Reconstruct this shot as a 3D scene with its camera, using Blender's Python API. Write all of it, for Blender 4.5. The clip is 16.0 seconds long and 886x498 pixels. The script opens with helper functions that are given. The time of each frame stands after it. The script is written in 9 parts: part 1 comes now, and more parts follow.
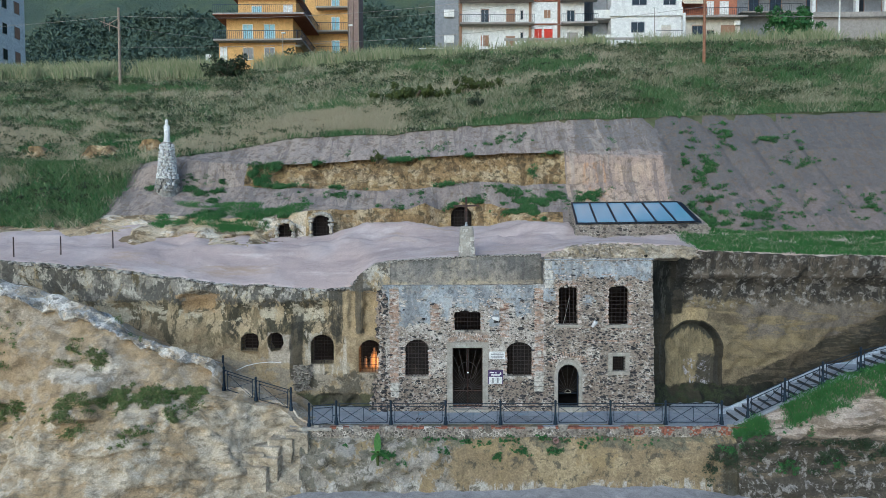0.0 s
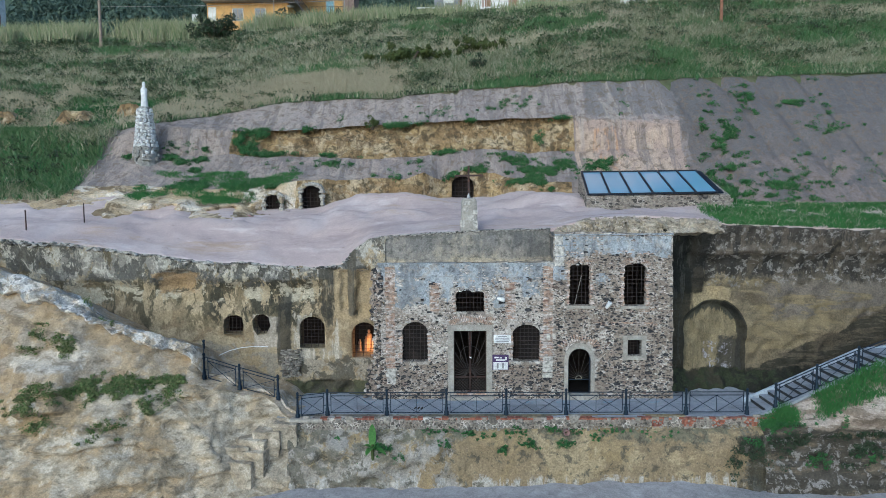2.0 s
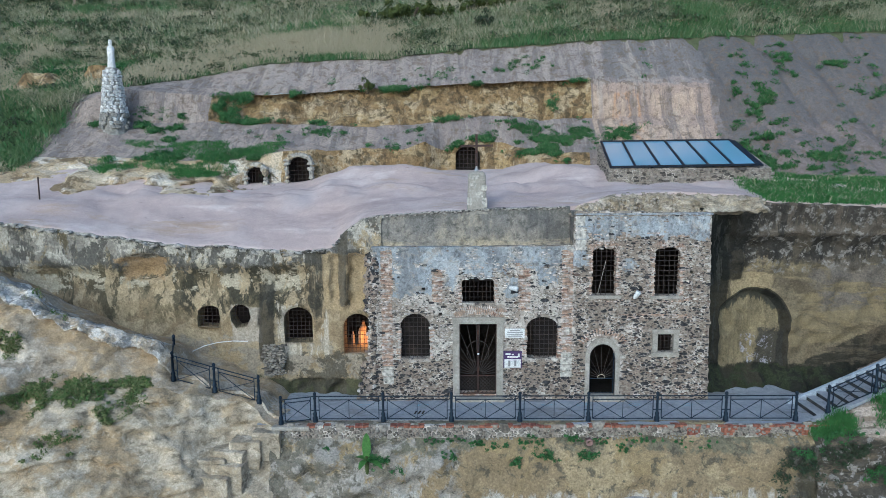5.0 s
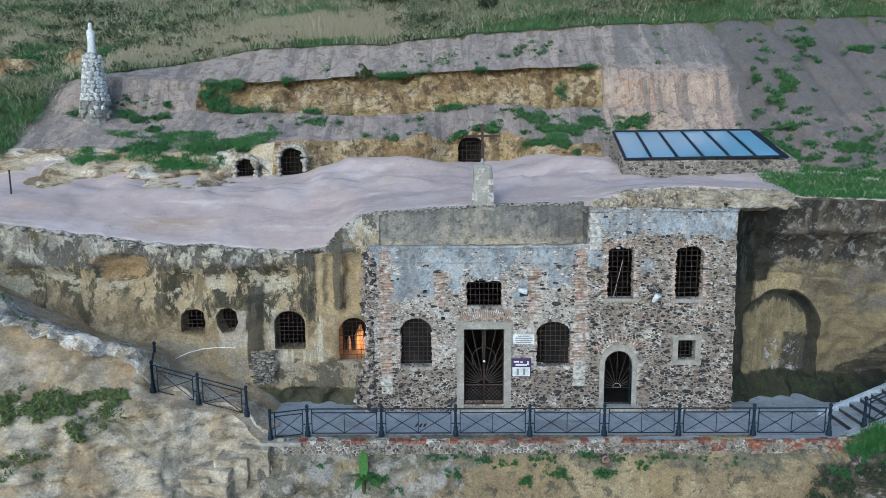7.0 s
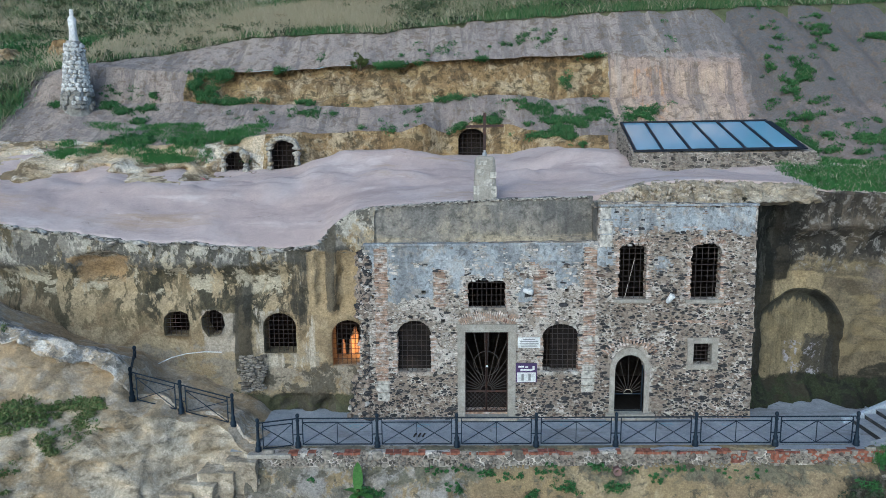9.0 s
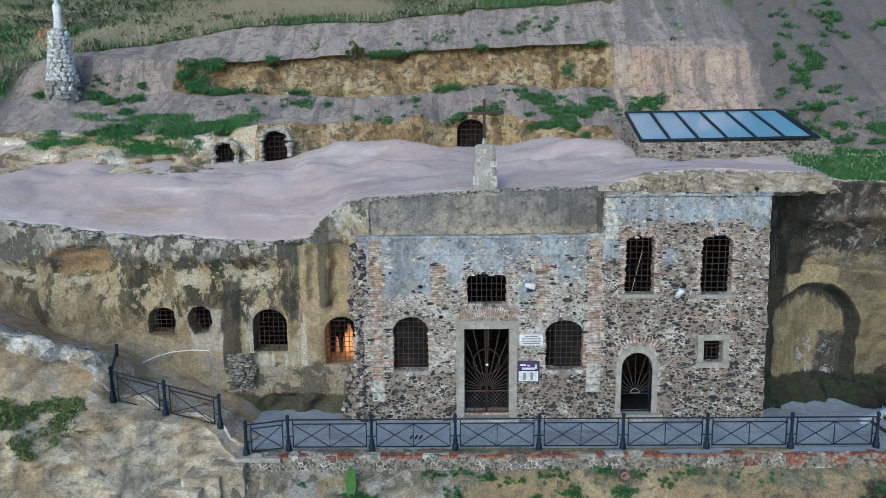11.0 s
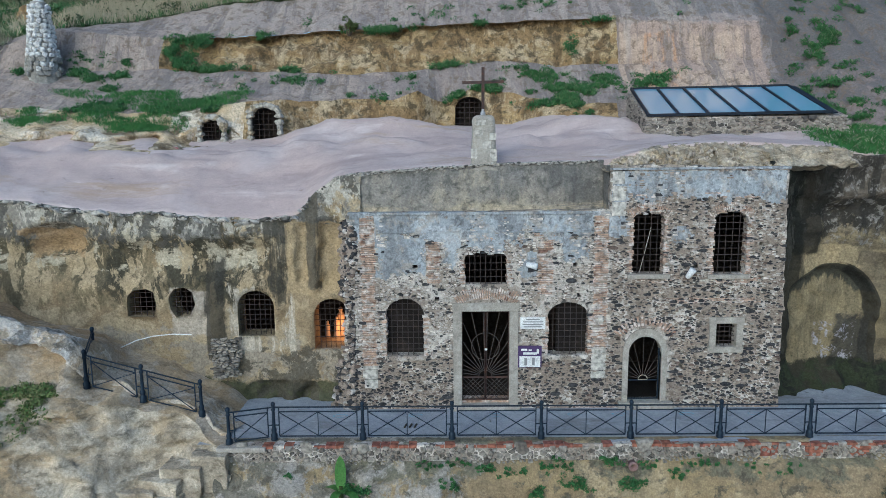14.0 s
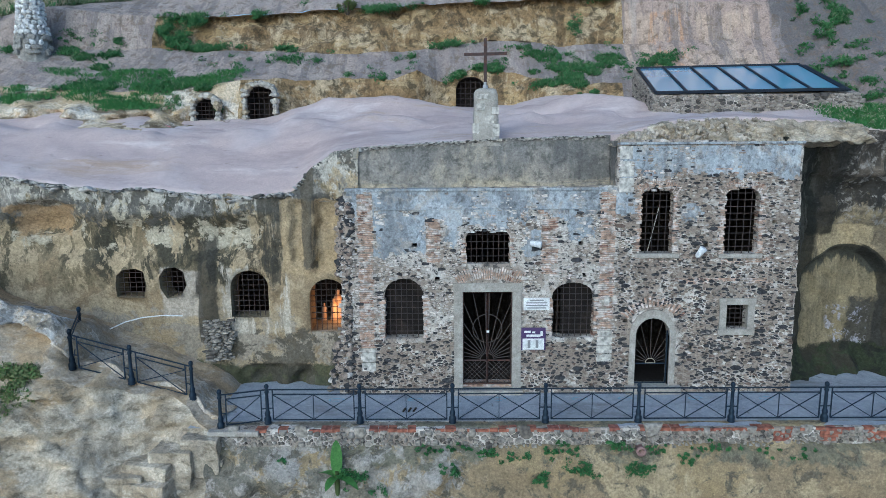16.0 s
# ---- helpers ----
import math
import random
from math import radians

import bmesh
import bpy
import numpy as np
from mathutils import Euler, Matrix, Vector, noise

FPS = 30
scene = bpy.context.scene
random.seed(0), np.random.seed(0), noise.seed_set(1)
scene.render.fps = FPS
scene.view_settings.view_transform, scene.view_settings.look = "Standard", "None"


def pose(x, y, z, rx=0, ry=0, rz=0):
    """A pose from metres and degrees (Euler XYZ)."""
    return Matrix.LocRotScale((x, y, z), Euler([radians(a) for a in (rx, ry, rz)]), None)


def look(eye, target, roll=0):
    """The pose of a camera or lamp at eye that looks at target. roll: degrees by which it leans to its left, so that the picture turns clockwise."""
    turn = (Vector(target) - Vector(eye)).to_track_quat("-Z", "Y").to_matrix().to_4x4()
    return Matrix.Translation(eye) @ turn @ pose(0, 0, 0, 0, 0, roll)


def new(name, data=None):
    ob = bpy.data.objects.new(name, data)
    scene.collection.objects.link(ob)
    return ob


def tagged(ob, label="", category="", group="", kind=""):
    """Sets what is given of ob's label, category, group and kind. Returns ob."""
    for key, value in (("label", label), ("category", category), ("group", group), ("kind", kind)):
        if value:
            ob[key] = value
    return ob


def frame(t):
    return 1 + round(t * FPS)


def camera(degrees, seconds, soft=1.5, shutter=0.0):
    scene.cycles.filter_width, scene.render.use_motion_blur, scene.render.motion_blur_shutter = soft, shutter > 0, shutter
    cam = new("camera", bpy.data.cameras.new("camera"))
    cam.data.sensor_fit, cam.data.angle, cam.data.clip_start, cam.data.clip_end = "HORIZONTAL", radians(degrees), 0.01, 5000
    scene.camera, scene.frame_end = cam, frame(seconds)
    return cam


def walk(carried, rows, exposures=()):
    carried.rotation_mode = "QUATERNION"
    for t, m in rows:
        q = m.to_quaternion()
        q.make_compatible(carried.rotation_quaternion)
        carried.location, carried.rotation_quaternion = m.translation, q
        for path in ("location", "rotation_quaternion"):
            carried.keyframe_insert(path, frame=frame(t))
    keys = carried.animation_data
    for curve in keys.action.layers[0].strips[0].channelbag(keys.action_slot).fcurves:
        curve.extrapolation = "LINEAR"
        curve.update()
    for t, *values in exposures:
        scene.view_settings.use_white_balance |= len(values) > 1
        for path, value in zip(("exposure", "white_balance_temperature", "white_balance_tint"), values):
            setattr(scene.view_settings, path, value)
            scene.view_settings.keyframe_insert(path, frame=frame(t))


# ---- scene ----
cam = camera(66.6, 16.0, 0.65)
PATH = [
    (0, (-0.111, -31.634, 8.742), (-0.131, -29.635, 8.667), -0.2),
    (0.5, (-0.117, -30.95, 8.781), (-0.137, -28.952, 8.686), -0.3),
    (1, (-0.138, -30.228, 8.824), (-0.158, -28.232, 8.703), -0.3),
    (1.5, (-0.152, -29.561, 8.864), (-0.172, -27.566, 8.72), -0.3),
    (2, (-0.168, -28.852, 8.9), (-0.187, -26.859, 8.731), -0.3),
    (2.5, (-0.191, -28.196, 8.945), (-0.211, -26.205, 8.756), -0.3),
    (3, (-0.207, -27.517, 8.962), (-0.228, -25.527, 8.757), -0.3),
    (3.5, (-0.285, -26.883, 9.002), (-0.304, -24.895, 8.782), -0.3),
    (4, (-0.302, -26.246, 9.008), (-0.321, -24.26, 8.774), -0.3),
    (6.5, (-0.506, -23.522, 9.108), (-0.523, -21.543, 8.824), -0.3),
    (7, (-0.528, -23.068, 9.086), (-0.544, -21.088, 8.799), -0.3),
    (7.5, (-0.552, -22.675, 9.062), (-0.568, -20.696, 8.772), -0.3),
    (8, (-0.574, -22.276, 9.009), (-0.588, -20.298, 8.715), -0.4),
    (8.5, (-0.561, -21.918, 8.954), (-0.576, -19.94, 8.658), -0.4),
    (9, (-0.555, -21.589, 8.91), (-0.569, -19.612, 8.613), -0.4),
    (11.5, (-0.475, -20.38, 8.443), (-0.489, -18.403, 8.143), -0.5),
    (12, (-0.454, -20.184, 8.34), (-0.469, -18.207, 8.036), -0.5),
    (12.5, (-0.452, -20.002, 8.215), (-0.467, -18.026, 7.91), -0.5),
    (13, (-0.409, -19.818, 8.095), (-0.425, -17.842, 7.788), -0.5),
    (13.5, (-0.39, -19.636, 7.962), (-0.406, -17.66, 7.653), -0.5),
    (14, (-0.395, -19.434, 7.834), (-0.409, -17.458, 7.522), -0.5),
    (14.5, (-0.385, -19.281, 7.704), (-0.399, -17.306, 7.389), -0.5),
    (15, (-0.392, -19.104, 7.528), (-0.406, -17.129, 7.212), -0.5),
    (15.5, (-0.418, -18.955, 7.359), (-0.43, -16.981, 7.041), -0.5),
    (16, (-0.428, -18.799, 7.21), (-0.441, -16.825, 6.887), -0.4),
]
walk(cam, [(t, look(eye, target, roll)) for t, eye, target, roll in PATH], [(0, 0.05, 5080, 0), (3, 0.15, 4980, 0), (7.5, 0.15, 5000, 0), (8.5, 0.08, 5040, 0), (12.5, 0.05, 5060, 0), (14, 0.04, 5040, 0), (14.6, 0.2, 4800, 0), (15.1, 0.2, 4780, 0), (15.5, 0.06, 4880, 0), (16, 0.12, 4760, 0)])

# ---- world, sun, exposure ----
world = bpy.data.worlds.new("world")
scene.world = world
world.use_nodes = True
wn = world.node_tree.nodes
sky = wn.new("ShaderNodeTexSky")
sky.sky_type, sky.sun_disc = "NISHITA", False
sky.sun_elevation, sky.sun_rotation = radians(24), radians(205)
sky.air_density, sky.dust_density, sky.ozone_density = 1.0, 2.2, 1.2
world.node_tree.links.new(sky.outputs[0], wn["Background"].inputs[0])
wn["Background"].inputs[1].default_value = 0.15
sun = new("sun", bpy.data.lights.new("sun", "SUN"))
sun.data.energy, sun.data.angle, sun.data.color = 0.7, radians(40), (1.0, 0.97, 0.93)
sun.matrix_world = look((-20, -60, 45), (0, 0, 2))


# ---- materials ----
def material(name, rough=0.9, metal=0.0):
    m = bpy.data.materials.new(name)
    m.use_nodes = True
    b = m.node_tree.nodes["Principled BSDF"]
    b.inputs["Roughness"].default_value, b.inputs["Metallic"].default_value = rough, metal
    b.inputs["Specular IOR Level"].default_value = 0.25
    return m, m.node_tree.nodes, m.node_tree.links, b


def noise_mask(n, l, scale, lo, hi, detail=6.0, stretch=(1, 1, 1), shift=0.0, rough=0.6):
    """A 0 to 1 mask from a noise over the object's own metres."""
    tc = n.new("ShaderNodeTexCoord")
    mp = n.new("ShaderNodeMapping")
    mp.inputs["Scale"].default_value = stretch
    mp.inputs["Location"].default_value = (shift, shift * 0.7, shift * 1.3)
    l.new(tc.outputs["Object"], mp.inputs["Vector"])
    t = n.new("ShaderNodeTexNoise")
    t.inputs["Scale"].default_value, t.inputs["Detail"].default_value, t.inputs["Roughness"].default_value = scale, detail, rough
    t.inputs["Distortion"].default_value = 0.35
    l.new(mp.outputs[0], t.inputs["Vector"])
    r = n.new("ShaderNodeMapRange")
    r.inputs["From Min"].default_value, r.inputs["From Max"].default_value = lo, hi
    l.new(t.outputs["Fac"], r.inputs["Value"])
    return r.outputs[0]


def mix(n, l, fac, a, b, mode="MIX"):
    x = n.new("ShaderNodeMix")
    x.data_type, x.blend_type = "RGBA", mode
    for key, v in ((0, fac), (6, a), (7, b)):
        if isinstance(v, (int, float)):
            x.inputs[key].default_value = v
        elif isinstance(v, tuple):
            x.inputs[key].default_value = (*v, 1)
        else:
            l.new(v, x.inputs[key])
    return x.outputs[2]


def math_node(n, l, op, a, b):
    x = n.new("ShaderNodeMath")
    x.operation, x.use_clamp = op, True
    for key, v in ((0, a), (1, b)):
        if isinstance(v, (int, float)):
            x.inputs[key].default_value = v
        else:
            l.new(v, x.inputs[key])
    return x.outputs[0]


def band_mask(n, l, axis, a, b):
    """0 at coordinate a, 1 at b along one axis of the object's own metres."""
    tc = n.new("ShaderNodeTexCoord")
    s = n.new("ShaderNodeSeparateXYZ")
    l.new(tc.outputs["Object"], s.inputs[0])
    r = n.new("ShaderNodeMapRange")
    r.inputs["From Min"].default_value, r.inputs["From Max"].default_value = a, b
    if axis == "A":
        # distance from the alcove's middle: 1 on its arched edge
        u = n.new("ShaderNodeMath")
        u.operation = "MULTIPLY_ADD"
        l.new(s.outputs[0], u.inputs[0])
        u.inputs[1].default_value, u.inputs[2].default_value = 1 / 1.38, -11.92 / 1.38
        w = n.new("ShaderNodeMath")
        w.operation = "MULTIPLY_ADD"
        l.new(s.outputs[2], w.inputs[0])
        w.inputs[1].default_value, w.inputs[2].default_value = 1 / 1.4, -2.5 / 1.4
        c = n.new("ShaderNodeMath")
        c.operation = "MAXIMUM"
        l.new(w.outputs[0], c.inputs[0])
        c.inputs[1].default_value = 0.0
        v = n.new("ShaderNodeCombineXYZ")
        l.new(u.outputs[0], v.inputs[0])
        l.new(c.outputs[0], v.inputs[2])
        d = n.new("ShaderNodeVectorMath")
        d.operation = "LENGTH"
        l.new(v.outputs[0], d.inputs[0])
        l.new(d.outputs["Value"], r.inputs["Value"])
    elif axis == "D":
        # height over a line that climbs like the stairs
        d = n.new("ShaderNodeMath")
        d.operation = "MULTIPLY_ADD"
        l.new(s.outputs[0], d.inputs[0])
        d.inputs[1].default_value = -0.453
        l.new(s.outputs[2], d.inputs[2])
        l.new(d.outputs[0], r.inputs["Value"])
    else:
        l.new(s.outputs["XYZ".index(axis)], r.inputs["Value"])
    return r.outputs[0]


def bump(n, l, b, layers, strength=0.6, dist=0.05):
    """layers: (scale, weight) of noise heights."""
    total = None
    for k, (scale, weight) in enumerate(layers):
        h = math_node(n, l, "MULTIPLY", noise_mask(n, l, scale, 0.2, 0.8, 8, shift=3.1 * k), weight)
        total = h if total is None else math_node(n, l, "ADD", total, h)
    x = n.new("ShaderNodeBump")
    x.inputs["Strength"].default_value, x.inputs["Distance"].default_value = strength, dist
    l.new(total, x.inputs["Height"])
    l.new(x.outputs[0], b.inputs["Normal"])


def grain(n, l, col, speck=1.0):
    """Speckle at three scales over a colour."""
    for scale, k, shift in ((26.0, 0.20, 1.7), (9.0, 0.17, 4.3), (2.6, 0.20, 9.1)):
        lo, hi = 1 - k * speck, 1 + k * speck
        r = n.new("ShaderNodeMapRange")
        l.new(noise_mask(n, l, scale, 0.3, 0.7, 8, shift=shift, rough=0.7), r.inputs["Value"])
        r.inputs["To Min"].default_value, r.inputs["To Max"].default_value = lo, hi
        col = mix(n, l, 1.0, col, r.outputs[0], "MULTIPLY")
    return col


def ground_mat(name, base, layers, rough=0.95, bumps=((1.2, 0.5), (6, 0.35), (22, 0.12)), strength=0.6, dist=0.08, speck=1.0):
    """base colour with layers (colour, scale, lo, hi, stretch) of noise patches over it."""
    m, n, l, b = material(name, rough)
    col = mix(n, l, noise_mask(n, l, 30, 0.3, 0.7), tuple(0.85 * c for c in base), tuple(min(1, 1.15 * c) for c in base))
    for k, (c, scale, lo, hi, stretch) in enumerate(layers):
        col = mix(n, l, noise_mask(n, l, scale, lo, hi, 9, stretch, shift=7.3 * (k + 1), rough=0.68), col, c)
    l.new(grain(n, l, col, speck), b.inputs["Base Color"])
    bump(n, l, b, bumps, strength, dist)
    return m


ONE, TALL, FLAT = (1, 1, 1), (1, 1, 0.25), (0.3, 1, 1.6)
M_TUFF = ground_mat("tuff", (0.27, 0.215, 0.13), [
    ((0.36, 0.31, 0.22), 0.55, 0.50, 0.66, ONE), ((0.20, 0.135, 0.07), 0.9, 0.55, 0.68, FLAT),
    ((0.085, 0.078, 0.055), 0.42, 0.50, 0.62, TALL), ((0.40, 0.37, 0.31), 0.8, 0.60, 0.68, ONE),
    ((0.055, 0.055, 0.035), 1.5, 0.60, 0.70, TALL)])



def zone(n, l, axis, a, b, scale, wobble=1.2, stretch=(1, 1, 1), shift=0.0, edge=0.1):
    """A region that fades in from a to b along an axis with a ragged, blotchy border."""
    g = band_mask(n, l, axis, a, b)
    w = noise_mask(n, l, scale, 0.28, 0.72, 9, stretch, shift, 0.7)
    x = n.new("ShaderNodeMath")
    x.operation = "MULTIPLY_ADD"
    l.new(w, x.inputs[0])
    x.inputs[1].default_value = wobble
    x.inputs[2].default_value = -wobble / 2
    y = n.new("ShaderNodeMath")
    y.operation = "ADD"
    l.new(g, y.inputs[0])
    l.new(x.outputs[0], y.inputs[1])
    r = n.new("ShaderNodeMapRange")
    r.inputs["From Min"].default_value, r.inputs["From Max"].default_value = 0.5 - edge, 0.5 + edge
    l.new(y.outputs[0], r.inputs["Value"])
    return r.outputs[0]


def cliff_mat(name, base, steps, dist=0.14, speck=1.0, cover=0.85, edge=0.1):
    """base, then (colour, [zones]) laid over it: a layer shows where all its zones do. A zone: (axis, a, b, scale, wobble, stretch)."""
    m, n, l, b = material(name, 0.95)
    col = mix(n, l, noise_mask(n, l, 25, 0.3, 0.7), tuple(0.72 * c for c in base), tuple(1.2 * c for c in base))
    for k, (c, zones) in enumerate(steps):
        f = None
        for j, (axis, lo, hi, scale, wob, stretch) in enumerate(zones):
            z = zone(n, l, axis, lo, hi, scale, wob, stretch, 5.7 * k + 2.3 * j, edge)
            f = z if f is None else math_node(n, l, "MULTIPLY", f, z)
        tone = mix(n, l, noise_mask(n, l, 14, 0.35, 0.65, shift=k), tuple(0.7 * v for v in c), tuple(1.25 * v for v in c))
        col = mix(n, l, math_node(n, l, "MULTIPLY", f, cover), col, tone)
    l.new(grain(n, l, col, speck), b.inputs["Base Color"])
    bump(n, l, b, ((1.0, 0.4), (4, 0.4), (15, 0.16)), 0.7, 0.7 * dist)
    return m


ANY = ("Z", -100, 100)
RARE = ("Z", -60, 140)
STREAK = (1.6, 1, 0.22)
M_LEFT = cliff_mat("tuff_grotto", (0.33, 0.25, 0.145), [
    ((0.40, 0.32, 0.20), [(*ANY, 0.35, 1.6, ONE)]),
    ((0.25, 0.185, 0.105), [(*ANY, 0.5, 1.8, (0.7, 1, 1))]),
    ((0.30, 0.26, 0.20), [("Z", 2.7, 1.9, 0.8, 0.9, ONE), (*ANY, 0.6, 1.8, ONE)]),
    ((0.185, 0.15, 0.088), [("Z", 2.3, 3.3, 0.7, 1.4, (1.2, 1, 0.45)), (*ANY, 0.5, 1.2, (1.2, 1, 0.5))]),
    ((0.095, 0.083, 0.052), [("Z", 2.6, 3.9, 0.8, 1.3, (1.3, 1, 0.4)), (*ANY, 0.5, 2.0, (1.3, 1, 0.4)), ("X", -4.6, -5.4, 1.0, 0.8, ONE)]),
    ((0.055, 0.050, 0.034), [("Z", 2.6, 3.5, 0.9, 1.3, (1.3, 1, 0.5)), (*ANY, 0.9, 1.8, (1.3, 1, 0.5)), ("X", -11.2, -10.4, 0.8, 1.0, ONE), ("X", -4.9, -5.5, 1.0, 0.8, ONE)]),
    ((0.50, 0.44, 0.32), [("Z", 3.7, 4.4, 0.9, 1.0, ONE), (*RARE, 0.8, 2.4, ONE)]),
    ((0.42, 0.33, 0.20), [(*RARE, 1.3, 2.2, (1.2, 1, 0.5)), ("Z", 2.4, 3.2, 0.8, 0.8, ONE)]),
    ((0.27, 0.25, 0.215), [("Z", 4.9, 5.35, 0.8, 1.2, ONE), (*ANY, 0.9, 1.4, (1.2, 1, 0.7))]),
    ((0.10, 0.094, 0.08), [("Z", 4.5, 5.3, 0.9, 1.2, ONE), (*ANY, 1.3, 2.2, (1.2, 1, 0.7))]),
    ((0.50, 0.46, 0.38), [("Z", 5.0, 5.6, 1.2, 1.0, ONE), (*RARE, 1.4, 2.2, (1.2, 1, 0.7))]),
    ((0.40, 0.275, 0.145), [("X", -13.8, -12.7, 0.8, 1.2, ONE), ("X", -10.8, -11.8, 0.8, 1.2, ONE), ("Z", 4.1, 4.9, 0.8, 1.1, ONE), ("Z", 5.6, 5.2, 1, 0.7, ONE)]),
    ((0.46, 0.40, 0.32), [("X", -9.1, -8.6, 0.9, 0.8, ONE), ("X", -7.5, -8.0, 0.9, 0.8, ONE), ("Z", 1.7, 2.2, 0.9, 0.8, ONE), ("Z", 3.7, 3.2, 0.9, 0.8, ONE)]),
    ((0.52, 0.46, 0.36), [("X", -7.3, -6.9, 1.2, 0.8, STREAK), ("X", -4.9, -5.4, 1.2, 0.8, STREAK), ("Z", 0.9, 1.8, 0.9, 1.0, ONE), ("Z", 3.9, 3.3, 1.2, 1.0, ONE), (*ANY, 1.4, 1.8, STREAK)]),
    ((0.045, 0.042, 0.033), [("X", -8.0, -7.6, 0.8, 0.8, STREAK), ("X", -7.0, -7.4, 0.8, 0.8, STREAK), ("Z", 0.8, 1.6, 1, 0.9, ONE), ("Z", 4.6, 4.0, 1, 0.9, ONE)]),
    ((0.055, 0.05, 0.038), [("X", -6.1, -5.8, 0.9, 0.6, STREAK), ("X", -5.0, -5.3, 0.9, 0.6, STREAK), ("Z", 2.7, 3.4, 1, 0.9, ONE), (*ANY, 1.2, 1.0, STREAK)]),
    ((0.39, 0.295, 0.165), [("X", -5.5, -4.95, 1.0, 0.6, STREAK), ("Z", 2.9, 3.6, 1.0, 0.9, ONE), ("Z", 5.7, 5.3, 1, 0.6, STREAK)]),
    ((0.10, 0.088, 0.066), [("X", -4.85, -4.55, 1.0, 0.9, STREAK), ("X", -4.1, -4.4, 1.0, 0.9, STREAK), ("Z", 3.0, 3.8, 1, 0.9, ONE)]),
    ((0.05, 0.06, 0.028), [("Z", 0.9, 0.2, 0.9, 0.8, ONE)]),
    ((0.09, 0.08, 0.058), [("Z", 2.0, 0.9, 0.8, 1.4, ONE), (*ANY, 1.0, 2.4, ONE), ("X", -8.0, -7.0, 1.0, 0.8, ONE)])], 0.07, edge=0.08)
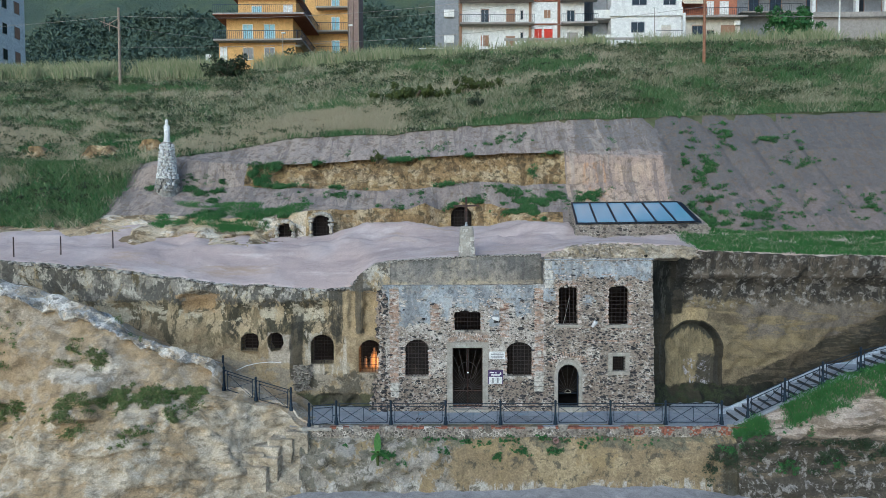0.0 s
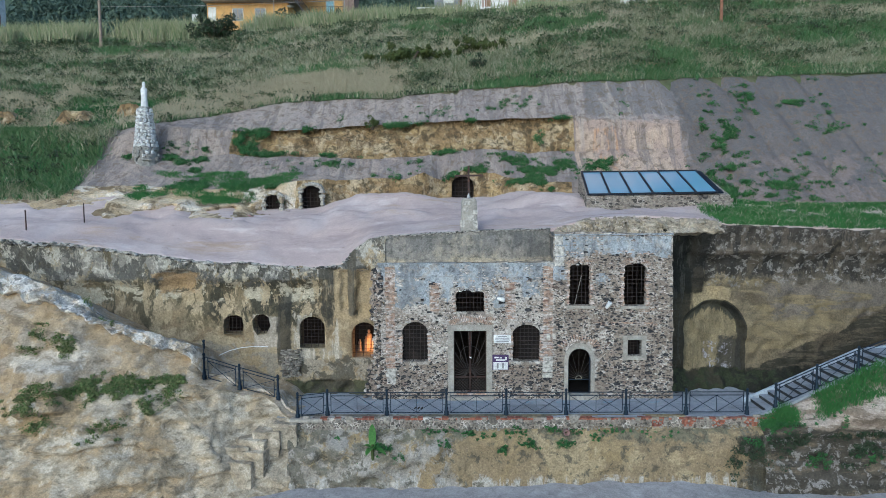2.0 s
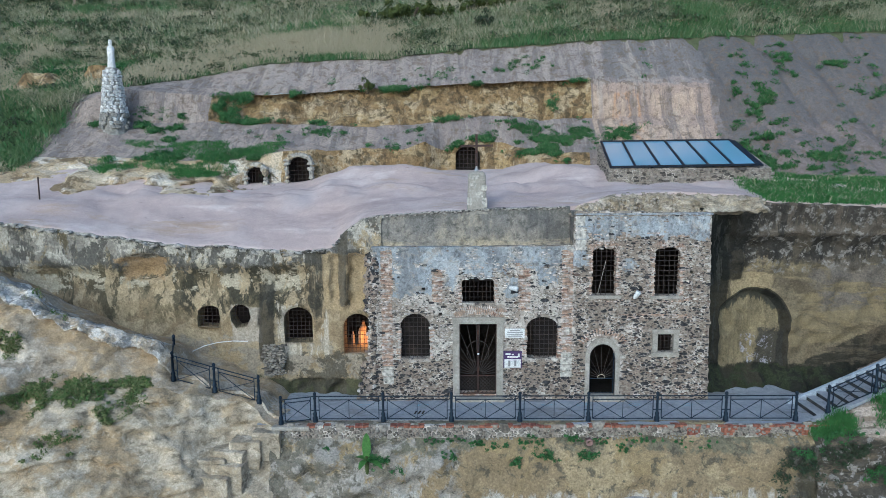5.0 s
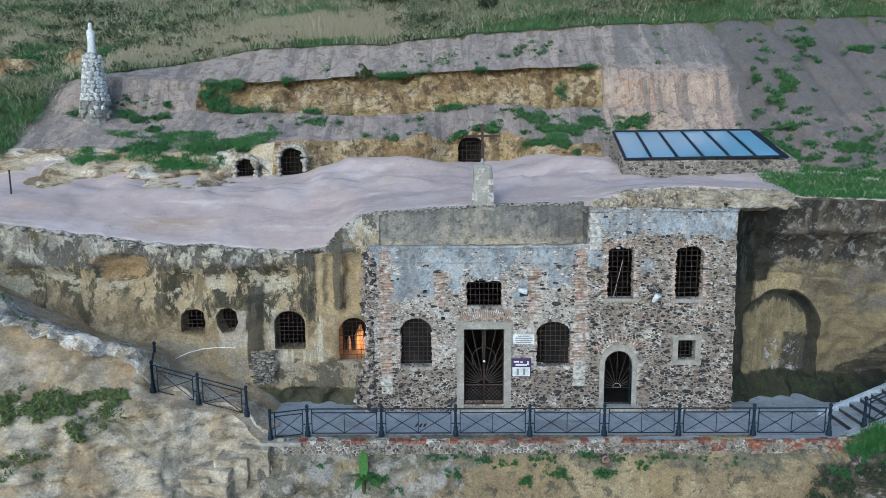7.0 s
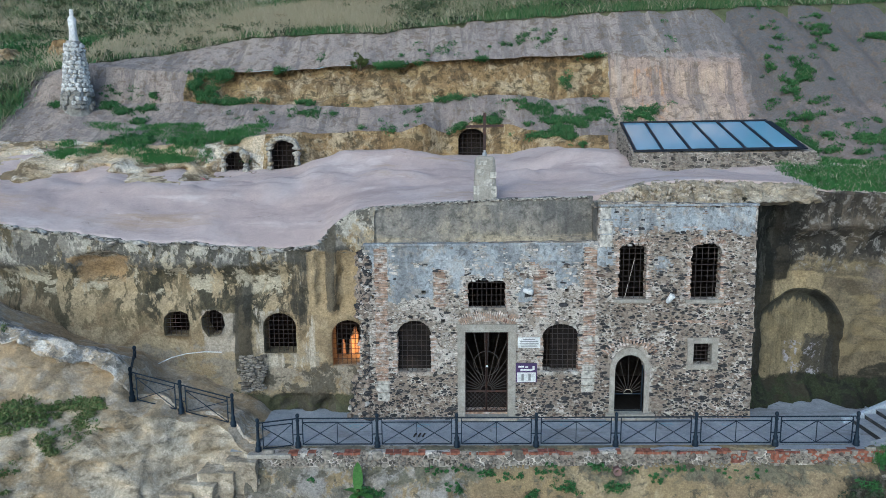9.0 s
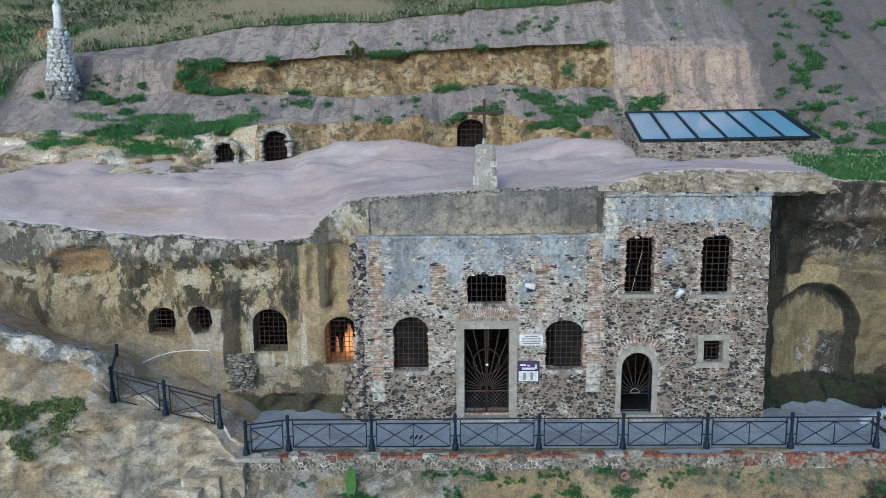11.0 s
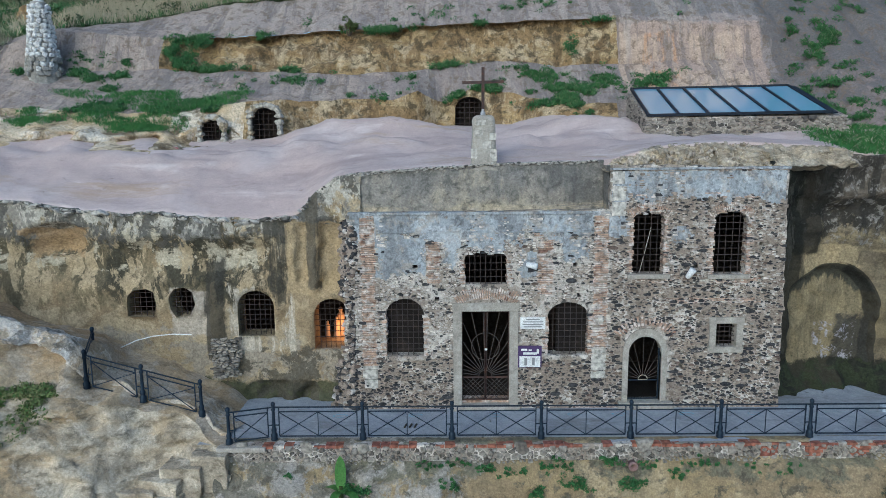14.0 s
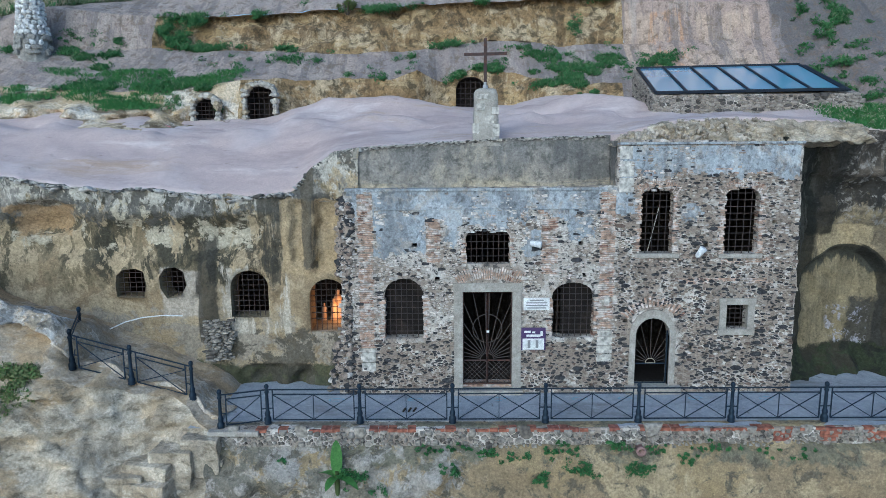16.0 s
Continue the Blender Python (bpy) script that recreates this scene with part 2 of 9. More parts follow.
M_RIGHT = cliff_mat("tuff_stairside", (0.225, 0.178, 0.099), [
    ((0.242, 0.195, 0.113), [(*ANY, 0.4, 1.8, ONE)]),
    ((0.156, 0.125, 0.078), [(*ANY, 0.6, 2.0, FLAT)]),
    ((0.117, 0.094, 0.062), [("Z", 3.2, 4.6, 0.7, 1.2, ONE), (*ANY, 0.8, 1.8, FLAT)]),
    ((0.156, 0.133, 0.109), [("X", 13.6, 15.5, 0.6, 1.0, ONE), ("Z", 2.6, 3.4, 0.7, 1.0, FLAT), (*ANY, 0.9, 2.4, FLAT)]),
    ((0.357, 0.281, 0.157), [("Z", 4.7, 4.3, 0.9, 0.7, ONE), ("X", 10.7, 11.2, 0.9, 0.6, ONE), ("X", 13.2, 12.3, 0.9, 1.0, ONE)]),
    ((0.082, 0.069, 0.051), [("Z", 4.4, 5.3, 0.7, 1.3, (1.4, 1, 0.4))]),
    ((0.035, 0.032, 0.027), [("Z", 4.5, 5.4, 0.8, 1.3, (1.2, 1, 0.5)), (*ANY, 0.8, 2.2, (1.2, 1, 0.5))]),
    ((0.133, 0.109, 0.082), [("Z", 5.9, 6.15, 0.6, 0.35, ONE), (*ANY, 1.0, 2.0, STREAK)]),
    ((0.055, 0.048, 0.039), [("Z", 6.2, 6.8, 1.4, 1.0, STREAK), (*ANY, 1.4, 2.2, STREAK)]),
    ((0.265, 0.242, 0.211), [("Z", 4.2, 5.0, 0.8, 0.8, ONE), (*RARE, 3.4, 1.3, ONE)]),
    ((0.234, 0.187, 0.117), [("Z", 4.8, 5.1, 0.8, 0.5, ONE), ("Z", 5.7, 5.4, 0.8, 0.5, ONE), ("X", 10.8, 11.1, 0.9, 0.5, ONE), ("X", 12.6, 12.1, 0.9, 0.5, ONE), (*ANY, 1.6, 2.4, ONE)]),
    # corner beside the church: the gap's shade painted near black on the rock
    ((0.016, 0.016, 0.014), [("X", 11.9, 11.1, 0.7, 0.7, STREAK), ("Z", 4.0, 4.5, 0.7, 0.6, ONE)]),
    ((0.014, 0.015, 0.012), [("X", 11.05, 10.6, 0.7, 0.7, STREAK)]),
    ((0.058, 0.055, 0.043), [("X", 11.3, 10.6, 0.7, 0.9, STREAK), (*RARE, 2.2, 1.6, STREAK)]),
    # the alcove: tan, darker under the arch and along its right side
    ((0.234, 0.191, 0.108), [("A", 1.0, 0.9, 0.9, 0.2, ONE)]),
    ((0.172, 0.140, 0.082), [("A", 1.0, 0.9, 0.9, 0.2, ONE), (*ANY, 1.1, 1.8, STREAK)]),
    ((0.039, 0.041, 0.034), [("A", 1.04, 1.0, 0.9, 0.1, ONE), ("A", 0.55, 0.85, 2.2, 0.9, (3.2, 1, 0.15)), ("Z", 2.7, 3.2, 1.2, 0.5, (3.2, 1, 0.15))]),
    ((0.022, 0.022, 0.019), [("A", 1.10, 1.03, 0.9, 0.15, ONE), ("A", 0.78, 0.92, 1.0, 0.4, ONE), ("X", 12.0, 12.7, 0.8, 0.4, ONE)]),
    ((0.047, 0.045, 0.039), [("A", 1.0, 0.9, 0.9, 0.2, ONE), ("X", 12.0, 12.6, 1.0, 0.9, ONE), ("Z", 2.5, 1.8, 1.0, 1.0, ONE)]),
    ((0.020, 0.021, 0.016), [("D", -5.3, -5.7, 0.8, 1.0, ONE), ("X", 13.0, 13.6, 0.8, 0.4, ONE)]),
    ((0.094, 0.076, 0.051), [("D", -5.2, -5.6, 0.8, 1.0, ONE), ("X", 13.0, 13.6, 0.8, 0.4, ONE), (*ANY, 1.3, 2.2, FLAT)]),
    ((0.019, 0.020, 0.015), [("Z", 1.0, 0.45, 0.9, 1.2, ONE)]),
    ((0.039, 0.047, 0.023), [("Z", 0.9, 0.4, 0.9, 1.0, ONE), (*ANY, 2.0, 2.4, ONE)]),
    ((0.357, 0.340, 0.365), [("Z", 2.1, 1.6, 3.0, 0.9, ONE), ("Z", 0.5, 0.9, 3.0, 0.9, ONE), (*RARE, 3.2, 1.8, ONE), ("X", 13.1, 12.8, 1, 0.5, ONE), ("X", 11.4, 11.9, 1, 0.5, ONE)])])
M_LOW = cliff_mat("tuff_foot", (0.31, 0.235, 0.125), [
    ((0.37, 0.295, 0.175), [(*ANY, 0.5, 1.8, ONE)]),
    ((0.25, 0.19, 0.11), [(*ANY, 0.6, 1.8, (0.7, 1, 1))]),
    ((0.36, 0.335, 0.30), [("X", 1.6, -0.6, 0.7, 1.0, ONE), (*ANY, 0.9, 1.6, ONE)]),
    ((0.31, 0.28, 0.235), [("X", 1.0, -1.4, 0.7, 1.0, ONE), (*ANY, 1.4, 2.2, ONE)]),
    ((0.46, 0.43, 0.38), [("Z", -2.0, -2.8, 1.0, 1.0, ONE), (*ANY, 1.2, 1.8, STREAK)]),
    ((0.15, 0.14, 0.095), [("Z", -1.3, -0.7, 0.9, 1.0, ONE), (*ANY, 0.8, 1.8, ONE)]),
    ((0.16, 0.145, 0.11), [("X", -1.2, -3.5, 0.8, 1.0, ONE), (*ANY, 1.3, 2.6, ONE)]),
    ((0.10, 0.09, 0.065), [(*RARE, 2.2, 1.3, ONE)]),
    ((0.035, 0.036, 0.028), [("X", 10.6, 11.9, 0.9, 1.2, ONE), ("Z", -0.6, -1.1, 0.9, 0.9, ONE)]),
    ((0.14, 0.13, 0.105), [("X", 10.6, 11.9, 0.9, 1.0, ONE), (*RARE, 2.4, 1.8, ONE)])])
M_BANK = cliff_mat("stair_rock", (0.33, 0.26, 0.20), [
    ((0.42, 0.35, 0.285), [(*ANY, 0.6, 1.8, FLAT)]),
    ((0.20, 0.155, 0.11), [(*ANY, 0.9, 2.2, FLAT)]),
    ((0.13, 0.105, 0.075), [(*RARE, 1.6, 1.8, FLAT)]),
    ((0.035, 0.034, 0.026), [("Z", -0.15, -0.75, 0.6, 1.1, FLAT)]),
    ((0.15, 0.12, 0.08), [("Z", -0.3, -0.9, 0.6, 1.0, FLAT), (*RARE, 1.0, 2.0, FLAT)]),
    ((0.28, 0.26, 0.235), [("Z", -0.3, -0.8, 0.8, 1.0, ONE), (*RARE, 3.0, 1.6, ONE)])])

M_SPUR = cliff_mat("pale_rock", (0.439, 0.341, 0.216), [
    ((0.500, 0.403, 0.270), [(*ANY, 0.35, 1.6, ONE)]),
    ((0.449, 0.389, 0.299), [(*ANY, 0.5, 1.6, (0.6, 1, 1))]),
    ((0.541, 0.466, 0.349), [(*ANY, 0.9, 2.0, (0.7, 1, 1))]),
    ((0.367, 0.259, 0.137), [("X", -8.5, -11.5, 0.6, 1.2, ONE), (*ANY, 0.5, 2.0, (0.6, 1, 1))]),
    ((0.398, 0.283, 0.149), [("X", -13.6, -14.6, 0.6, 1.0, ONE), ("Z", -0.4, 0.3, 0.7, 0.8, ONE)]),
    ((0.337, 0.283, 0.207), [("X", -10.0, -8.2, 0.7, 1.0, ONE), (*ANY, 1.0, 2.0, ONE)]),
    ((0.592, 0.523, 0.407), [(*RARE, 1.2, 1.7, ONE)]),
    ((0.275, 0.221, 0.145), [(*RARE, 1.6, 1.5, (0.6, 1, 1.3))]),
    ((0.153, 0.125, 0.083), [(*RARE, 3.0, 1.3, (0.6, 1, 1.2))])], 0.08, 1.0, 0.75, 0.16)
M_FACE = cliff_mat("tan_rock", (0.40, 0.30, 0.18), [
    ((0.46, 0.36, 0.23), [(*ANY, 0.4, 1.8, ONE)]),
    ((0.33, 0.24, 0.14), [(*ANY, 0.5, 1.9, (0.6, 1, 1))]),
    ((0.43, 0.37, 0.29), [(*ANY, 0.7, 2.2, ONE)]),
    ((0.58, 0.52, 0.43), [("Z", 2.0, 2.3, 0.9, 0.8, ONE), ("Z", 2.9, 2.6, 0.9, 0.8, ONE), ("X", -17.4, -17.0, 0.9, 0.6, ONE), ("X", -14.1, -14.5, 0.9, 0.6, ONE)]),
    ((0.22, 0.17, 0.11), [(*RARE, 1.8, 1.4, (0.6, 1, 1.2))])], 0.08, 1.0, 0.75, 0.16)
M_CAP = cliff_mat("white_rock", (0.63, 0.56, 0.46), [
    ((0.80, 0.75, 0.67), [(*ANY, 0.8, 1.8, ONE)]),
    ((0.47, 0.365, 0.235), [(*RARE, 0.9, 2.2, ONE)]),
    ((0.36, 0.34, 0.31), [(*RARE, 1.2, 2.0, ONE)]),
    ((0.21, 0.185, 0.15), [(*RARE, 2.4, 1.7, ONE)]),
    ((0.42, 0.32, 0.20), [("X", -11.0, -10.2, 1.0, 0.8, ONE)]),
    ((0.55, 0.48, 0.38), [("X", -11.0, -10.2, 1.0, 0.8, ONE), (*ANY, 1.1, 2.4, ONE)])], 0.25)
M_SCARP = cliff_mat("yellow_earth", (0.36, 0.255, 0.12), [
    ((0.44, 0.335, 0.185), [(*ANY, 0.5, 1.8, ONE)]),
    ((0.27, 0.175, 0.08), [(*ANY, 0.8, 2.0, FLAT)]),
    ((0.49, 0.39, 0.245), [(*RARE, 1.0, 2.0, ONE)]),
    ((0.15, 0.10, 0.05), [(*RARE, 1.5, 1.6, TALL)]),
    ((0.07, 0.055, 0.03), [(*RARE, 2.4, 1.3, ONE)])], 0.2, 1.0, 0.8, 0.14)
DOWN = (1.3, 1, 0.10)
M_NET = cliff_mat("netted_soil", (0.286, 0.237, 0.212), [
    ((0.342, 0.281, 0.243), [(*ANY, 0.3, 1.5, ONE)]),
    ((0.241, 0.206, 0.189), [(*ANY, 0.7, 1.8, (1.3, 0.4, 0.25))]),
    # left end lighter and warmer: the stronger light there is put into the colour
    ((0.404, 0.325, 0.266), [("X", -2.0, -6.0, 0.5, 1.2, ONE), (*ANY, 0.7, 2.0, (1, 1, 0.4))]),
    ((0.337, 0.286, 0.256), [("Z", 12.8, 13.4, 0.6, 0.8, ONE), (*ANY, 0.8, 2.0, DOWN)]),
    ((0.449, 0.325, 0.251), [("X", 7.2, 7.5, 1.0, 0.2, ONE), ("X", 13.7, 13.2, 0.9, 0.6, DOWN), ("Z", 13.4, 12.9, 0.9, 0.8, DOWN)]),
    ((0.527, 0.396, 0.286), [("X", 7.2, 7.5, 1.0, 0.2, ONE), ("X", 13.0, 12.4, 0.9, 0.6, DOWN), ("Z", 13.0, 12.1, 0.9, 1.0, DOWN), (*ANY, 1.0, 2.4, DOWN)]),
    ((0.494, 0.275, 0.143), [("X", 8.2, 8.6, 1.0, 0.4, ONE), ("X", 10.2, 9.6, 1.0, 0.4, ONE), ("Z", 13.0, 12.4, 0.9, 1.0, DOWN), (*RARE, 1.6, 2.0, DOWN)]),
    ((0.173, 0.165, 0.160), [("X", 7.3, 9.0, 0.6, 1.0, DOWN), ("Z", 13.2, 13.7, 0.7, 0.8, DOWN)]),
    # right end: greyer soil, darkened further for the weaker light there
    ((0.087, 0.083, 0.084), [("X", 13.0, 14.4, 0.6, 1.0, DOWN)]),
    ((0.153, 0.140, 0.135), [("X", 13, 15, 0.6, 1.0, DOWN), (*ANY, 0.9, 2.2, DOWN)]),
    ((0.258, 0.204, 0.179), [("X", 14.5, 16, 0.6, 1.0, DOWN), ("Z", 11.4, 10.2, 0.7, 1.0, DOWN), (*ANY, 0.7, 2.0, DOWN)]),
    ((0.404, 0.341, 0.286), [(*RARE, 1.4, 1.1, (1.3, 0.3, 0.08)), ("X", 13.5, 12.5, 0.6, 0.4, ONE)]),
    ((0.17, 0.148, 0.138), [(*RARE, 1.3, 1.4, (1.4, 0.3, 0.08))]),
    ((0.173, 0.130, 0.093), [(*RARE, 2.8, 1.2, ONE)])], 0.06, 0.6, 0.65)
M_UPPER = ground_mat("raked_clay", (0.53, 0.415, 0.37), [
    ((0.59, 0.485, 0.445), 0.3, 0.45, 0.62, ONE), ((0.48, 0.35, 0.25), 0.45, 0.58, 0.70, (0.3, 1, 1)),
    ((0.66, 0.56, 0.51), 1.0, 0.57, 0.68, (0.35, 1, 1)), ((0.43, 0.335, 0.305), 0.7, 0.55, 0.66, (0.25, 1, 1)), ((0.52, 0.40, 0.31), 1.3, 0.64, 0.74, (0.3, 1, 1)), ((0.33, 0.25, 0.215), 2.2, 0.64, 0.72, (0.6, 1, 1))], bumps=((0.5, 0.6), (4, 0.2), (50, 0.1)), strength=0.5, speck=0.35)
M_SAND = cliff_mat("sandstone", (0.56, 0.44, 0.28), [
    ((0.64, 0.53, 0.37), [(*ANY, 0.4, 1.8, ONE)]),
    ((0.47, 0.345, 0.195), [(*ANY, 0.6, 1.8, ONE)]),
    ((0.69, 0.62, 0.51), [(*RARE, 0.7, 2.2, ONE)]),
    ((0.15, 0.105, 0.055), [(*RARE, 0.9, 1.9, (0.8, 1, 1.2))]),
    # brown at the hollows' height paints in the shade under their overhang
    ((0.15, 0.105, 0.055), [("Z", 7.45, 7.65, 0.8, 0.5, ONE), ("Z", 8.1, 7.9, 0.8, 0.5, ONE), (*ANY, 0.8, 1.8, ONE), ("X", -16.5, -15.5, 0.8, 0.5, ONE)])], 0.12, 1.0, 0.85, 0.14)
M_BEACH = ground_mat("beach_sand", (0.34, 0.32, 0.31), [
    ((0.42, 0.40, 0.39), 0.8, 0.45, 0.65, ONE), ((0.25, 0.235, 0.22), 3, 0.58, 0.70, ONE)], strength=0.4)
M_PAVE = ground_mat("terrace_concrete", (0.32, 0.335, 0.36), [
    ((0.40, 0.41, 0.43), 0.7, 0.45, 0.65, ONE), ((0.24, 0.24, 0.245), 1.1, 0.54, 0.66, (0.4, 1, 1)), ((0.16, 0.155, 0.15), 3.5, 0.62, 0.70, ONE)], strength=0.3, dist=0.03, speck=0.8)
M_GRASSY = ground_mat("hill_soil", (0.09, 0.105, 0.05), [
    ((0.17, 0.16, 0.09), 0.13, 0.45, 0.60, ONE), ((0.04, 0.065, 0.022), 0.3, 0.50, 0.66, ONE),
    ((0.20, 0.16, 0.10), 0.22, 0.60, 0.70, (0.4, 1, 1))])
# far slope: distance haze is mixed into these greens
M_FARHILL = ground_mat("haze_toned_scrub", (0.08, 0.11, 0.08), [
    ((0.10, 0.13, 0.075), 0.06, 0.45, 0.60, ONE), ((0.10, 0.10, 0.055), 0.05, 0.56, 0.68, ONE)], bumps=((0.15, 0.6), (0.8, 0.4)), dist=2.0)
M_PLASTER = cliff_mat("old_render", (0.33, 0.295, 0.245), [
    ((0.43, 0.37, 0.27), [("X", 2.6, 1.4, 0.6, 0.9, ONE), ("X", -1.5, -0.3, 0.6, 0.9, ONE), (*ANY, 0.5, 1.6, ONE)]),
    ((0.26, 0.245, 0.22), [(*ANY, 0.5, 1.6, ONE)]),
    ((0.185, 0.178, 0.168), [("Z", 5.9, 6.7, 0.6, 1.2, STREAK), (*ANY, 0.6, 1.8, (1.4, 1, 0.5))]),
    ((0.10, 0.098, 0.094), [("X", 1.6, 3.8, 0.7, 1.0, STREAK), (*ANY, 0.8, 1.4, ONE)]),
    ((0.48, 0.40, 0.27), [("Z", 6.2, 5.8, 0.9, 0.6, ONE), (*RARE, 0.8, 2.2, FLAT)]),
    ((0.10, 0.096, 0.085), [(*RARE, 3.4, 1.4, ONE)])], 0.06, 1.0, 0.7, 0.18)
M_BLUE = cliff_mat("grey_blue_render", (0.355, 0.38, 0.40), [
    ((0.42, 0.445, 0.465), [(*ANY, 0.5, 1.6, ONE)]),
    ((0.29, 0.31, 0.325), [(*ANY, 0.7, 1.8, TALL)]),
    ((0.49, 0.505, 0.51), [(*RARE, 1.3, 1.8, ONE)]),
    ((0.20, 0.207, 0.212), [(*RARE, 1.2, 1.6, TALL)]),
    ((0.40, 0.35, 0.29), [(*RARE, 2.2, 1.4, ONE)]),
    ((0.10, 0.10, 0.10), [(*RARE, 5.0, 1.2, ONE)])], 0.02, 1.0, 0.7, 0.16)
M_MORTAR = ground_mat("lime_mortar", (0.31, 0.26, 0.21), [
    ((0.60, 0.56, 0.50), 1.2, 0.48, 0.60, ONE), ((0.27, 0.23, 0.19), 2.6, 0.54, 0.62, ONE),
    ((0.085, 0.078, 0.072), 6, 0.53, 0.59, ONE)], dist=0.06)
# near black stands in for the shade inside rooms, upper grottoes and drain slots
M_DARK = ground_mat("shade_black", (0.035, 0.03, 0.026), [((0.055, 0.045, 0.035), 0.8, 0.5, 0.65, ONE)])
M_STONE = ground_mat("dressed_stone", (0.36, 0.33, 0.28), [
    ((0.44, 0.41, 0.36), 2, 0.5, 0.65, ONE), ((0.24, 0.215, 0.18), 4, 0.55, 0.7, ONE)], dist=0.015)


# ---- geometry helpers ----
def mesh_object(name, verts, faces, mat, parent=None, label="", smooth=False):
    me = bpy.data.meshes.new(name)
    me.from_pydata(verts, [], faces)
    me.materials.append(mat)
    if smooth:
        me.shade_smooth()
    ob = new(name, me)
    if parent:
        ob.parent = parent
    return tagged(ob, label)


def part(name, bm, mat, parent=None, label="", smooth=False):
    me = bpy.data.meshes.new(name)
    bm.to_mesh(me)
    bm.free()
    me.materials.append(mat)
    if smooth:
        me.shade_smooth()
    ob = new(name, me)
    if parent:
        ob.parent = parent
    return tagged(ob, label)


def thing(name, label, category, group="", at=None, kind=""):
    ob = new(name)
    if at:
        ob.location = at
    return tagged(ob, label, category, group, kind)


def box(bm, x0, x1, y0, y1, z0, z1, bevel=0.0):
    vs = bmesh.ops.create_cube(bm, size=1)["verts"]
    for v in vs:
        v.co = Vector(((x0 + x1) / 2 + v.co.x * (x1 - x0), (y0 + y1) / 2 + v.co.y * (y1 - y0), (z0 + z1) / 2 + v.co.z * (z1 - z0)))
    if bevel:
        es = list({e for v in vs for e in v.link_edges})
        bmesh.ops.bevel(bm, geom=es, offset=bevel, segments=2, affect="EDGES", profile=0.6)
    return bm


def rod(bm, a, b, r, sides=8):
    """A round bar from a to b."""
    a, b = Vector(a), Vector(b)
    m = Matrix.Translation((a + b) / 2) @ (b - a).to_track_quat("Z", "Y").to_matrix().to_4x4()
    bmesh.ops.create_cone(bm, cap_ends=True, segments=sides, radius1=r, radius2=r, depth=(b - a).length, matrix=m)
    return bm


def bar(bm, a, b, w, h):
    """A flat bar w wide (across) and h high from a to b."""
    a, b = Vector(a), Vector(b)
    m = Matrix.Translation((a + b) / 2) @ (b - a).to_track_quat("X", "Z").to_matrix().to_4x4() @ Matrix.Diagonal(((b - a).length, w, h, 1))
    bmesh.ops.create_cube(bm, size=1, matrix=m)
    return bm


def lathe(bm, profile, at, sides=14):
    """A turned shape: profile of (radius, height)."""
    rings = []
    for r, h in profile:
        rings.append([bm.verts.new((at[0] + r * math.cos(2 * math.pi * k / sides), at[1] + r * math.sin(2 * math.pi * k / sides), at[2] + h)) for k in range(sides)])
    for p, q in zip(rings, rings[1:]):
        for k in range(sides):
            bm.faces.new((p[k], p[(k + 1) % sides], q[(k + 1) % sides], q[k]))
    bm.faces.new(rings[-1])
    bm.faces.new(rings[0][::-1])
    return bm


def rail_at(rail, xs):
    r = np.array(rail, float)
    return np.stack([xs, np.interp(xs, r[:, 0], r[:, 1]), np.interp(xs, r[:, 0], r[:, 2])], 1)


def roughen(p, amp, freq):
    """Offset a point by soft noise at three scales."""
    v = Vector(p) * freq
    return Vector(p) + amp * (noise.noise_vector(v) + 0.5 * noise.noise_vector(v * 2.3) + 0.28 * noise.noise_vector(v * 5.1))


def loft(name, rails, xs, steps, mat, amps, freq=0.7, label="", holes=(), kind="structure", smooth=True, hole_y=None, shape=None):
    """A sheet through rails (front to back), steps rows between each two; amps: roughness at each rail. holes: outlines in x, z."""
    xs = np.array(xs, float)
    curves = [rail_at(r, xs) for r in rails]
    rows = []
    for k, n in enumerate(steps):
        for j in range(n):
            f = j / n
            rows.append((curves[k] * (1 - f) + curves[k + 1] * f, amps[k] * (1 - f) + amps[k + 1] * f))
    rows.append((curves[-1], amps[-1]))
    nx = len(xs)
    verts = [roughen(p, a, freq) for row, a in rows for p in row]
    if shape:
        for v in verts:
            v.y += shape(v.x, v.z)
    faces = []
    gone = [[False] * (nx - 1) for _ in range(len(rows) - 1)]
    for j in range(len(rows) - 1):
        for i in range(nx - 1):
            a = j * nx + i
            c = (verts[a] + verts[a + nx + 1]) / 2
            if any(inside(h, c.x, c.z) for h in holes):
                gone[j][i] = True
            else:
                faces.append((a, a + 1, a + nx + 1, a + nx))
    if holes:
        cut = set()
        for j in range(len(rows) - 1):
            for i in range(nx - 1):
                if gone[j][i]:
                    a = j * nx + i
                    cut.update((a, a + 1, a + nx + 1, a + nx))
        kept = {v for f in faces for v in f}
        for v in cut & kept:
            best = min((nearest(h, verts[v].x, verts[v].z) for h in holes), key=lambda q: q[0])
            verts[v].x, verts[v].z = best[1], best[2]
            if hole_y is not None:
                verts[v].y = hole_y
    ob = mesh_object(name, verts, faces, mat, smooth=smooth)
    return tagged(ob, label, name.replace("_", " "), kind=kind)


def inside(poly, x, z):
    hit = False
    for (ax, az), (bx, bz) in zip(poly, poly[1:] + poly[:1]):
        if (az > z) != (bz > z) and x < (bx - ax) * (z - az) / (bz - az) + ax:
            hit = not hit
    return hit


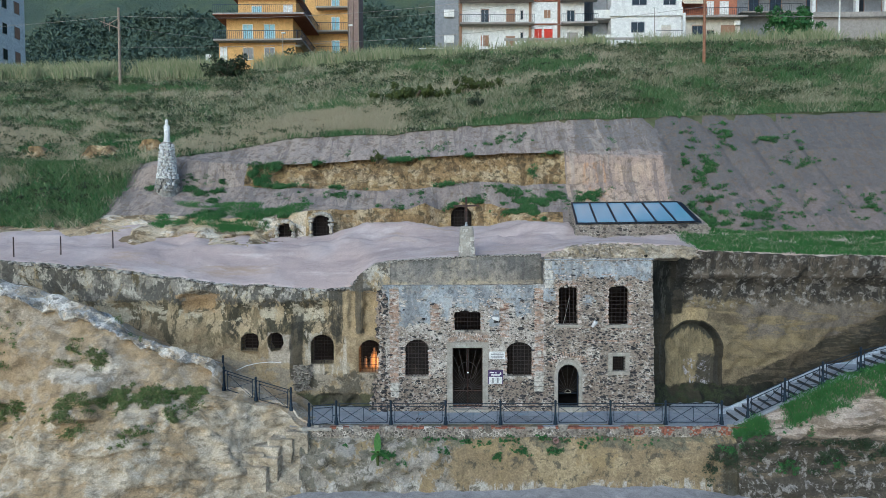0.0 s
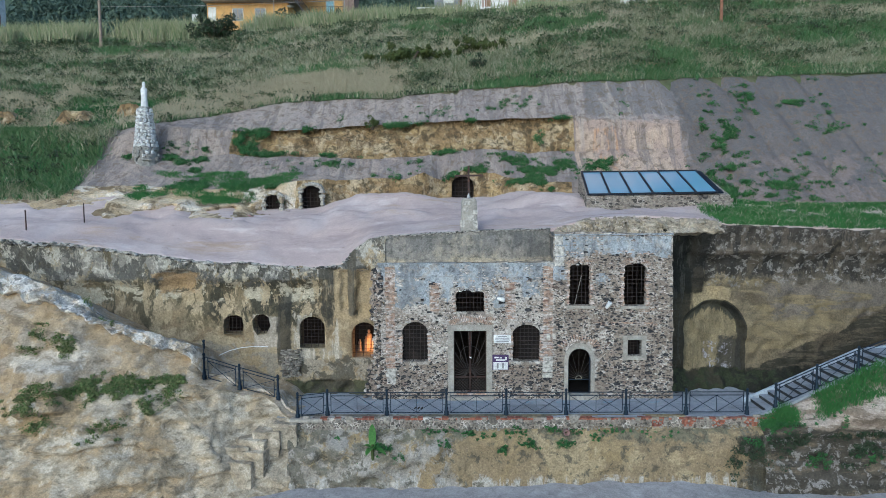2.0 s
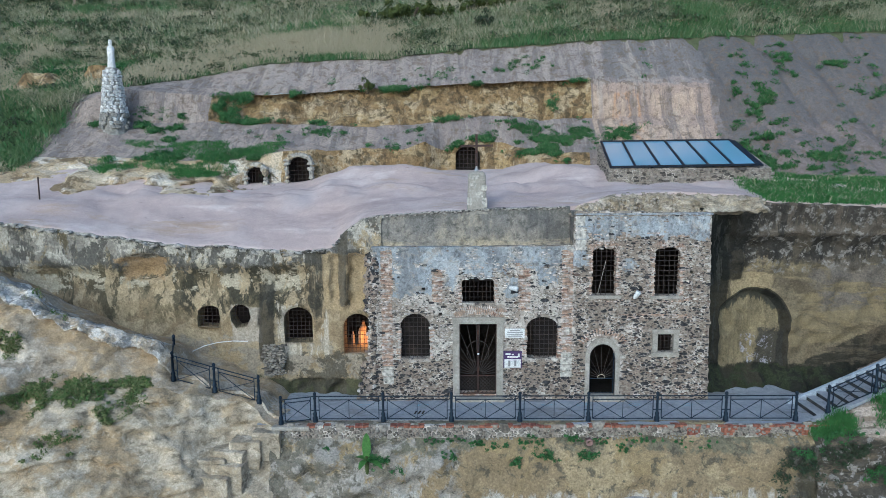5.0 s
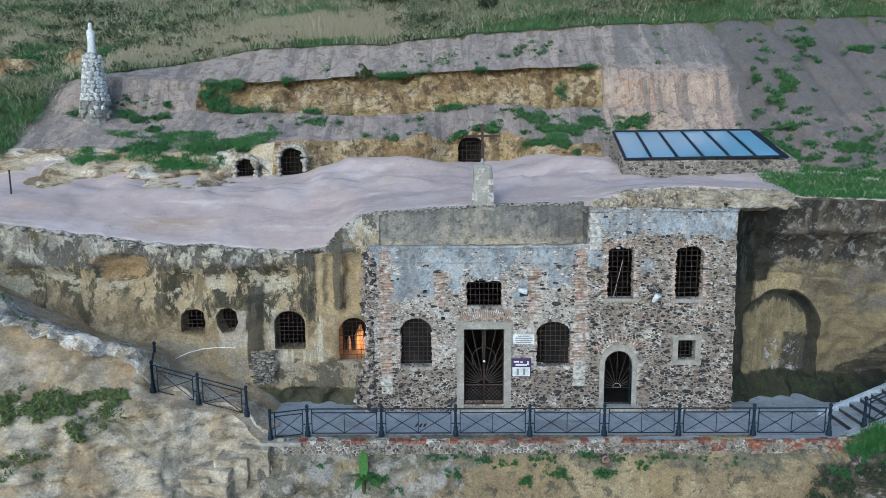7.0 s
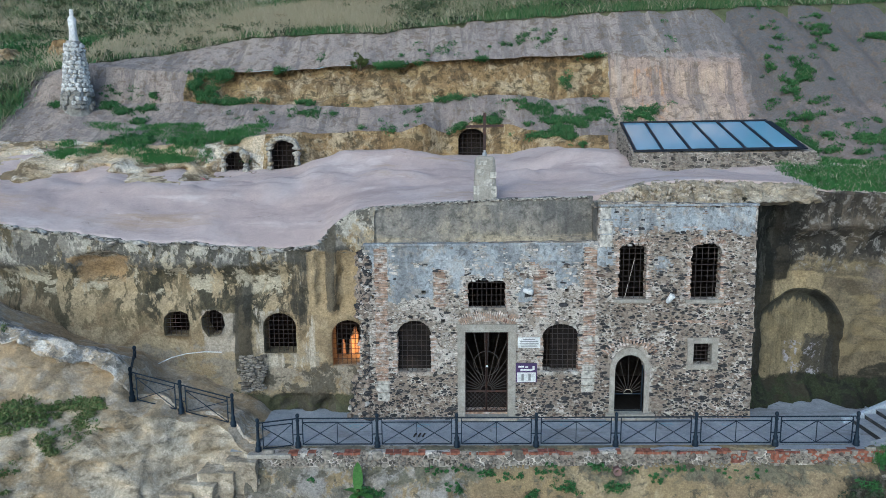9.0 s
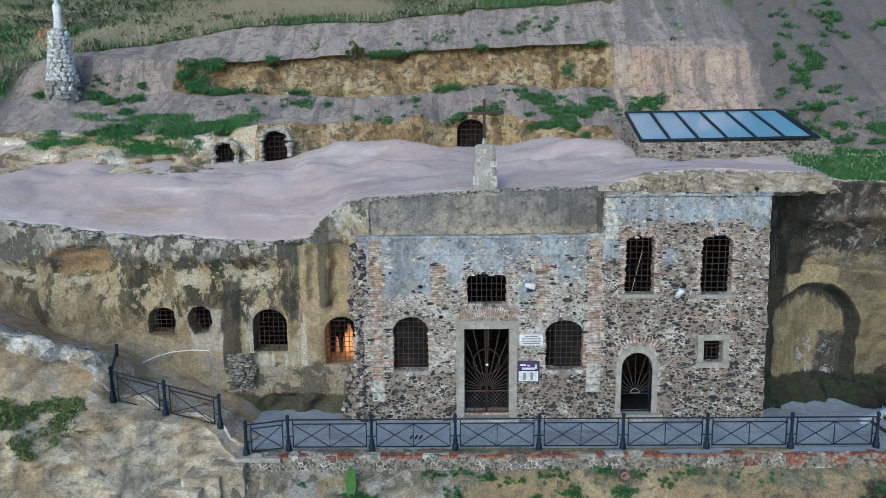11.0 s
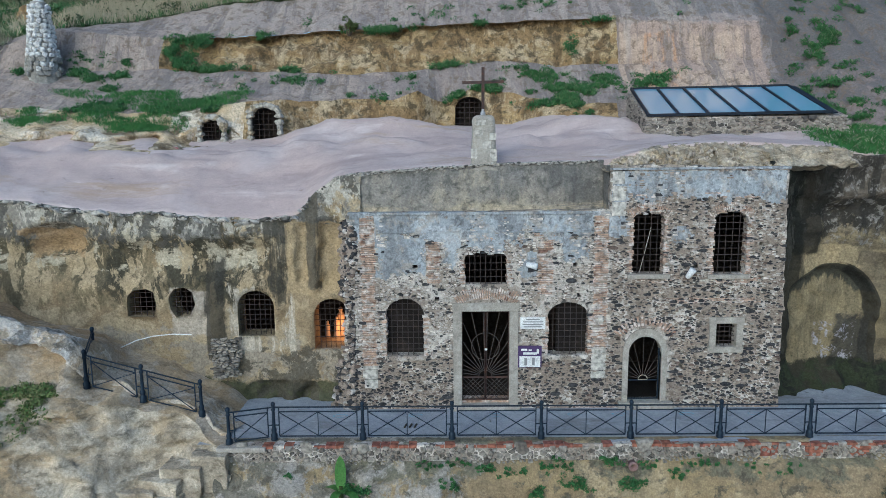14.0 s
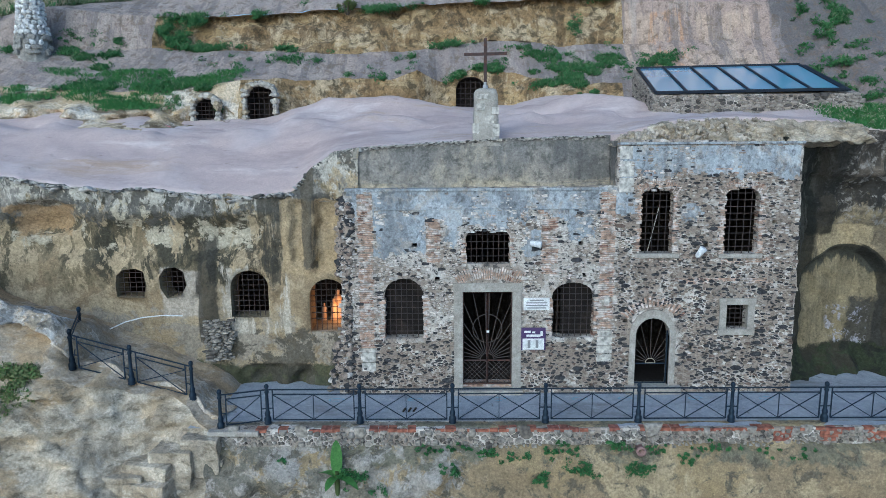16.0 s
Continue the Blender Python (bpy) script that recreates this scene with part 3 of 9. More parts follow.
def nearest(poly, x, z):
    best = (1e9, x, z)
    for (ax, az), (bx, bz) in zip(poly, poly[1:] + poly[:1]):
        dx, dz = bx - ax, bz - az
        f = max(0, min(1, ((x - ax) * dx + (z - az) * dz) / (dx * dx + dz * dz + 1e-9)))
        px, pz = ax + f * dx, az + f * dz
        d = math.hypot(px - x, pz - z)
        if d < best[0]:
            best = (d, px, pz)
    return best


def arch(x0, x1, z0, spring, top, n=10):
    """Outline of an opening with a round or flat arch, anticlockwise from its lower left."""
    pts = [(x0, z0), (x1, z0), (x1, spring)]
    c, w, h = (x0 + x1) / 2, (x1 - x0) / 2, top - spring
    if h > 0.01:
        pts += [(c + w * math.cos(math.pi * k / n), spring + h * math.sin(math.pi * k / n)) for k in range(1, n)]
    return pts + [(x0, spring)]


def spread(a, b, step):
    return list(np.linspace(a, b, max(2, int(round((b - a) / step)) + 1)))


# ---- the land ----
def back_mix(front, back, f, lift):
    """A line a share f of the way from one rail to another, lifted a little."""
    xs_ = sorted({p[0] for p in front} | {p[0] for p in back})
    a, b = rail_at(front, np.array(xs_)), rail_at(back, np.array(xs_))
    return [(x, (1 - f) * p[1] + f * q[1], (1 - f) * p[2] + f * q[2] + lift) for x, p, q in zip(xs_, a, b)]


XS = spread(-160, -40, 8)[:-1] + spread(-40, -24, 1.0)[:-1] + spread(-24, 24, 0.25)[:-1] + spread(24, 44, 1.0)[:-1] + spread(44, 160, 8)
XF = [x for x in XS if -24 <= x <= 24]
EDGE = [(-160, 0.5, 9), (-24, 0.3, 7.2), (-17, 0.4, 6.75), (-14, 0.75, 6.3), (-12.2, 0.8, 6.04), (-10.5, 0.8, 5.8), (-8.8, 0.8, 5.85), (-7.1, 0.8, 5.6), (-5.4, 0.8, 5.65), (-4.9, 0.9, 5.75), (-4.4, 1.0, 6.35), (-3.7, 1.0, 6.85), (-2.5, 1.0, 7.0), (0, 1.0, 7.12), (4.3, 1.0, 7.26), (4.6, 1.2, 7.3), (6.3, 1.6, 7.7), (8.4, 1.6, 7.78), (11.4, 1.8, 7.62), (12.2, 1.5, 7.4), (16.5, 1.5, 7.2), (24, 1.6, 7.0), (160, 2, 7)]
EDGE = [q for q in EDGE if q[0] <= -24] + [(float(x), float(np.interp(x, [q[0] for q in EDGE], [q[1] for q in EDGE])) + 0.10 * noise.noise(Vector((x * 1.9, 4.0, 0))), float(np.interp(x, [q[0] for q in EDGE], [q[2] for q in EDGE])) + min(1.0, (-4.9 - x) / 0.5, (x + 24) / 1.0) * (0.14 * noise.noise(Vector((x * 0.9, 1.0, 0))) + 0.09 * noise.noise(Vector((x * 2.7, 2.0, 0))))) for x in np.arange(-23.8, -4.95, 0.2)] + [q for q in EDGE if q[0] >= -4.9]
MID = [(-160, 4, 10), (-22, 4, 8.1), (-18, 4.6, 7.9), (-10, 4.8, 7.36), (-4, 5.2, 7.7), (3, 5.4, 7.93), (7, 5, 8.0), (14, 5, 8.0), (24, 5.5, 8.0), (160, 6, 8)]
BACK = [(-160, 6, 11), (-24, 6, 8.6), (-20.4, 6.1, 8.5), (-17.7, 6.6, 8.75), (-14.3, 7.1, 8.5), (-11.5, 7.4, 8.1), (-9.8, 7.75, 7.95), (-7, 8.3, 8.0), (-4.9, 9.5, 8.8), (-2.5, 9.5, 8.8), (-0.3, 10.9, 8.5), (2.2, 10.6, 8.6), (4, 9.6, 8.9), (7, 9, 8.8), (14, 8.5, 8.6), (17, 6.5, 8.1), (24, 6.5, 8.1), (160, 8, 9)]
SCARP = [(-160, 8, 12.5), (-24, 7.0, 9.2), (-21.8, 7.6, 9.3), (-18, 7.6, 9.3), (-14.3, 7.9, 9.15), (-10.6, 8.3, 9.2), (-9.8, 8.4, 9.25), (-8.6, 8.5, 9.5), (-7.2, 8.8, 9.65), (-6.5, 9.2, 9.6), (-4.9, 9.8, 9.75), (-3.6, 9.8, 9.6), (-2.8, 9.8, 9.55), (-1.6, 9.9, 10.05), (-0.5, 10.9, 9.6), (0.6, 11.1, 10.2), (2.4, 11.1, 10.0), (4, 10.2, 9.5), (7, 9.6, 9.4), (14, 9.2, 9.2), (17, 7.2, 8.6), (24, 7.2, 8.6), (160, 10, 11)]
NETLOW = [(-160, 12, 15), (-24, 10, 11), (-20, 10.4, 11.1), (-13.2, 11.6, 11.15), (-9, 11.4, 11.0), (-4.6, 11.3, 10.85), (-1, 11.7, 11.1), (2, 12, 11.5), (4.5, 12, 11.2), (7.3, 12.1, 11.3), (13, 11.3, 11.4), (18, 10, 11.0), (24, 10, 11), (160, 14, 13)]
NETHIGH = [(-160, 14, 16), (-24, 11.4, 12.3), (-20, 11.2, 12.2), (-17.8, 11.6, 12.9), (-13.25, 12.3, 12.6), (-9, 12.5, 12.7), (-4.75, 12.6, 12.95), (2, 12.7, 13.25), (7.35, 12.7, 13.4), (13, 11.7, 12.8), (18, 12.2, 13.4), (24, 12.4, 13.6), (160, 17, 15)]
NETTOP = [(-160, 16, 17), (-24, 13, 12.6), (-20, 12.2, 12.7), (-17.8, 12.6, 13.2), (-15.5, 14.5, 13.75), (-10.8, 15, 14.66), (-3.8, 15, 14.9), (0.85, 15, 15.38), (7.8, 15, 15.8), (15.5, 15, 16), (23, 15, 16.2), (30, 15, 16.3), (160, 20, 17)]
HILLA = [(-160, 24, 18.5), (-36, 22, 16.9), (-18, 22, 16.5), (-8, 21, 17.4), (1.3, 20, 18.0), (9, 22, 20.3), (21, 24, 21.1), (34, 24, 21.5), (160, 28, 22)]
HILLB = [(-160, 36, 24), (-33, 35, 22.3), (-21.5, 36, 23.2), (-5, 34, 24.2), (10, 32, 24.8), (30, 32, 25.2), (160, 40, 27)]
HILLC = [(-160, 46, 27), (-45, 43, 24.8), (-25, 43, 25.4), (0, 43, 26.3), (15, 43, 26.8), (45, 43, 27.6), (160, 46, 29)]
ROAD = [(-160, 54, 27.0), (-30, 50, 26.6), (-10, 50, 27.5), (5, 50, 29.8), (160, 54, 31)]
YARD = [(-160, 90, 33), (-20, 85, 31.5), (0, 85, 33), (160, 90, 34)]
loft("upper_terrace", [[(x, y + 0.02, z - 0.4) for x, y, z in EDGE], EDGE, MID, BACK, [(x, y + 0.5, z) for x, y, z in BACK]], XS, [2, 22, 20, 2], M_UPPER, [0.03, 0.03, 0.20, 0.12, 0.12], 0.7, "levelled pinkish clay terrace above the grotto church")
terrace_top = bpy.data.objects["upper_terrace"]
for v in terrace_top.data.vertices:
    for hx, hy, hz, rx, ry in ((4.6, 7.4, 0.45, 1.3, 0.9), (6.0, 6.6, 0.25, 1.2, 0.8), (-4.5, 8.0, 0.35, 2.2, 0.8), (-1.5, 8.2, 0.3, 1.6, 0.7), (-6.0, 6.2, 0.22, 0.5, 1.2), (-3.0, 5.6, 0.18, 3.5, 0.4), (3.1, 6.4, -0.25, 0.9, 0.5), (2.5, 4.7, 0.34, 0.55, 0.35), (3.3, 5.2, 0.22, 0.6, 0.3), (-12, 4.4, 0.2, 3, 0.5)):
        v.co.z += hz * math.exp(-((v.co.x - hx) / rx) ** 2 - ((v.co.y - hy) / ry) ** 2)
NX = sorted(set(XS) | {-13.25, 7.375, -20.75, -8.625})
NX = sorted(set(NX) | set(spread(-11, 3, 0.125)))
PORTALS = {"portal_a": arch(-10.12, -9.36, 7.9, 8.55, 8.82), "portal_b": arch(-8.18, -7.2, 7.98, 9.0, 9.26), "portal_c": arch(-0.02, 1.25, 8.45, 9.3, 9.8)}
GULLY = lambda x, z: 0.35 * sum(math.exp(-((x - c - 0.35 * (11.5 - z)) / 0.22) ** 2) for c in (15.1, 18.4, 20.6, 23.5)) if x > 12 and z > 9.5 else 0.0
LUMPS = lambda x, z: FOLDS(x, z) + soft_box(x, -13.2, 7.3, 0.5) * soft_box(z, 11.0, 13.2, 0.3) * (0.30 * noise.noise(Vector((x * 0.9, 2.0, z * 1.3))) + 0.20 * noise.noise(Vector((x * 2.3, 6.0, z * 2.6))))
soft_box = lambda v, a, b, w: max(0.0, min(1.0, (v - a) / w, (b - v) / w))
FOLDS = lambda x, z: GULLY(x, z) + 0.12 * math.sin(4.3 * x + 0.5 * math.sin(1.3 * x)) * noise.noise(Vector((x * 0.5, 0, z * 0.2))) + 0.10 * noise.noise(Vector((x * 1.8, 4.0, z * 0.35)))
cut_at = lambda a, b: [x for x in NX if a <= x <= b]
LEDGE0 = [(-60, 3.0, 7.6), (-24, 3.6, 7.5), (-16.4, 4.05, 7.42), (-15.1, 4.35, 7.42), (-13.7, 4.45, 7.32), (-12, 3.9, 7.0), (-11.2, 4.65, 7.2), (-9.9, 4.5, 7.05), (-9.2, 6.25, 7.45), (-8.6, 7.5, 7.7)]
LEDGE1 = [(-60, 4.6, 8.6), (-24, 5.0, 8.4), (-16.4, 5.6, 8.35), (-14.5, 5.8, 8.3), (-12.5, 5.7, 8.05), (-11, 6.0, 7.85), (-9.9, 6.6, 7.72), (-9.2, 7.3, 7.85), (-8.6, 8.0, 7.98)]
LBACK = [(-60, 6, 9.0), (-24, 6, 8.7), (-18, 6.6, 8.8), (-14.3, 7.1, 8.75), (-11.5, 7.4, 8.45), (-10.5, 7.6, 8.0), (-9.8, 7.75, 7.95), (-8.6, 8.0, 7.98)]


def ledge_shape(x, z):
    """Boulders and worn hollows, dying out towards the earth scarp."""
    d = 0.8 * sum(math.exp(-((x - a) / 0.55) ** 2 - ((z - b) / 0.17) ** 2) for a, b in ((-15.3, 7.85), (-13.9, 7.85), (-12.6, 7.95), (-11.7, 8.0), (-14.6, 8.2)))
    d += 0.5 * noise.noise(Vector((x * 0.9, 0, z * 1.6))) + 0.25 * noise.noise(Vector((x * 2.1, 0, z * 3.4))) + 0.12 * noise.noise(Vector((x * 5, 0, z * 6)))
    return FOLDS(x, z) + soft_box(x, -70, -8.9, 1.0) * soft_box(z, 6, 9.1, 0.25) * d


loft("sandstone_ledge", [LEDGE0, LEDGE1, LBACK, SCARP], cut_at(-60, -8.625), [22, 12, 16], M_SAND, [0.06, 0.14, 0.12, 0.12], 0.7, "pale sandstone ledge with worn hollows, their shade painted brown", holes=list(PORTALS.values()), shape=ledge_shape)
loft("scarp", [BACK, SCARP], cut_at(-8.625, 6.75), [14], M_SCARP, [0.12, 0.12], 0.7, "low yellow earth scarp behind the terrace", holes=list(PORTALS.values()), shape=FOLDS)
loft("netted_slope_foot", [BACK, SCARP], cut_at(6.75, 200), [14], M_NET, [0.12, 0.12], 0.7, "purplish erosion netting at the foot of the bank", shape=FOLDS)
loft("netted_slope_lower", [SCARP, NETLOW], cut_at(-20.75, 200), [14], M_NET, [0.12, 0.10], 0.7, "purplish erosion netting over the lower bank", shape=FOLDS)
BX = cut_at(-13.25, 7.375)
back_by = lambda rail, d: [(x, y + d * min(1, max(0, x + 13.1) * 3, max(0, 7.2 - x) * 3), z) for x, y, z in ((x, *rail_at(rail, np.array([x]))[0][1:]) for x in BX)]
loft("earth_band", [NETLOW, back_by(NETLOW, 0.35), back_by(NETHIGH, 0.5), NETHIGH], BX, [3, 18, 3], M_SCARP, [0.10, 0.1, 0.1, 0.06], 0.7, "bare ochre earth exposed where the netting has gone", shape=LUMPS)
for side, mat_ in ((cut_at(-20.75, -13.25), M_NET), (cut_at(7.375, 200), M_NET)):
    loft("netted_slope_side", [NETLOW, NETHIGH], side, [10], mat_, [0.10, 0.06], 0.7, "purplish erosion netting over the steep bank", shape=FOLDS)
loft("hillside_left", [SCARP, NETLOW, NETHIGH, NETTOP], cut_at(-200, -20.75), [12, 8, 10], M_GRASSY, [0.12, 0.10, 0.06, 0.10], 0.7, "grassy slope beside the netted bank")
loft("netted_slope_upper", [NETHIGH, NETTOP], cut_at(-20.75, 200), [12], M_NET, [0.06, 0.10], 0.7, "purplish erosion netting at the head of the bank", shape=FOLDS)
loft("ground", [[(x, y - 0.5, z - 0.9) for x, y, z in NETTOP], NETTOP, HILLA, HILLB, HILLC, ROAD, YARD], XS, [2, 14, 14, 8, 4, 6], M_GRASSY, [0.1, 0.1, 0.35, 0.35, 0.3, 0.1, 0.3], 0.7, "rough grassy hillside above the bank")
FAR0, FAR1, FAR2 = [(-900, 130, 38), (0, 105, 33), (900, 130, 40)], [(-900, 260, 120), (-100, 220, 105), (80, 230, 115), (900, 280, 140)], [(-900, 900, 260), (900, 900, 280)]
loft("backdrop_hill", [[(-900, 92, 33), (900, 92, 34)], FAR0, FAR1, FAR2], spread(-900, -160, 40)[:-1] + spread(-160, 160, 5)[:-1] + spread(160, 900, 40), [3, 30, 10], M_FARHILL, [0.5, 3, 6, 20], 0.045, "dark scrub-covered hillside behind the houses, haze painted into its green")

# beach and sea side
loft("beach", [[(-160, -400, -5), (160, -400, -5)], [(-160, -45, -4.2), (160, -45, -4.2)], [(-160, -8, -3.1), (160, -8, -3.0)], [(-160, -1.5, -2.75), (-2, -1.5, -2.7), (9, -1.5, -2.35), (12, -1.5, -2.9), (160, -1.5, -2.9)]], XS, [4, 6, 12], M_BEACH, [0.2, 0.15, 0.06, 0.04], 0.7, "pale grey beach sand at the cliff foot")

# cliff under the terrace
soft_low = lambda z: max(0.0, min(1.0, (-0.65 - z) / 0.3))
LX = spread(-6.6, 12.6, 0.12)
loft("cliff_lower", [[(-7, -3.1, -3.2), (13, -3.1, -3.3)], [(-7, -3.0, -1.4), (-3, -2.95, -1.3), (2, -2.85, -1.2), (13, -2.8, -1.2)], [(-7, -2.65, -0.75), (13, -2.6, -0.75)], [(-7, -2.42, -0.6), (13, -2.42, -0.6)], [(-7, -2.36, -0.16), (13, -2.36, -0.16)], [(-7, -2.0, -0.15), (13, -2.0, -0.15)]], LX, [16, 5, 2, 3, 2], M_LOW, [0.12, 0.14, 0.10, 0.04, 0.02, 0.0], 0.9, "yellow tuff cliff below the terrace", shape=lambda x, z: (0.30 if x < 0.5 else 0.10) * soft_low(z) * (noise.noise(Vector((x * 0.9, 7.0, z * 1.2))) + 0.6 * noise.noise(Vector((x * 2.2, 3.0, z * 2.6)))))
loft("terrace", [[(-7.2, -2.3, -0.17), (14, -2.3, -0.15)], [(-7.2, 1.0, -0.13), (-3.75, 1.0, -0.13), (-3.55, 0.22, -0.13), (9.4, 0.22, -0.13), (9.7, 2.2, -0.12), (14, 2.2, -0.10)]], spread(-7.2, 14, 0.4), [10], M_PAVE, [0.004, 0.01], 0.8, "grey concrete terrace before the church")

# left spur of pale rock
R0 = [(-60, -10, -3.6), (-18, -8, -3.5), (-12, -6.5, -3.4), (-9, -4.4, -3.2), (-6.2, -3.2, -3.0)]
R1 = [(-60, -7, -0.5), (-18, -5.0, -0.2), (-13.8, -5.2, -0.05), (-11, -4.2, -0.4), (-9.5, -3.4, -0.9), (-8.5, -2.9, -1.3), (-6.2, -2.75, -1.6)]
R2 = [(-60, -5, 2.0), (-18, -3.6, 1.2), (-15.2, -3.8, 1.83), (-12.5, -3.2, 1.6), (-10.2, -2.5, 1.25), (-8.8, -2.05, 0.72), (-7.3, -1.95, 0.33), (-6.6, -2.3, -0.15), (-6.2, -2.4, -0.25)]
R3 = [(-60, -4, 6.0), (-20, -2.8, 5.8), (-18.6, -2.75, 5.35), (-16.86, -2.7, 4.65), (-15.1, -2.65, 4.1), (-14.24, -2.6, 3.35), (-13, -2.5, 2.95), (-11.9, -2.45, 2.55), (-10.7, -2.25, 2.15), (-10.35, -2.15, 1.75), (-10.2, -1.9, 1.38), (-8.8, -1.7, 0.78), (-7.3, -1.6, 0.36), (-6.6, -1.9, -0.2), (-6.2, -2.0, -0.35)]
R4 = [(-60, -2.5, 7.4), (-20, -1.9, 6.4), (-18.6, -1.9, 5.95), (-16.86, -1.9, 5.2), (-15.1, -1.9, 4.68), (-14.24, -1.9, 3.88), (-13, -1.9, 3.46), (-11.9, -1.85, 3.08), (-10.65, -1.75, 2.62), (-10.35, -1.5, 2.2), (-10.2, -1.2, 1.4), (-8.8, -1.0, 0.8), (-7.3, -0.8, 0.38), (-6.6, -0.6, -0.2), (-6.2, -0.6, -0.35)]
R5 = [(-60, 1.4, 7.0), (-20, 1.2, 5.6), (-16, 1.2, 3.9), (-13, 1.2, 2.4), (-10.5, 1.2, 1.7), (-9, 1.2, 1.2), (-7, 1.2, 0.2), (-6.6, 1.2, -0.2), (-6.2, 1.2, -0.35)]
def strata(x, z):
    """Ledges, cracks and knobs of the weathered rock."""
    v = Vector((x, 2.0, z))
    d = 0.30 * noise.noise(Vector((x * 0.5, 5.0, z * 0.7)))
    d += 0.18 * noise.noise(Vector((x * 1.1, 1.0, z * 2.4))) + 0.08 * noise.noise(v * 2.9) + 0.05 * noise.noise(v * 6.3)
    d += 0.16 * abs(noise.noise(Vector((x * 0.7, 8.0, z * 2.6)))) - 0.55 * soft_box(x + 0.2 * noise.noise(Vector((0, 1, z * 2))), -17.1, -14.5, 0.35) * soft_box(z + 0.15 * noise.noise(Vector((x * 1.7, 1, 0))), 0.6, 2.45, 0.3)
    k = z / 0.62 + 0.12 * x + 0.9 * noise.noise(Vector((x * 0.35, 6.0, z * 0.25)))
    d += 0.13 * math.tanh(2.4 * math.sin(2 * math.pi * k)) * min(1.0, max(0.0, (1.6 - z) / 0.6)) * (0.5 + noise.noise(Vector((x * 0.5, 2.0, z))))
    d += 0.9 * soft_box(x, -26, -17.6, 0.7) * soft_box(z, -2.5, 1.3, 0.6)
    return (d + 0.10 * abs(noise.noise(Vector((x * 1.6 + z, 8.0, z * 1.9)))) - 0.05) * max(0.1, min(1.0, (-6.5 - x) / 1.2))


LOBE = lambda x: max(0.0, min(1.0, (-10.9 - x) / 0.8)) * (0.34 * noise.noise(Vector((x * 0.9, 3.3, 0))) + 0.24 * noise.noise(Vector((x * 2.1, 7.1, 0))) + 0.10 * noise.noise(Vector((x * 5.0, 1.4, 0))))
R3 = [(x, y + (0.32 if x < -10.6 else 0.0), z + 0.12 + LOBE(x)) for x, y, z in (tuple(rail_at(R3, np.array([q]))[0]) for q in [-60.0] + spread(-24, -6.2, 0.1))]
R4 = [(x, y, z + 0.35 * LOBE(x + 2.7)) for x, y, z in (tuple(rail_at(R4, np.array([q]))[0]) for q in [-60.0] + spread(-24, -6.2, 0.1))]
R3L = [(x, y - (0.30 if x < -10.6 else 0.0), z + 0.10) for x, y, z in R3]
R4L = [(x, y - (0.10 if x < -10.6 else 0.0), z) for x, y, z in R4]
R45 = back_mix(R4, R5, 0.25, -0.06)
SX = spread(-60, -24, 2)[:-1] + spread(-24, -6.3, 0.1)
def cap_relief(x, z):
    """The crust's own knobs and pits, dying out at its edges."""
    z3, z4 = rail_at(R3, np.array([x]))[0][2], rail_at(R4, np.array([x]))[0][2]
    w = max(0.0, 1 - abs(2 * (z - z3) / max(0.05, z4 - z3) - 1)) * (1.0 if x < -10.7 else 0.0)
    v = Vector((x, 9.0, z))
    return strata(x, z) + w * (0.35 * noise.noise(v * 1.7) + 0.22 * noise.noise(v * 3.7) + 0.14 * noise.noise(v * 8.0))


loft("rock_slope", [R0, R1, R2], SX, [40, 34], M_SPUR, [0.2, 0.26, 0.16], 0.9, "pale weathered rock slope beside the steps", shape=strata)
loft("rock_face", [R2, R3], SX, [30], M_FACE, [0.16, 0.16], 0.9, "tan weathered rock face under a pale cap", shape=strata)
loft("rock_cap", [R3, R3L, R4L, R45], SX, [4, 14, 6], M_CAP, [0.16, 0.2, 0.2, 0.12], 0.9, "white crumbling rock cap along the ridge", shape=cap_relief)
loft("rock_path", [R45, R5, [(x, y + 0.5, z) for x, y, z in R5]], SX, [14, 2], M_FACE, [0.12, 0.08, 0.08], 0.9, "trodden tan rock between ridge and cliff", shape=strata)

# cliff with the grotto windows
GROTTO = {
    "grotto_window_a": [(-10.2, 2.65), (-9.4, 2.62), (-9.33, 3.0), (-9.38, 3.4), (-9.6, 3.5), (-10.0, 3.46), (-10.17, 3.3), (-10.22, 3.0)],
    "grotto_window_b": [(-8.72, 2.6), (-8.3, 2.68), (-8.13, 3.0), (-8.2, 3.4), (-8.42, 3.54), (-8.75, 3.5), (-8.92, 3.25), (-8.9, 2.9)],
    "grotto_window_c": arch(-6.83, -5.72, 2.02, 2.95, 3.42),
    "grotto_window_d": arch(-4.5, -3.42, 1.57, 2.65, 3.16),
}
TX = spread(-44, -24, 1.0)[:-1] + spread(-24, -14, 0.25)[:-1] + spread(-14, -11, 0.12)[:-1] + spread(-11, -3.0, 0.075)
FOOT = [(-44, 0.9, 0), (-10, 0.9, -0.4), (-6.6, 0.8, -0.4), (-3, 0.55, -0.4)]
BELLY = [(-44, 0.8, 3.5), (-10.5, 0.75, 3.0), (-8, 0.62, 3.0), (-6.4, 0.55, 2.9), (-4.6, 0.5, 2.8), (-3, 0.45, 2.8)]
BROW = [(-44, 0.4, 6.0), (-14, 0.6, 5.2), (-10, 0.6, 5.0), (-6, 0.6, 5.0), (-5.0, 0.7, 5.0), (-3, 0.75, 5.1)]
TOPROW = [(x, y - 0.15, z) for x, y, z in EDGE if x < -2]


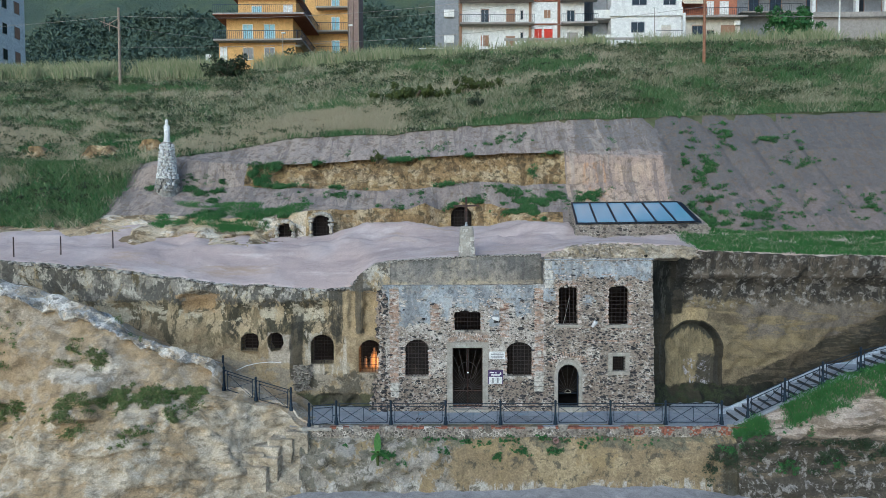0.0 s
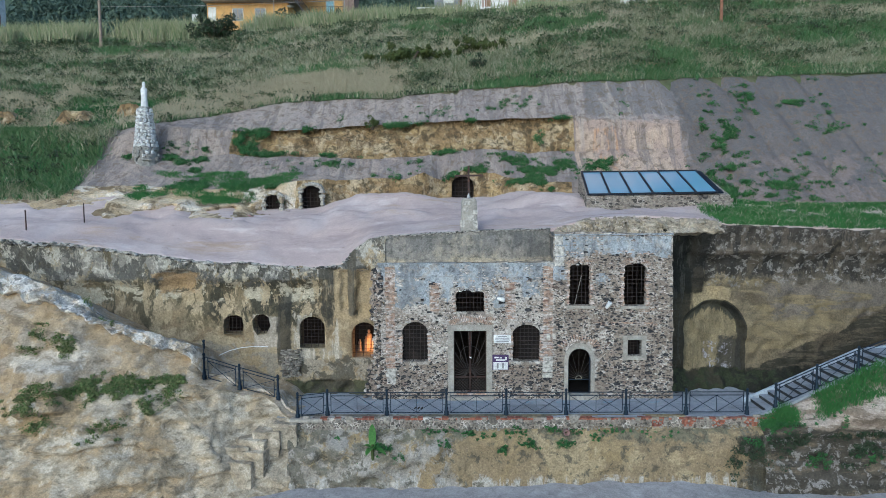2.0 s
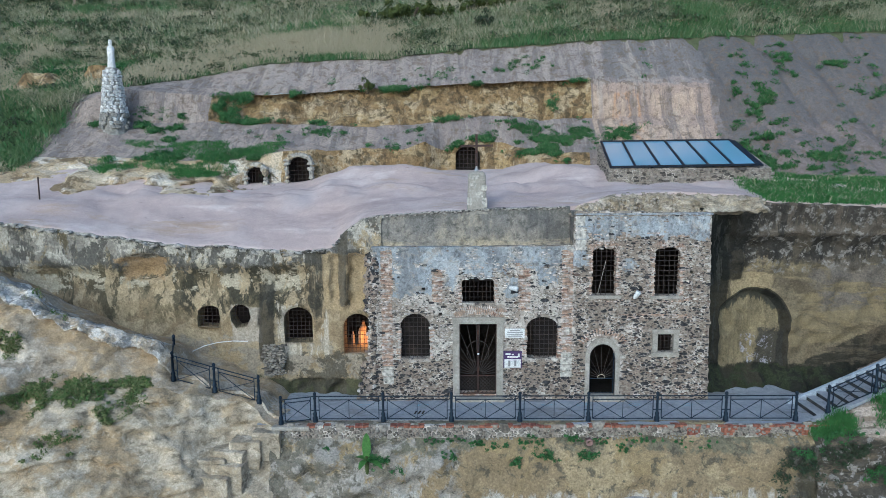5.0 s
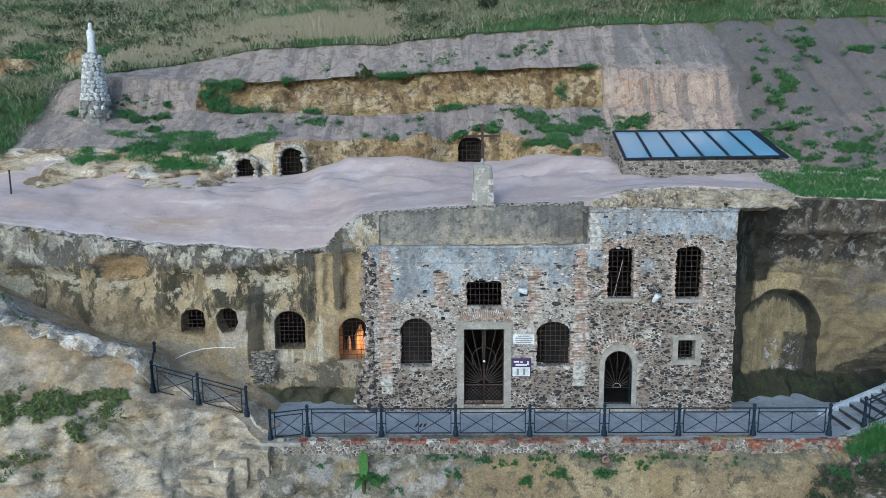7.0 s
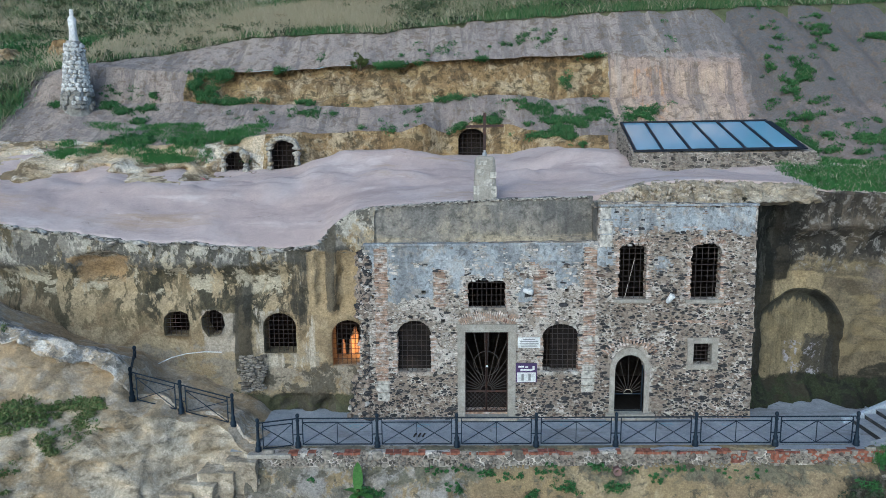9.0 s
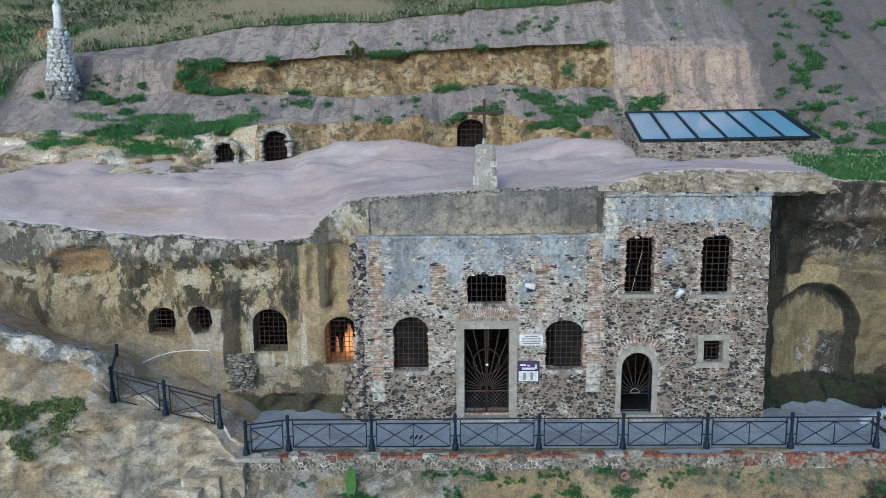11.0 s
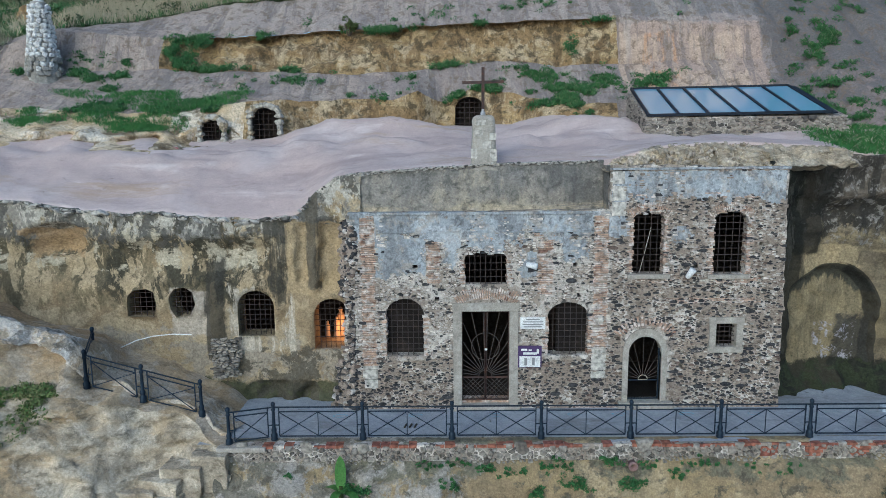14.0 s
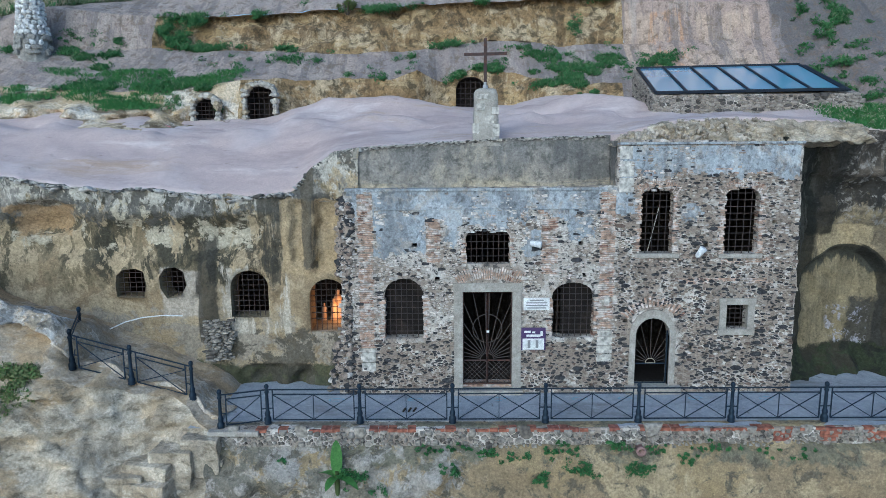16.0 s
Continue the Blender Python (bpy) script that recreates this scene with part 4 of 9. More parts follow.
def grotto_shape(x, z):
    """Hollows, ribs and the overhanging lip of the worn tuff face."""
    x += 0.22 * noise.noise(Vector((0.0, 3.0, z * 1.1))) + 0.10 * noise.noise(Vector((0.0, 5.0, z * 3.0)))
    d = 0.55 * max(0, 1 - ((x + 12.2) / 1.1) ** 2 - ((z - 5.0) / 0.55) ** 2) ** 0.5 if abs(x + 12.2) < 1.1 else 0.0
    d += 0.20 * soft_box(x, -5.05, -4.55, 0.08) * soft_box(z, 3.6, 5.5, 0.15) + 0.24 * soft_box(x, -4.35, -3.5, 0.08) * soft_box(z, 3.3, 5.55, 0.15)
    d -= 0.14 * math.exp(-((x + 4.45) / 0.12) ** 2) * soft_box(z, 3.3, 5.6, 0.2) + 0.18 * math.exp(-((x + 7.4) / 0.25) ** 2) * soft_box(z, 0.5, 4.5, 0.5)
    d += 0.16 * math.exp(-((x + 7.75) / 0.16) ** 2) * soft_box(z, 2.0, 4.6, 0.5) + 0.12 * math.exp(-((x + 5.35) / 0.14) ** 2) * soft_box(z, 2.0, 5.0, 0.5)
    d += 0.10 * math.sin(2.1 * x + 0.6 * z) * soft_box(z, 3.8, 5.3, 0.5)
    d += 0.22 * soft_box(z, 3.7, 5.1, 0.4) * soft_box(x, -40, -5.4, 0.5)
    d += 0.45 * soft_box(z, -0.5, 0.55, 0.12) * (soft_box(x + 0.2 * noise.noise(Vector((x * 2, z * 3, 1))), -6.7, -5.3, 0.4) + soft_box(x, -5.3, -4.3, 0.35)) * (0.7 + 0.8 * noise.noise(Vector((x * 2.3, 0, z * 3))))
    return d


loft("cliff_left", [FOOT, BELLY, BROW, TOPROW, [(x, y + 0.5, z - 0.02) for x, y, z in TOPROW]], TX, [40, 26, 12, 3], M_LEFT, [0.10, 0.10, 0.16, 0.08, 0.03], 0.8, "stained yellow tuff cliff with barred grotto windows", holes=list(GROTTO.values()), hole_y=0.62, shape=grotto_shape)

# cliff on the stair side, with a shallow worn alcove
RX = spread(9.3, 24, 0.09)[:-1] + spread(24, 60, 2)
ALCOVE = lambda x, z: 0.42 * max(0.0, min(1.0, (1 - math.hypot((x - 11.92) / 1.38, max(0.0, z - 2.5) / 1.4)) / 0.16))
rows_r, nxr = [], len(RX)
for k in range(85):
    f = k / 84
    for x in RX:
        top = float(rail_at(EDGE, np.array([x]))[0][2]) - 0.01 - 0.55 * max(0.0, min(1.0, (12.1 - x) / 0.5))
        z = -0.4 + f * (top + 0.4)
        y = 1.15 + 0.25 * f + 0.5 * max(0, min(1, (x - 9.4) / 1.2)) + ALCOVE(x, z) - (0.35 if z > 5.6 and x > 11 else 0.0) * min(1, (z - 5.6) / 0.5)
        y -= 1.1 * max(0.0, 0.62 - z - 0.7 * abs(noise.noise(Vector((x * 1.3, 0, 0))))) * min(1, max(0, (x - 9.6) / 0.5)) + 0.16 * noise.noise(Vector((x * 1.4, 5.0, z * 0.6))) * max(0.0, min(1.0, (top - z) / 1.0)) + 0.30 * max(0.0, 1 - (top - z) / 0.9) + 0.10 * noise.noise(Vector((x * 2.2, 8.0, z * 2.2))) + 0.12 * soft_box(z, 6.05, 9, 0.06)
        rows_r.append(roughen((x, y, z), 0.13, 0.9))
for x in RX:
    top = float(rail_at(EDGE, np.array([x]))[0][2]) - 0.01 - 0.55 * max(0.0, min(1.0, (12.1 - x) / 0.5))
    rows_r.append(roughen((x, 2.4, top - 0.03), 0.03, 0.9))
tagged(mesh_object("cliff_right", rows_r, [(j * nxr + i, j * nxr + i + 1, (j + 1) * nxr + i + 1, (j + 1) * nxr + i) for j in range(85) for i in range(nxr - 1)], M_RIGHT, smooth=True), "lichen-streaked tuff cliff, its shaded corner painted dark, with a worn alcove", "cliff", kind="structure")

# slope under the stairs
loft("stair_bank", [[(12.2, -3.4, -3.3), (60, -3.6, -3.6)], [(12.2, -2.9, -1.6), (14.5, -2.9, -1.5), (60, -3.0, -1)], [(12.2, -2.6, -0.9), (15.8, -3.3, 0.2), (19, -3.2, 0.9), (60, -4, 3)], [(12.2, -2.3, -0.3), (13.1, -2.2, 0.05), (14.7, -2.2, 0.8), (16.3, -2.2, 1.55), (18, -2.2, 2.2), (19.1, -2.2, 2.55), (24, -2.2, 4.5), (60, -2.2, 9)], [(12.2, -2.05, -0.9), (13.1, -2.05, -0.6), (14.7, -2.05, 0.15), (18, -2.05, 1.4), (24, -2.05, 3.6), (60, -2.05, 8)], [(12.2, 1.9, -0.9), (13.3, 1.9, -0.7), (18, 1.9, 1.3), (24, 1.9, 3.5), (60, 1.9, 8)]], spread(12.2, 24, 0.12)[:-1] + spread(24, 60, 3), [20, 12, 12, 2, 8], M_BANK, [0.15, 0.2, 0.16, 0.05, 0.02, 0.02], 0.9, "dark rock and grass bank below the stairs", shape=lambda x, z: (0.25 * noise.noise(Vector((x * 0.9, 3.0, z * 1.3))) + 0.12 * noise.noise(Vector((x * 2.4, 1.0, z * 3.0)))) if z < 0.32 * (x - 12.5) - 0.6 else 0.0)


# ---- the church front ----
OPEN = {
    "door_1": arch(0, 1.43, -0.2, 2.9, 2.9),
    "window_1": arch(-2.24, -1.12, 1.54, 2.80, 3.29),
    "window_2": arch(2.55, 3.76, 1.54, 2.73, 3.15),
    "window_3": arch(0.09, 1.34, 3.70, 4.45, 4.74),
    "window_4": arch(4.98, 5.90, 3.98, 5.56, 5.83),
    "window_5": arch(7.32, 8.30, 3.96, 5.54, 5.84),
    "window_6": arch(7.53, 8.14, 1.77, 2.48, 2.48),
    "door_2": arch(4.97, 5.95, -0.2, 1.60, 2.10),
}
from mathutils import geometry


def ragged(pts, step, amp):
    """Breaks the sides of an outline into short uneven steps."""
    out = []
    for (ax, az), (bx, bz) in zip(pts, pts[1:] + pts[:1]):
        n = max(1, int(math.hypot(bx - ax, bz - az) / step))
        for k in range(n):
            f = k / n
            j = amp if 0 < k < n else 0
            out.append((ax + f * (bx - ax) + random.uniform(-j, j), az + f * (bz - az) + random.uniform(-j, j)))
    return out


def slab_with_holes(name, outer, holes, y0, y1, mat, parent=None, label="", grid=0.0):
    """A wall in the x, z plane from y0 (front) to y1 (back)."""
    pts, edges = [], []
    for loop in [outer] + holes:
        s = len(pts)
        pts += [Vector(p) for p in loop]
        edges += [(s + k, s + (k + 1) % len(loop)) for k in range(len(loop))]
    vs, es, fs, *_ = geometry.delaunay_2d_cdt(pts, edges, [], 2, 1e-5)
    fs = [f for f in fs if not any(inside(h, sum(vs[i].x for i in f) / len(f), sum(vs[i].y for i in f) / len(f)) for h in holes)]
    n = len(vs)
    verts = [(v.x, y0, v.y) for v in vs] + [(v.x, y1, v.y) for v in vs]
    count = {}
    for f in fs:
        for a, b in zip(f, f[1:] + f[:1]):
            count[(a, b)] = 1
    faces = [tuple(f) for f in fs] + [tuple(i + n for i in reversed(f)) for f in fs]
    faces += [(b, a, a + n, b + n) for a, b in count if (b, a) not in count]
    return mesh_object(name, verts, faces, mat, parent, label)


PUTLOGS = [[(x - 0.07, z - 0.06), (x + 0.07, z - 0.06), (x + 0.065, z + 0.06), (x - 0.065, z + 0.06)] for x, z in ((-0.72, 3.27), (3.33, 4.28), (3.46, 3.36), (4.66, 2.02), (6.55, 1.2), (7.52, 1.17), (9.15, 1.2), (-3.05, 4.1), (8.72, 4.85), (8.75, 3.85), (-1.35, 4.25), (6.85, 4.2))]
WALL = ragged([(-3.62, -0.3), (9.55, -0.3), (9.38, 7.06), (4.34, 7.16), (4.30, 5.88), (-3.25, 5.82)], 0.22, 0.03)
wall = tagged(slab_with_holes("wall_front", WALL, list(OPEN.values()) + PUTLOGS, 0.0, 0.30, M_MORTAR), "rubble stone church front with patches of grey render", "wall", kind="structure")
# the rooms behind: walls coloured near black to stand in for shade
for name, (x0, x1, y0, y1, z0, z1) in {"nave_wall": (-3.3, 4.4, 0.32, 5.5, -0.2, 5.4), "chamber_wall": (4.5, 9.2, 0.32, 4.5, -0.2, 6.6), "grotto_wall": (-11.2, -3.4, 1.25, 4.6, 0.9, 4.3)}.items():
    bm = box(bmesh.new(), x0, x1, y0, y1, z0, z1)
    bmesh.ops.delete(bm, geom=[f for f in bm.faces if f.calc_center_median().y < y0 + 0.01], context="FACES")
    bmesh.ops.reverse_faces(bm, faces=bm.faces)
    tagged(part(name, bm, M_DARK), "walls of the room behind the front, coloured black for lack of light", "wall", kind="structure")
part("cornice", box(bmesh.new(), -3.3, 4.33, -0.065, 0.28, 5.765, 5.845, 0.012), M_BLUE, wall, "thin grey render coping")
part("string_course", box(bmesh.new(), -2.52, 3.86, -0.05, 0.02, 5.24, 5.285, 0.01), M_BLUE, wall, "thin projecting render band")
part("cornice", box(bmesh.new(), 4.34, 9.42, -0.06, 0.28, 7.01, 7.075, 0.012), M_BLUE, wall, "thin grey render coping")
# ledge and set-back wall above the nave
bm = box(bmesh.new(), -3.4, 4.32, 0.28, 1.2, 5.45, 5.72)
tagged(part("roof_ledge", bm, M_PLASTER), "narrow weathered roof ledge behind the parapet", "ledge", kind="structure")
UP = ragged([(-4.6, 5.4), (4.3, 5.4), (4.3, 7.28), (1.2, 7.2), (0, 7.14), (-1.5, 7.06), (-3.2, 6.95), (-3.8, 6.8), (-4.3, 6.4)], 0.3, 0.025)
tagged(slab_with_holes("wall_upper", UP, [], 0.95, 1.6, M_PLASTER), "set-back stained grey wall above the nave", "wall", kind="structure")
ROOFTOP = spread(4.2, 12.0, 0.08)
bm = box(bmesh.new(), 4.31, 4.6, 0.28, 1.7, 5.4, 7.12)
tagged(part("wall_return", bm, M_PLASTER), "weathered side of the taller front block", "wall", kind="structure")
loft("rubble_bank", [[(4, 0.28, 6.95), (9.35, 0.3, 6.95), (9.5, 1.9, 6.75), (13, 2.0, 6.8)], [(4, 0.85, 7.0), (9.35, 0.95, 7.05), (9.5, 0.85, 7.0), (12.6, 0.95, 7.08), (13, 1.4, 7.2)], [(x, y - 0.12, z - 0.06) for x, y, z in EDGE], [(x, y + 0.45, z + 0.02) for x, y, z in EDGE]], ROOFTOP, [3, 16, 4], M_SPUR, [0.02, 0.12, 0.14, 0.04], 2.6, "pale broken rock edge behind the parapet", smooth=False, shape=lambda x, z: (1.0 if x < 9.4 else 0.35) * (0.3 * noise.noise(Vector((x * 2.2, 4.0, z * 3.0))) - 0.15 * abs(noise.noise(Vector((x * 4.5, 1.0, z * 2.0))))))
bm = box(bmesh.new(), 4.3, 9.35, 0.28, 1.9, 6.7, 6.98)
tagged(part("roof_right", bm, M_PLASTER), "weathered flat roof behind the parapet", "roof", kind="structure")



# ---- masonry of the church front ----
def random_mat(name, colours, source, rough=0.9, dist=0.02, smear=None):
    """Colour by piece: source 'object' (Object Info) or 'island' (Geometry)."""
    m, n, l, b = material(name, rough)
    if source == "object":
        val = n.new("ShaderNodeObjectInfo").outputs["Random"]
    else:
        val = n.new("ShaderNodeNewGeometry").outputs["Random Per Island"]
    ramp = n.new("ShaderNodeValToRGB")
    ramp.color_ramp.interpolation = "CONSTANT"
    for k, c in enumerate(colours):
        e = ramp.color_ramp.elements[k] if k < 2 else ramp.color_ramp.elements.new(0)
        e.position, e.color = k / len(colours), (*c, 1)
    l.new(val, ramp.inputs[0])
    tc = n.new("ShaderNodeTexCoord")
    t = n.new("ShaderNodeTexNoise")
    t.inputs["Scale"].default_value, t.inputs["Detail"].default_value = 9.0, 8
    l.new(n.new("ShaderNodeNewGeometry").outputs["Position"], t.inputs["Vector"])
    r = n.new("ShaderNodeMapRange")
    r.inputs["From Min"].default_value, r.inputs["From Max"].default_value = 0.3, 0.7
    r.inputs["To Min"].default_value, r.inputs["To Max"].default_value = 0.45, 1.4
    l.new(t.outputs["Fac"], r.inputs["Value"])
    col = mix(n, l, 1.0, ramp.outputs[0], r.outputs[0], "MULTIPLY")
    if smear:
        # lime smeared over joints and stones alike
        s = n.new("ShaderNodeTexNoise")
        s.inputs["Scale"].default_value, s.inputs["Detail"].default_value, s.inputs["Roughness"].default_value = 2.6, 9, 0.72
        mp = n.new("ShaderNodeMapping")
        mp.inputs["Scale"].default_value = (0.8, 1, 2.0)
        l.new(n.new("ShaderNodeNewGeometry").outputs["Position"], mp.inputs["Vector"])
        l.new(mp.outputs[0], s.inputs["Vector"])
        q = n.new("ShaderNodeMapRange")
        q.inputs["From Min"].default_value, q.inputs["From Max"].default_value = smear[3], smear[3] + 0.06
        q.inputs["To Max"].default_value = 0.8
        l.new(s.outputs["Fac"], q.inputs["Value"])
        col = mix(n, l, q.outputs[0], col, mix(n, l, 1.0, smear[:3], r.outputs[0], "MULTIPLY"))
    l.new(col, b.inputs["Base Color"])
    x = n.new("ShaderNodeBump")
    x.inputs["Strength"].default_value, x.inputs["Distance"].default_value = 0.7, dist
    l.new(t.outputs["Fac"], x.inputs["Height"])
    l.new(x.outputs[0], b.inputs["Normal"])
    return m


BASALT = [(0.055, 0.054, 0.056), (0.10, 0.096, 0.095), (0.15, 0.125, 0.108), (0.07, 0.066, 0.066), (0.24, 0.20, 0.165), (0.11, 0.11, 0.118), (0.17, 0.125, 0.10), (0.14, 0.098, 0.085)]
CHIPS = [(0.50, 0.45, 0.39), (0.33, 0.27, 0.215), (0.15, 0.13, 0.115), (0.62, 0.58, 0.53), (0.36, 0.21, 0.155), (0.24, 0.205, 0.175), (0.42, 0.35, 0.27), (0.11, 0.10, 0.093), (0.42, 0.30, 0.23), (0.29, 0.25, 0.215), (0.20, 0.17, 0.15), (0.66, 0.63, 0.59)]
CHIPS_LOW = [(0.30, 0.245, 0.195), (0.19, 0.15, 0.12), (0.085, 0.078, 0.074), (0.46, 0.41, 0.35), (0.34, 0.18, 0.125), (0.14, 0.115, 0.097), (0.26, 0.195, 0.145), (0.065, 0.062, 0.062), (0.40, 0.25, 0.175), (0.21, 0.175, 0.145), (0.11, 0.094, 0.085), (0.54, 0.50, 0.45), (0.30, 0.205, 0.155)]
LIME = (0.64, 0.60, 0.55, 0.485)
LIME_THIN = (0.53, 0.475, 0.41, 0.60)
BRICKS = [(0.42, 0.29, 0.21), (0.48, 0.37, 0.28), (0.36, 0.22, 0.155), (0.54, 0.45, 0.36), (0.30, 0.20, 0.15), (0.46, 0.39, 0.32), (0.24, 0.14, 0.10), (0.50, 0.36, 0.24)]
M_BASALT = random_mat("basalt_rubble", BASALT, "object", smear=LIME_THIN)
M_CHIPS = random_mat("stone_chips", CHIPS, "island", smear=LIME)
M_CHIPS_LOW = random_mat("brown_chips", CHIPS_LOW, "island", smear=(0.60, 0.55, 0.48, 0.60))
M_BRICK = random_mat("old_brick", BRICKS, "island", smear=LIME)
M_BLOCK = random_mat("pale_stones", [(0.52, 0.49, 0.43), (0.44, 0.41, 0.36), (0.58, 0.56, 0.52), (0.36, 0.33, 0.29), (0.48, 0.44, 0.37)], "object", dist=0.03)

PILASTERS = [(-2.95, -2.53, 1.25, 5.72), (3.87, 4.29, 1.75, 5.70), (-1.02, -0.62, 3.75, 4.95), (2.22, 2.68, 3.35, 5.05)]
CELL = 0.02
GX0, GZ0 = -3.7, -0.3
grid = np.zeros((int(13.4 / CELL), int(7.6 / CELL)), bool)
cx = GX0 + (np.arange(grid.shape[0]) + 0.5) * CELL
cz = GZ0 + (np.arange(grid.shape[1]) + 0.5) * CELL
CXX, CZZ = np.meshgrid(cx, cz, indexing="ij")


def mark(x0, x1, z0, z1):
    grid[(CXX > x0) & (CXX < x1) & (CZZ > z0) & (CZZ < z1)] = True


mark(-4, 10, -1, -0.1)
grid[(CXX < -3.6 + 0.06 * CZZ)] = True
grid[(CXX > 9.45 - 0.02 * CZZ)] = True
mark(-4, 4.36, 5.78, 8)
mark(4, 10, 7.0, 8)
for x0, x1, z0, z1 in ((-0.27, 1.70, -1, 3.2), (-2.30, -1.06, 1.40, 3.2), (2.48, 3.82, 1.40, 3.1), (0.02, 1.40, 3.55, 4.62), (4.88, 6.0, 3.8, 5.75), (7.22, 8.4, 3.78, 5.78), (7.30, 8.38, 1.56, 2.68), (4.78, 6.27, -1, 2.15), (-0.25, 1.8, 3.15, 3.66), (1.7, 2.5, 2.32, 2.74), (1.64, 2.42, 1.12, 1.88)):
    mark(x0, x1, z0, z1)
for c, z, r in ((-1.68, 2.8, 0.6), (3.15, 2.6, 0.68), (5.5, 1.62, 0.86)):
    grid[(CXX - c) ** 2 + (CZZ - z) ** 2 < r * r] = True
for q in PUTLOGS:
    mark(q[0][0] - 0.02, q[1][0] + 0.02, q[0][1] - 0.02, q[2][1] + 0.02)
for x0, x1, z0, z1 in PILASTERS:
    mark(x0 - 0.02, x1 + 0.02, z0 - 0.6, z1)


def render_left(x, z):
    """Where the old render still clings: above zero is covered."""
    def blob(x0, x1, z0, z1):
        return min((x - x0), (x1 - x), (z - z0), (z1 - z)) / 0.30
    best = -9.0
    for area in ((-3.6, 4.6, 5.12, 6.9), (-2.5, -0.9, 3.95, 5.45), (4.2, 9.8, 6.26, 8.0), (0.0, 1.9, 4.7, 5.4), (1.65, 2.25, 3.95, 4.8), (-0.6, 0.05, 4.3, 5.3), (2.75, 3.8, 4.3, 5.2), (6.1, 6.7, 4.8, 5.4), (1.4, 2.3, 4.8, 5.3), (4.4, 4.9, 5.0, 6.4)):
        best = max(best, blob(*area) + (0.7 if area[3] > 6.5 else 0.0))
    v = Vector((x * 1.3, 3.7, z * 1.3))
    return min(best, 1.5) + 1.1 * noise.noise(v) + 0.7 * noise.noise(v * 3.1) + 0.5 * noise.noise(v * 8) - 0.35


STEP = 0.04
openings_z = list(OPEN.values())
cover = {}
for i in range(int(13.1 / STEP)):
    for j in range(int(7.2 / STEP)):
        x, z = -3.6 + (i + 0.5) * STEP, -0.1 + (j + 0.5) * STEP
        g0, g1 = int((x - GX0) / CELL), int((z - GZ0) / CELL)
        if not grid[g0, g1] and render_left(x, z) > 0:
            cover[(i, j)] = True
rv, rf, seen_v = [], [], {}
def rvert(i, j, front):
    key = (i, j, front)
    if key not in seen_v:
        seen_v[key] = len(rv)
        x, z = -3.6 + i * STEP, -0.1 + j * STEP
        o = noise.noise_vector(Vector((x * 9, 1.1, z * 9))) * 0.018
        rv.append((x + o.x, (-0.026 + 0.008 * o.y / 0.018) if front else 0.003, z + o.z))
    return seen_v[key]
for i, j in cover:
    rf.append((rvert(i, j, 1), rvert(i + 1, j, 1), rvert(i + 1, j + 1, 1), rvert(i, j + 1, 1)))
    for di, dj, p, q in ((-1, 0, (i, j), (i, j + 1)), (1, 0, (i + 1, j + 1), (i + 1, j)), (0, -1, (i + 1, j), (i, j)), (0, 1, (i, j + 1), (i + 1, j + 1))):
        if (i + di, j + dj) not in cover:
            rf.append((rvert(*p, 1), rvert(*q, 1), rvert(*q, 0), rvert(*p, 0)))
mesh_object("render_coat", rv, rf, M_BLUE, wall, "patchy grey-blue lime render")
for i, j in cover:
    x, z = -3.6 + i * STEP, -0.1 + j * STEP
    a, c = int((x - GX0) / CELL), int((z - GZ0) / CELL)
    grid[a:a + 2, c:c + 2] = True


def stone_shape(n=9, jag=0.2):
    """A rough stone of unit width and height, bulging to the front (-y)."""
    ang = sorted(random.uniform(-0.25, 0.25) + 2 * math.pi * k / n for k in range(n))
    rad = [0.5 * (1 + random.uniform(-jag, jag * 0.6)) for _ in ang]
    vs = [(r * math.cos(a), 0.5, r * math.sin(a)) for a, r in zip(ang, rad)]
    vs += [(0.97 * r * math.cos(a), -0.25 + random.uniform(-0.1, 0.1), 0.97 * r * math.sin(a)) for a, r in zip(ang, rad)]
    vs += [(0.66 * r * math.cos(a), -0.5 + random.uniform(-0.12, 0.05), 0.66 * r * math.sin(a)) for a, r in zip(ang, rad)]
    fs = [(k + j * n, (k + 1) % n + j * n, (k + 1) % n + (j + 1) * n, k + (j + 1) * n) for j in (0, 1) for k in range(n)]
    fs = [f[::-1] for f in fs] + [tuple(range(3 * n - 1, 2 * n - 1, -1))]
    fs = [f[::-1] for f in fs]
    return vs, fs


STONE_SHAPES = [stone_shape() for _ in range(24)]


def stone_meshes(mat, name="stone"):
    out = []
    for vs, fs in STONE_SHAPES:
        me = bpy.data.meshes.new(name)
        me.from_pydata(vs, [], fs)
        me.materials.append(mat)
        out.append(me)
    return out


STONES = stone_meshes(M_BASALT)


class Heap:
    """Many small solids gathered into one mesh."""

    def __init__(self):
        self.v, self.f = [], []

    def add(self, shape, m):
        s = len(self.v)
        self.v += [m @ Vector(p) for p in shape[0]]
        self.f += [tuple(s + i for i in f) for f in shape[1]]

    def box(self, x0, x1, y0, y1, z0, z1, turn=None):
        c = [(x, y, z) for z in (z0, z1) for y in (y0, y1) for x in (x0, x1)]
        self.add((c, [(0, 2, 3, 1), (4, 5, 7, 6), (0, 1, 5, 4), (2, 6, 7, 3), (0, 4, 6, 2), (1, 3, 7, 5)]), turn or Matrix())

    def done(self, name, mat, parent=None, label="", category="", kind="", smooth=False):
        ob = mesh_object(name, self.v, self.f, mat, parent, label, smooth)
        return tagged(ob, "", category, "", kind)


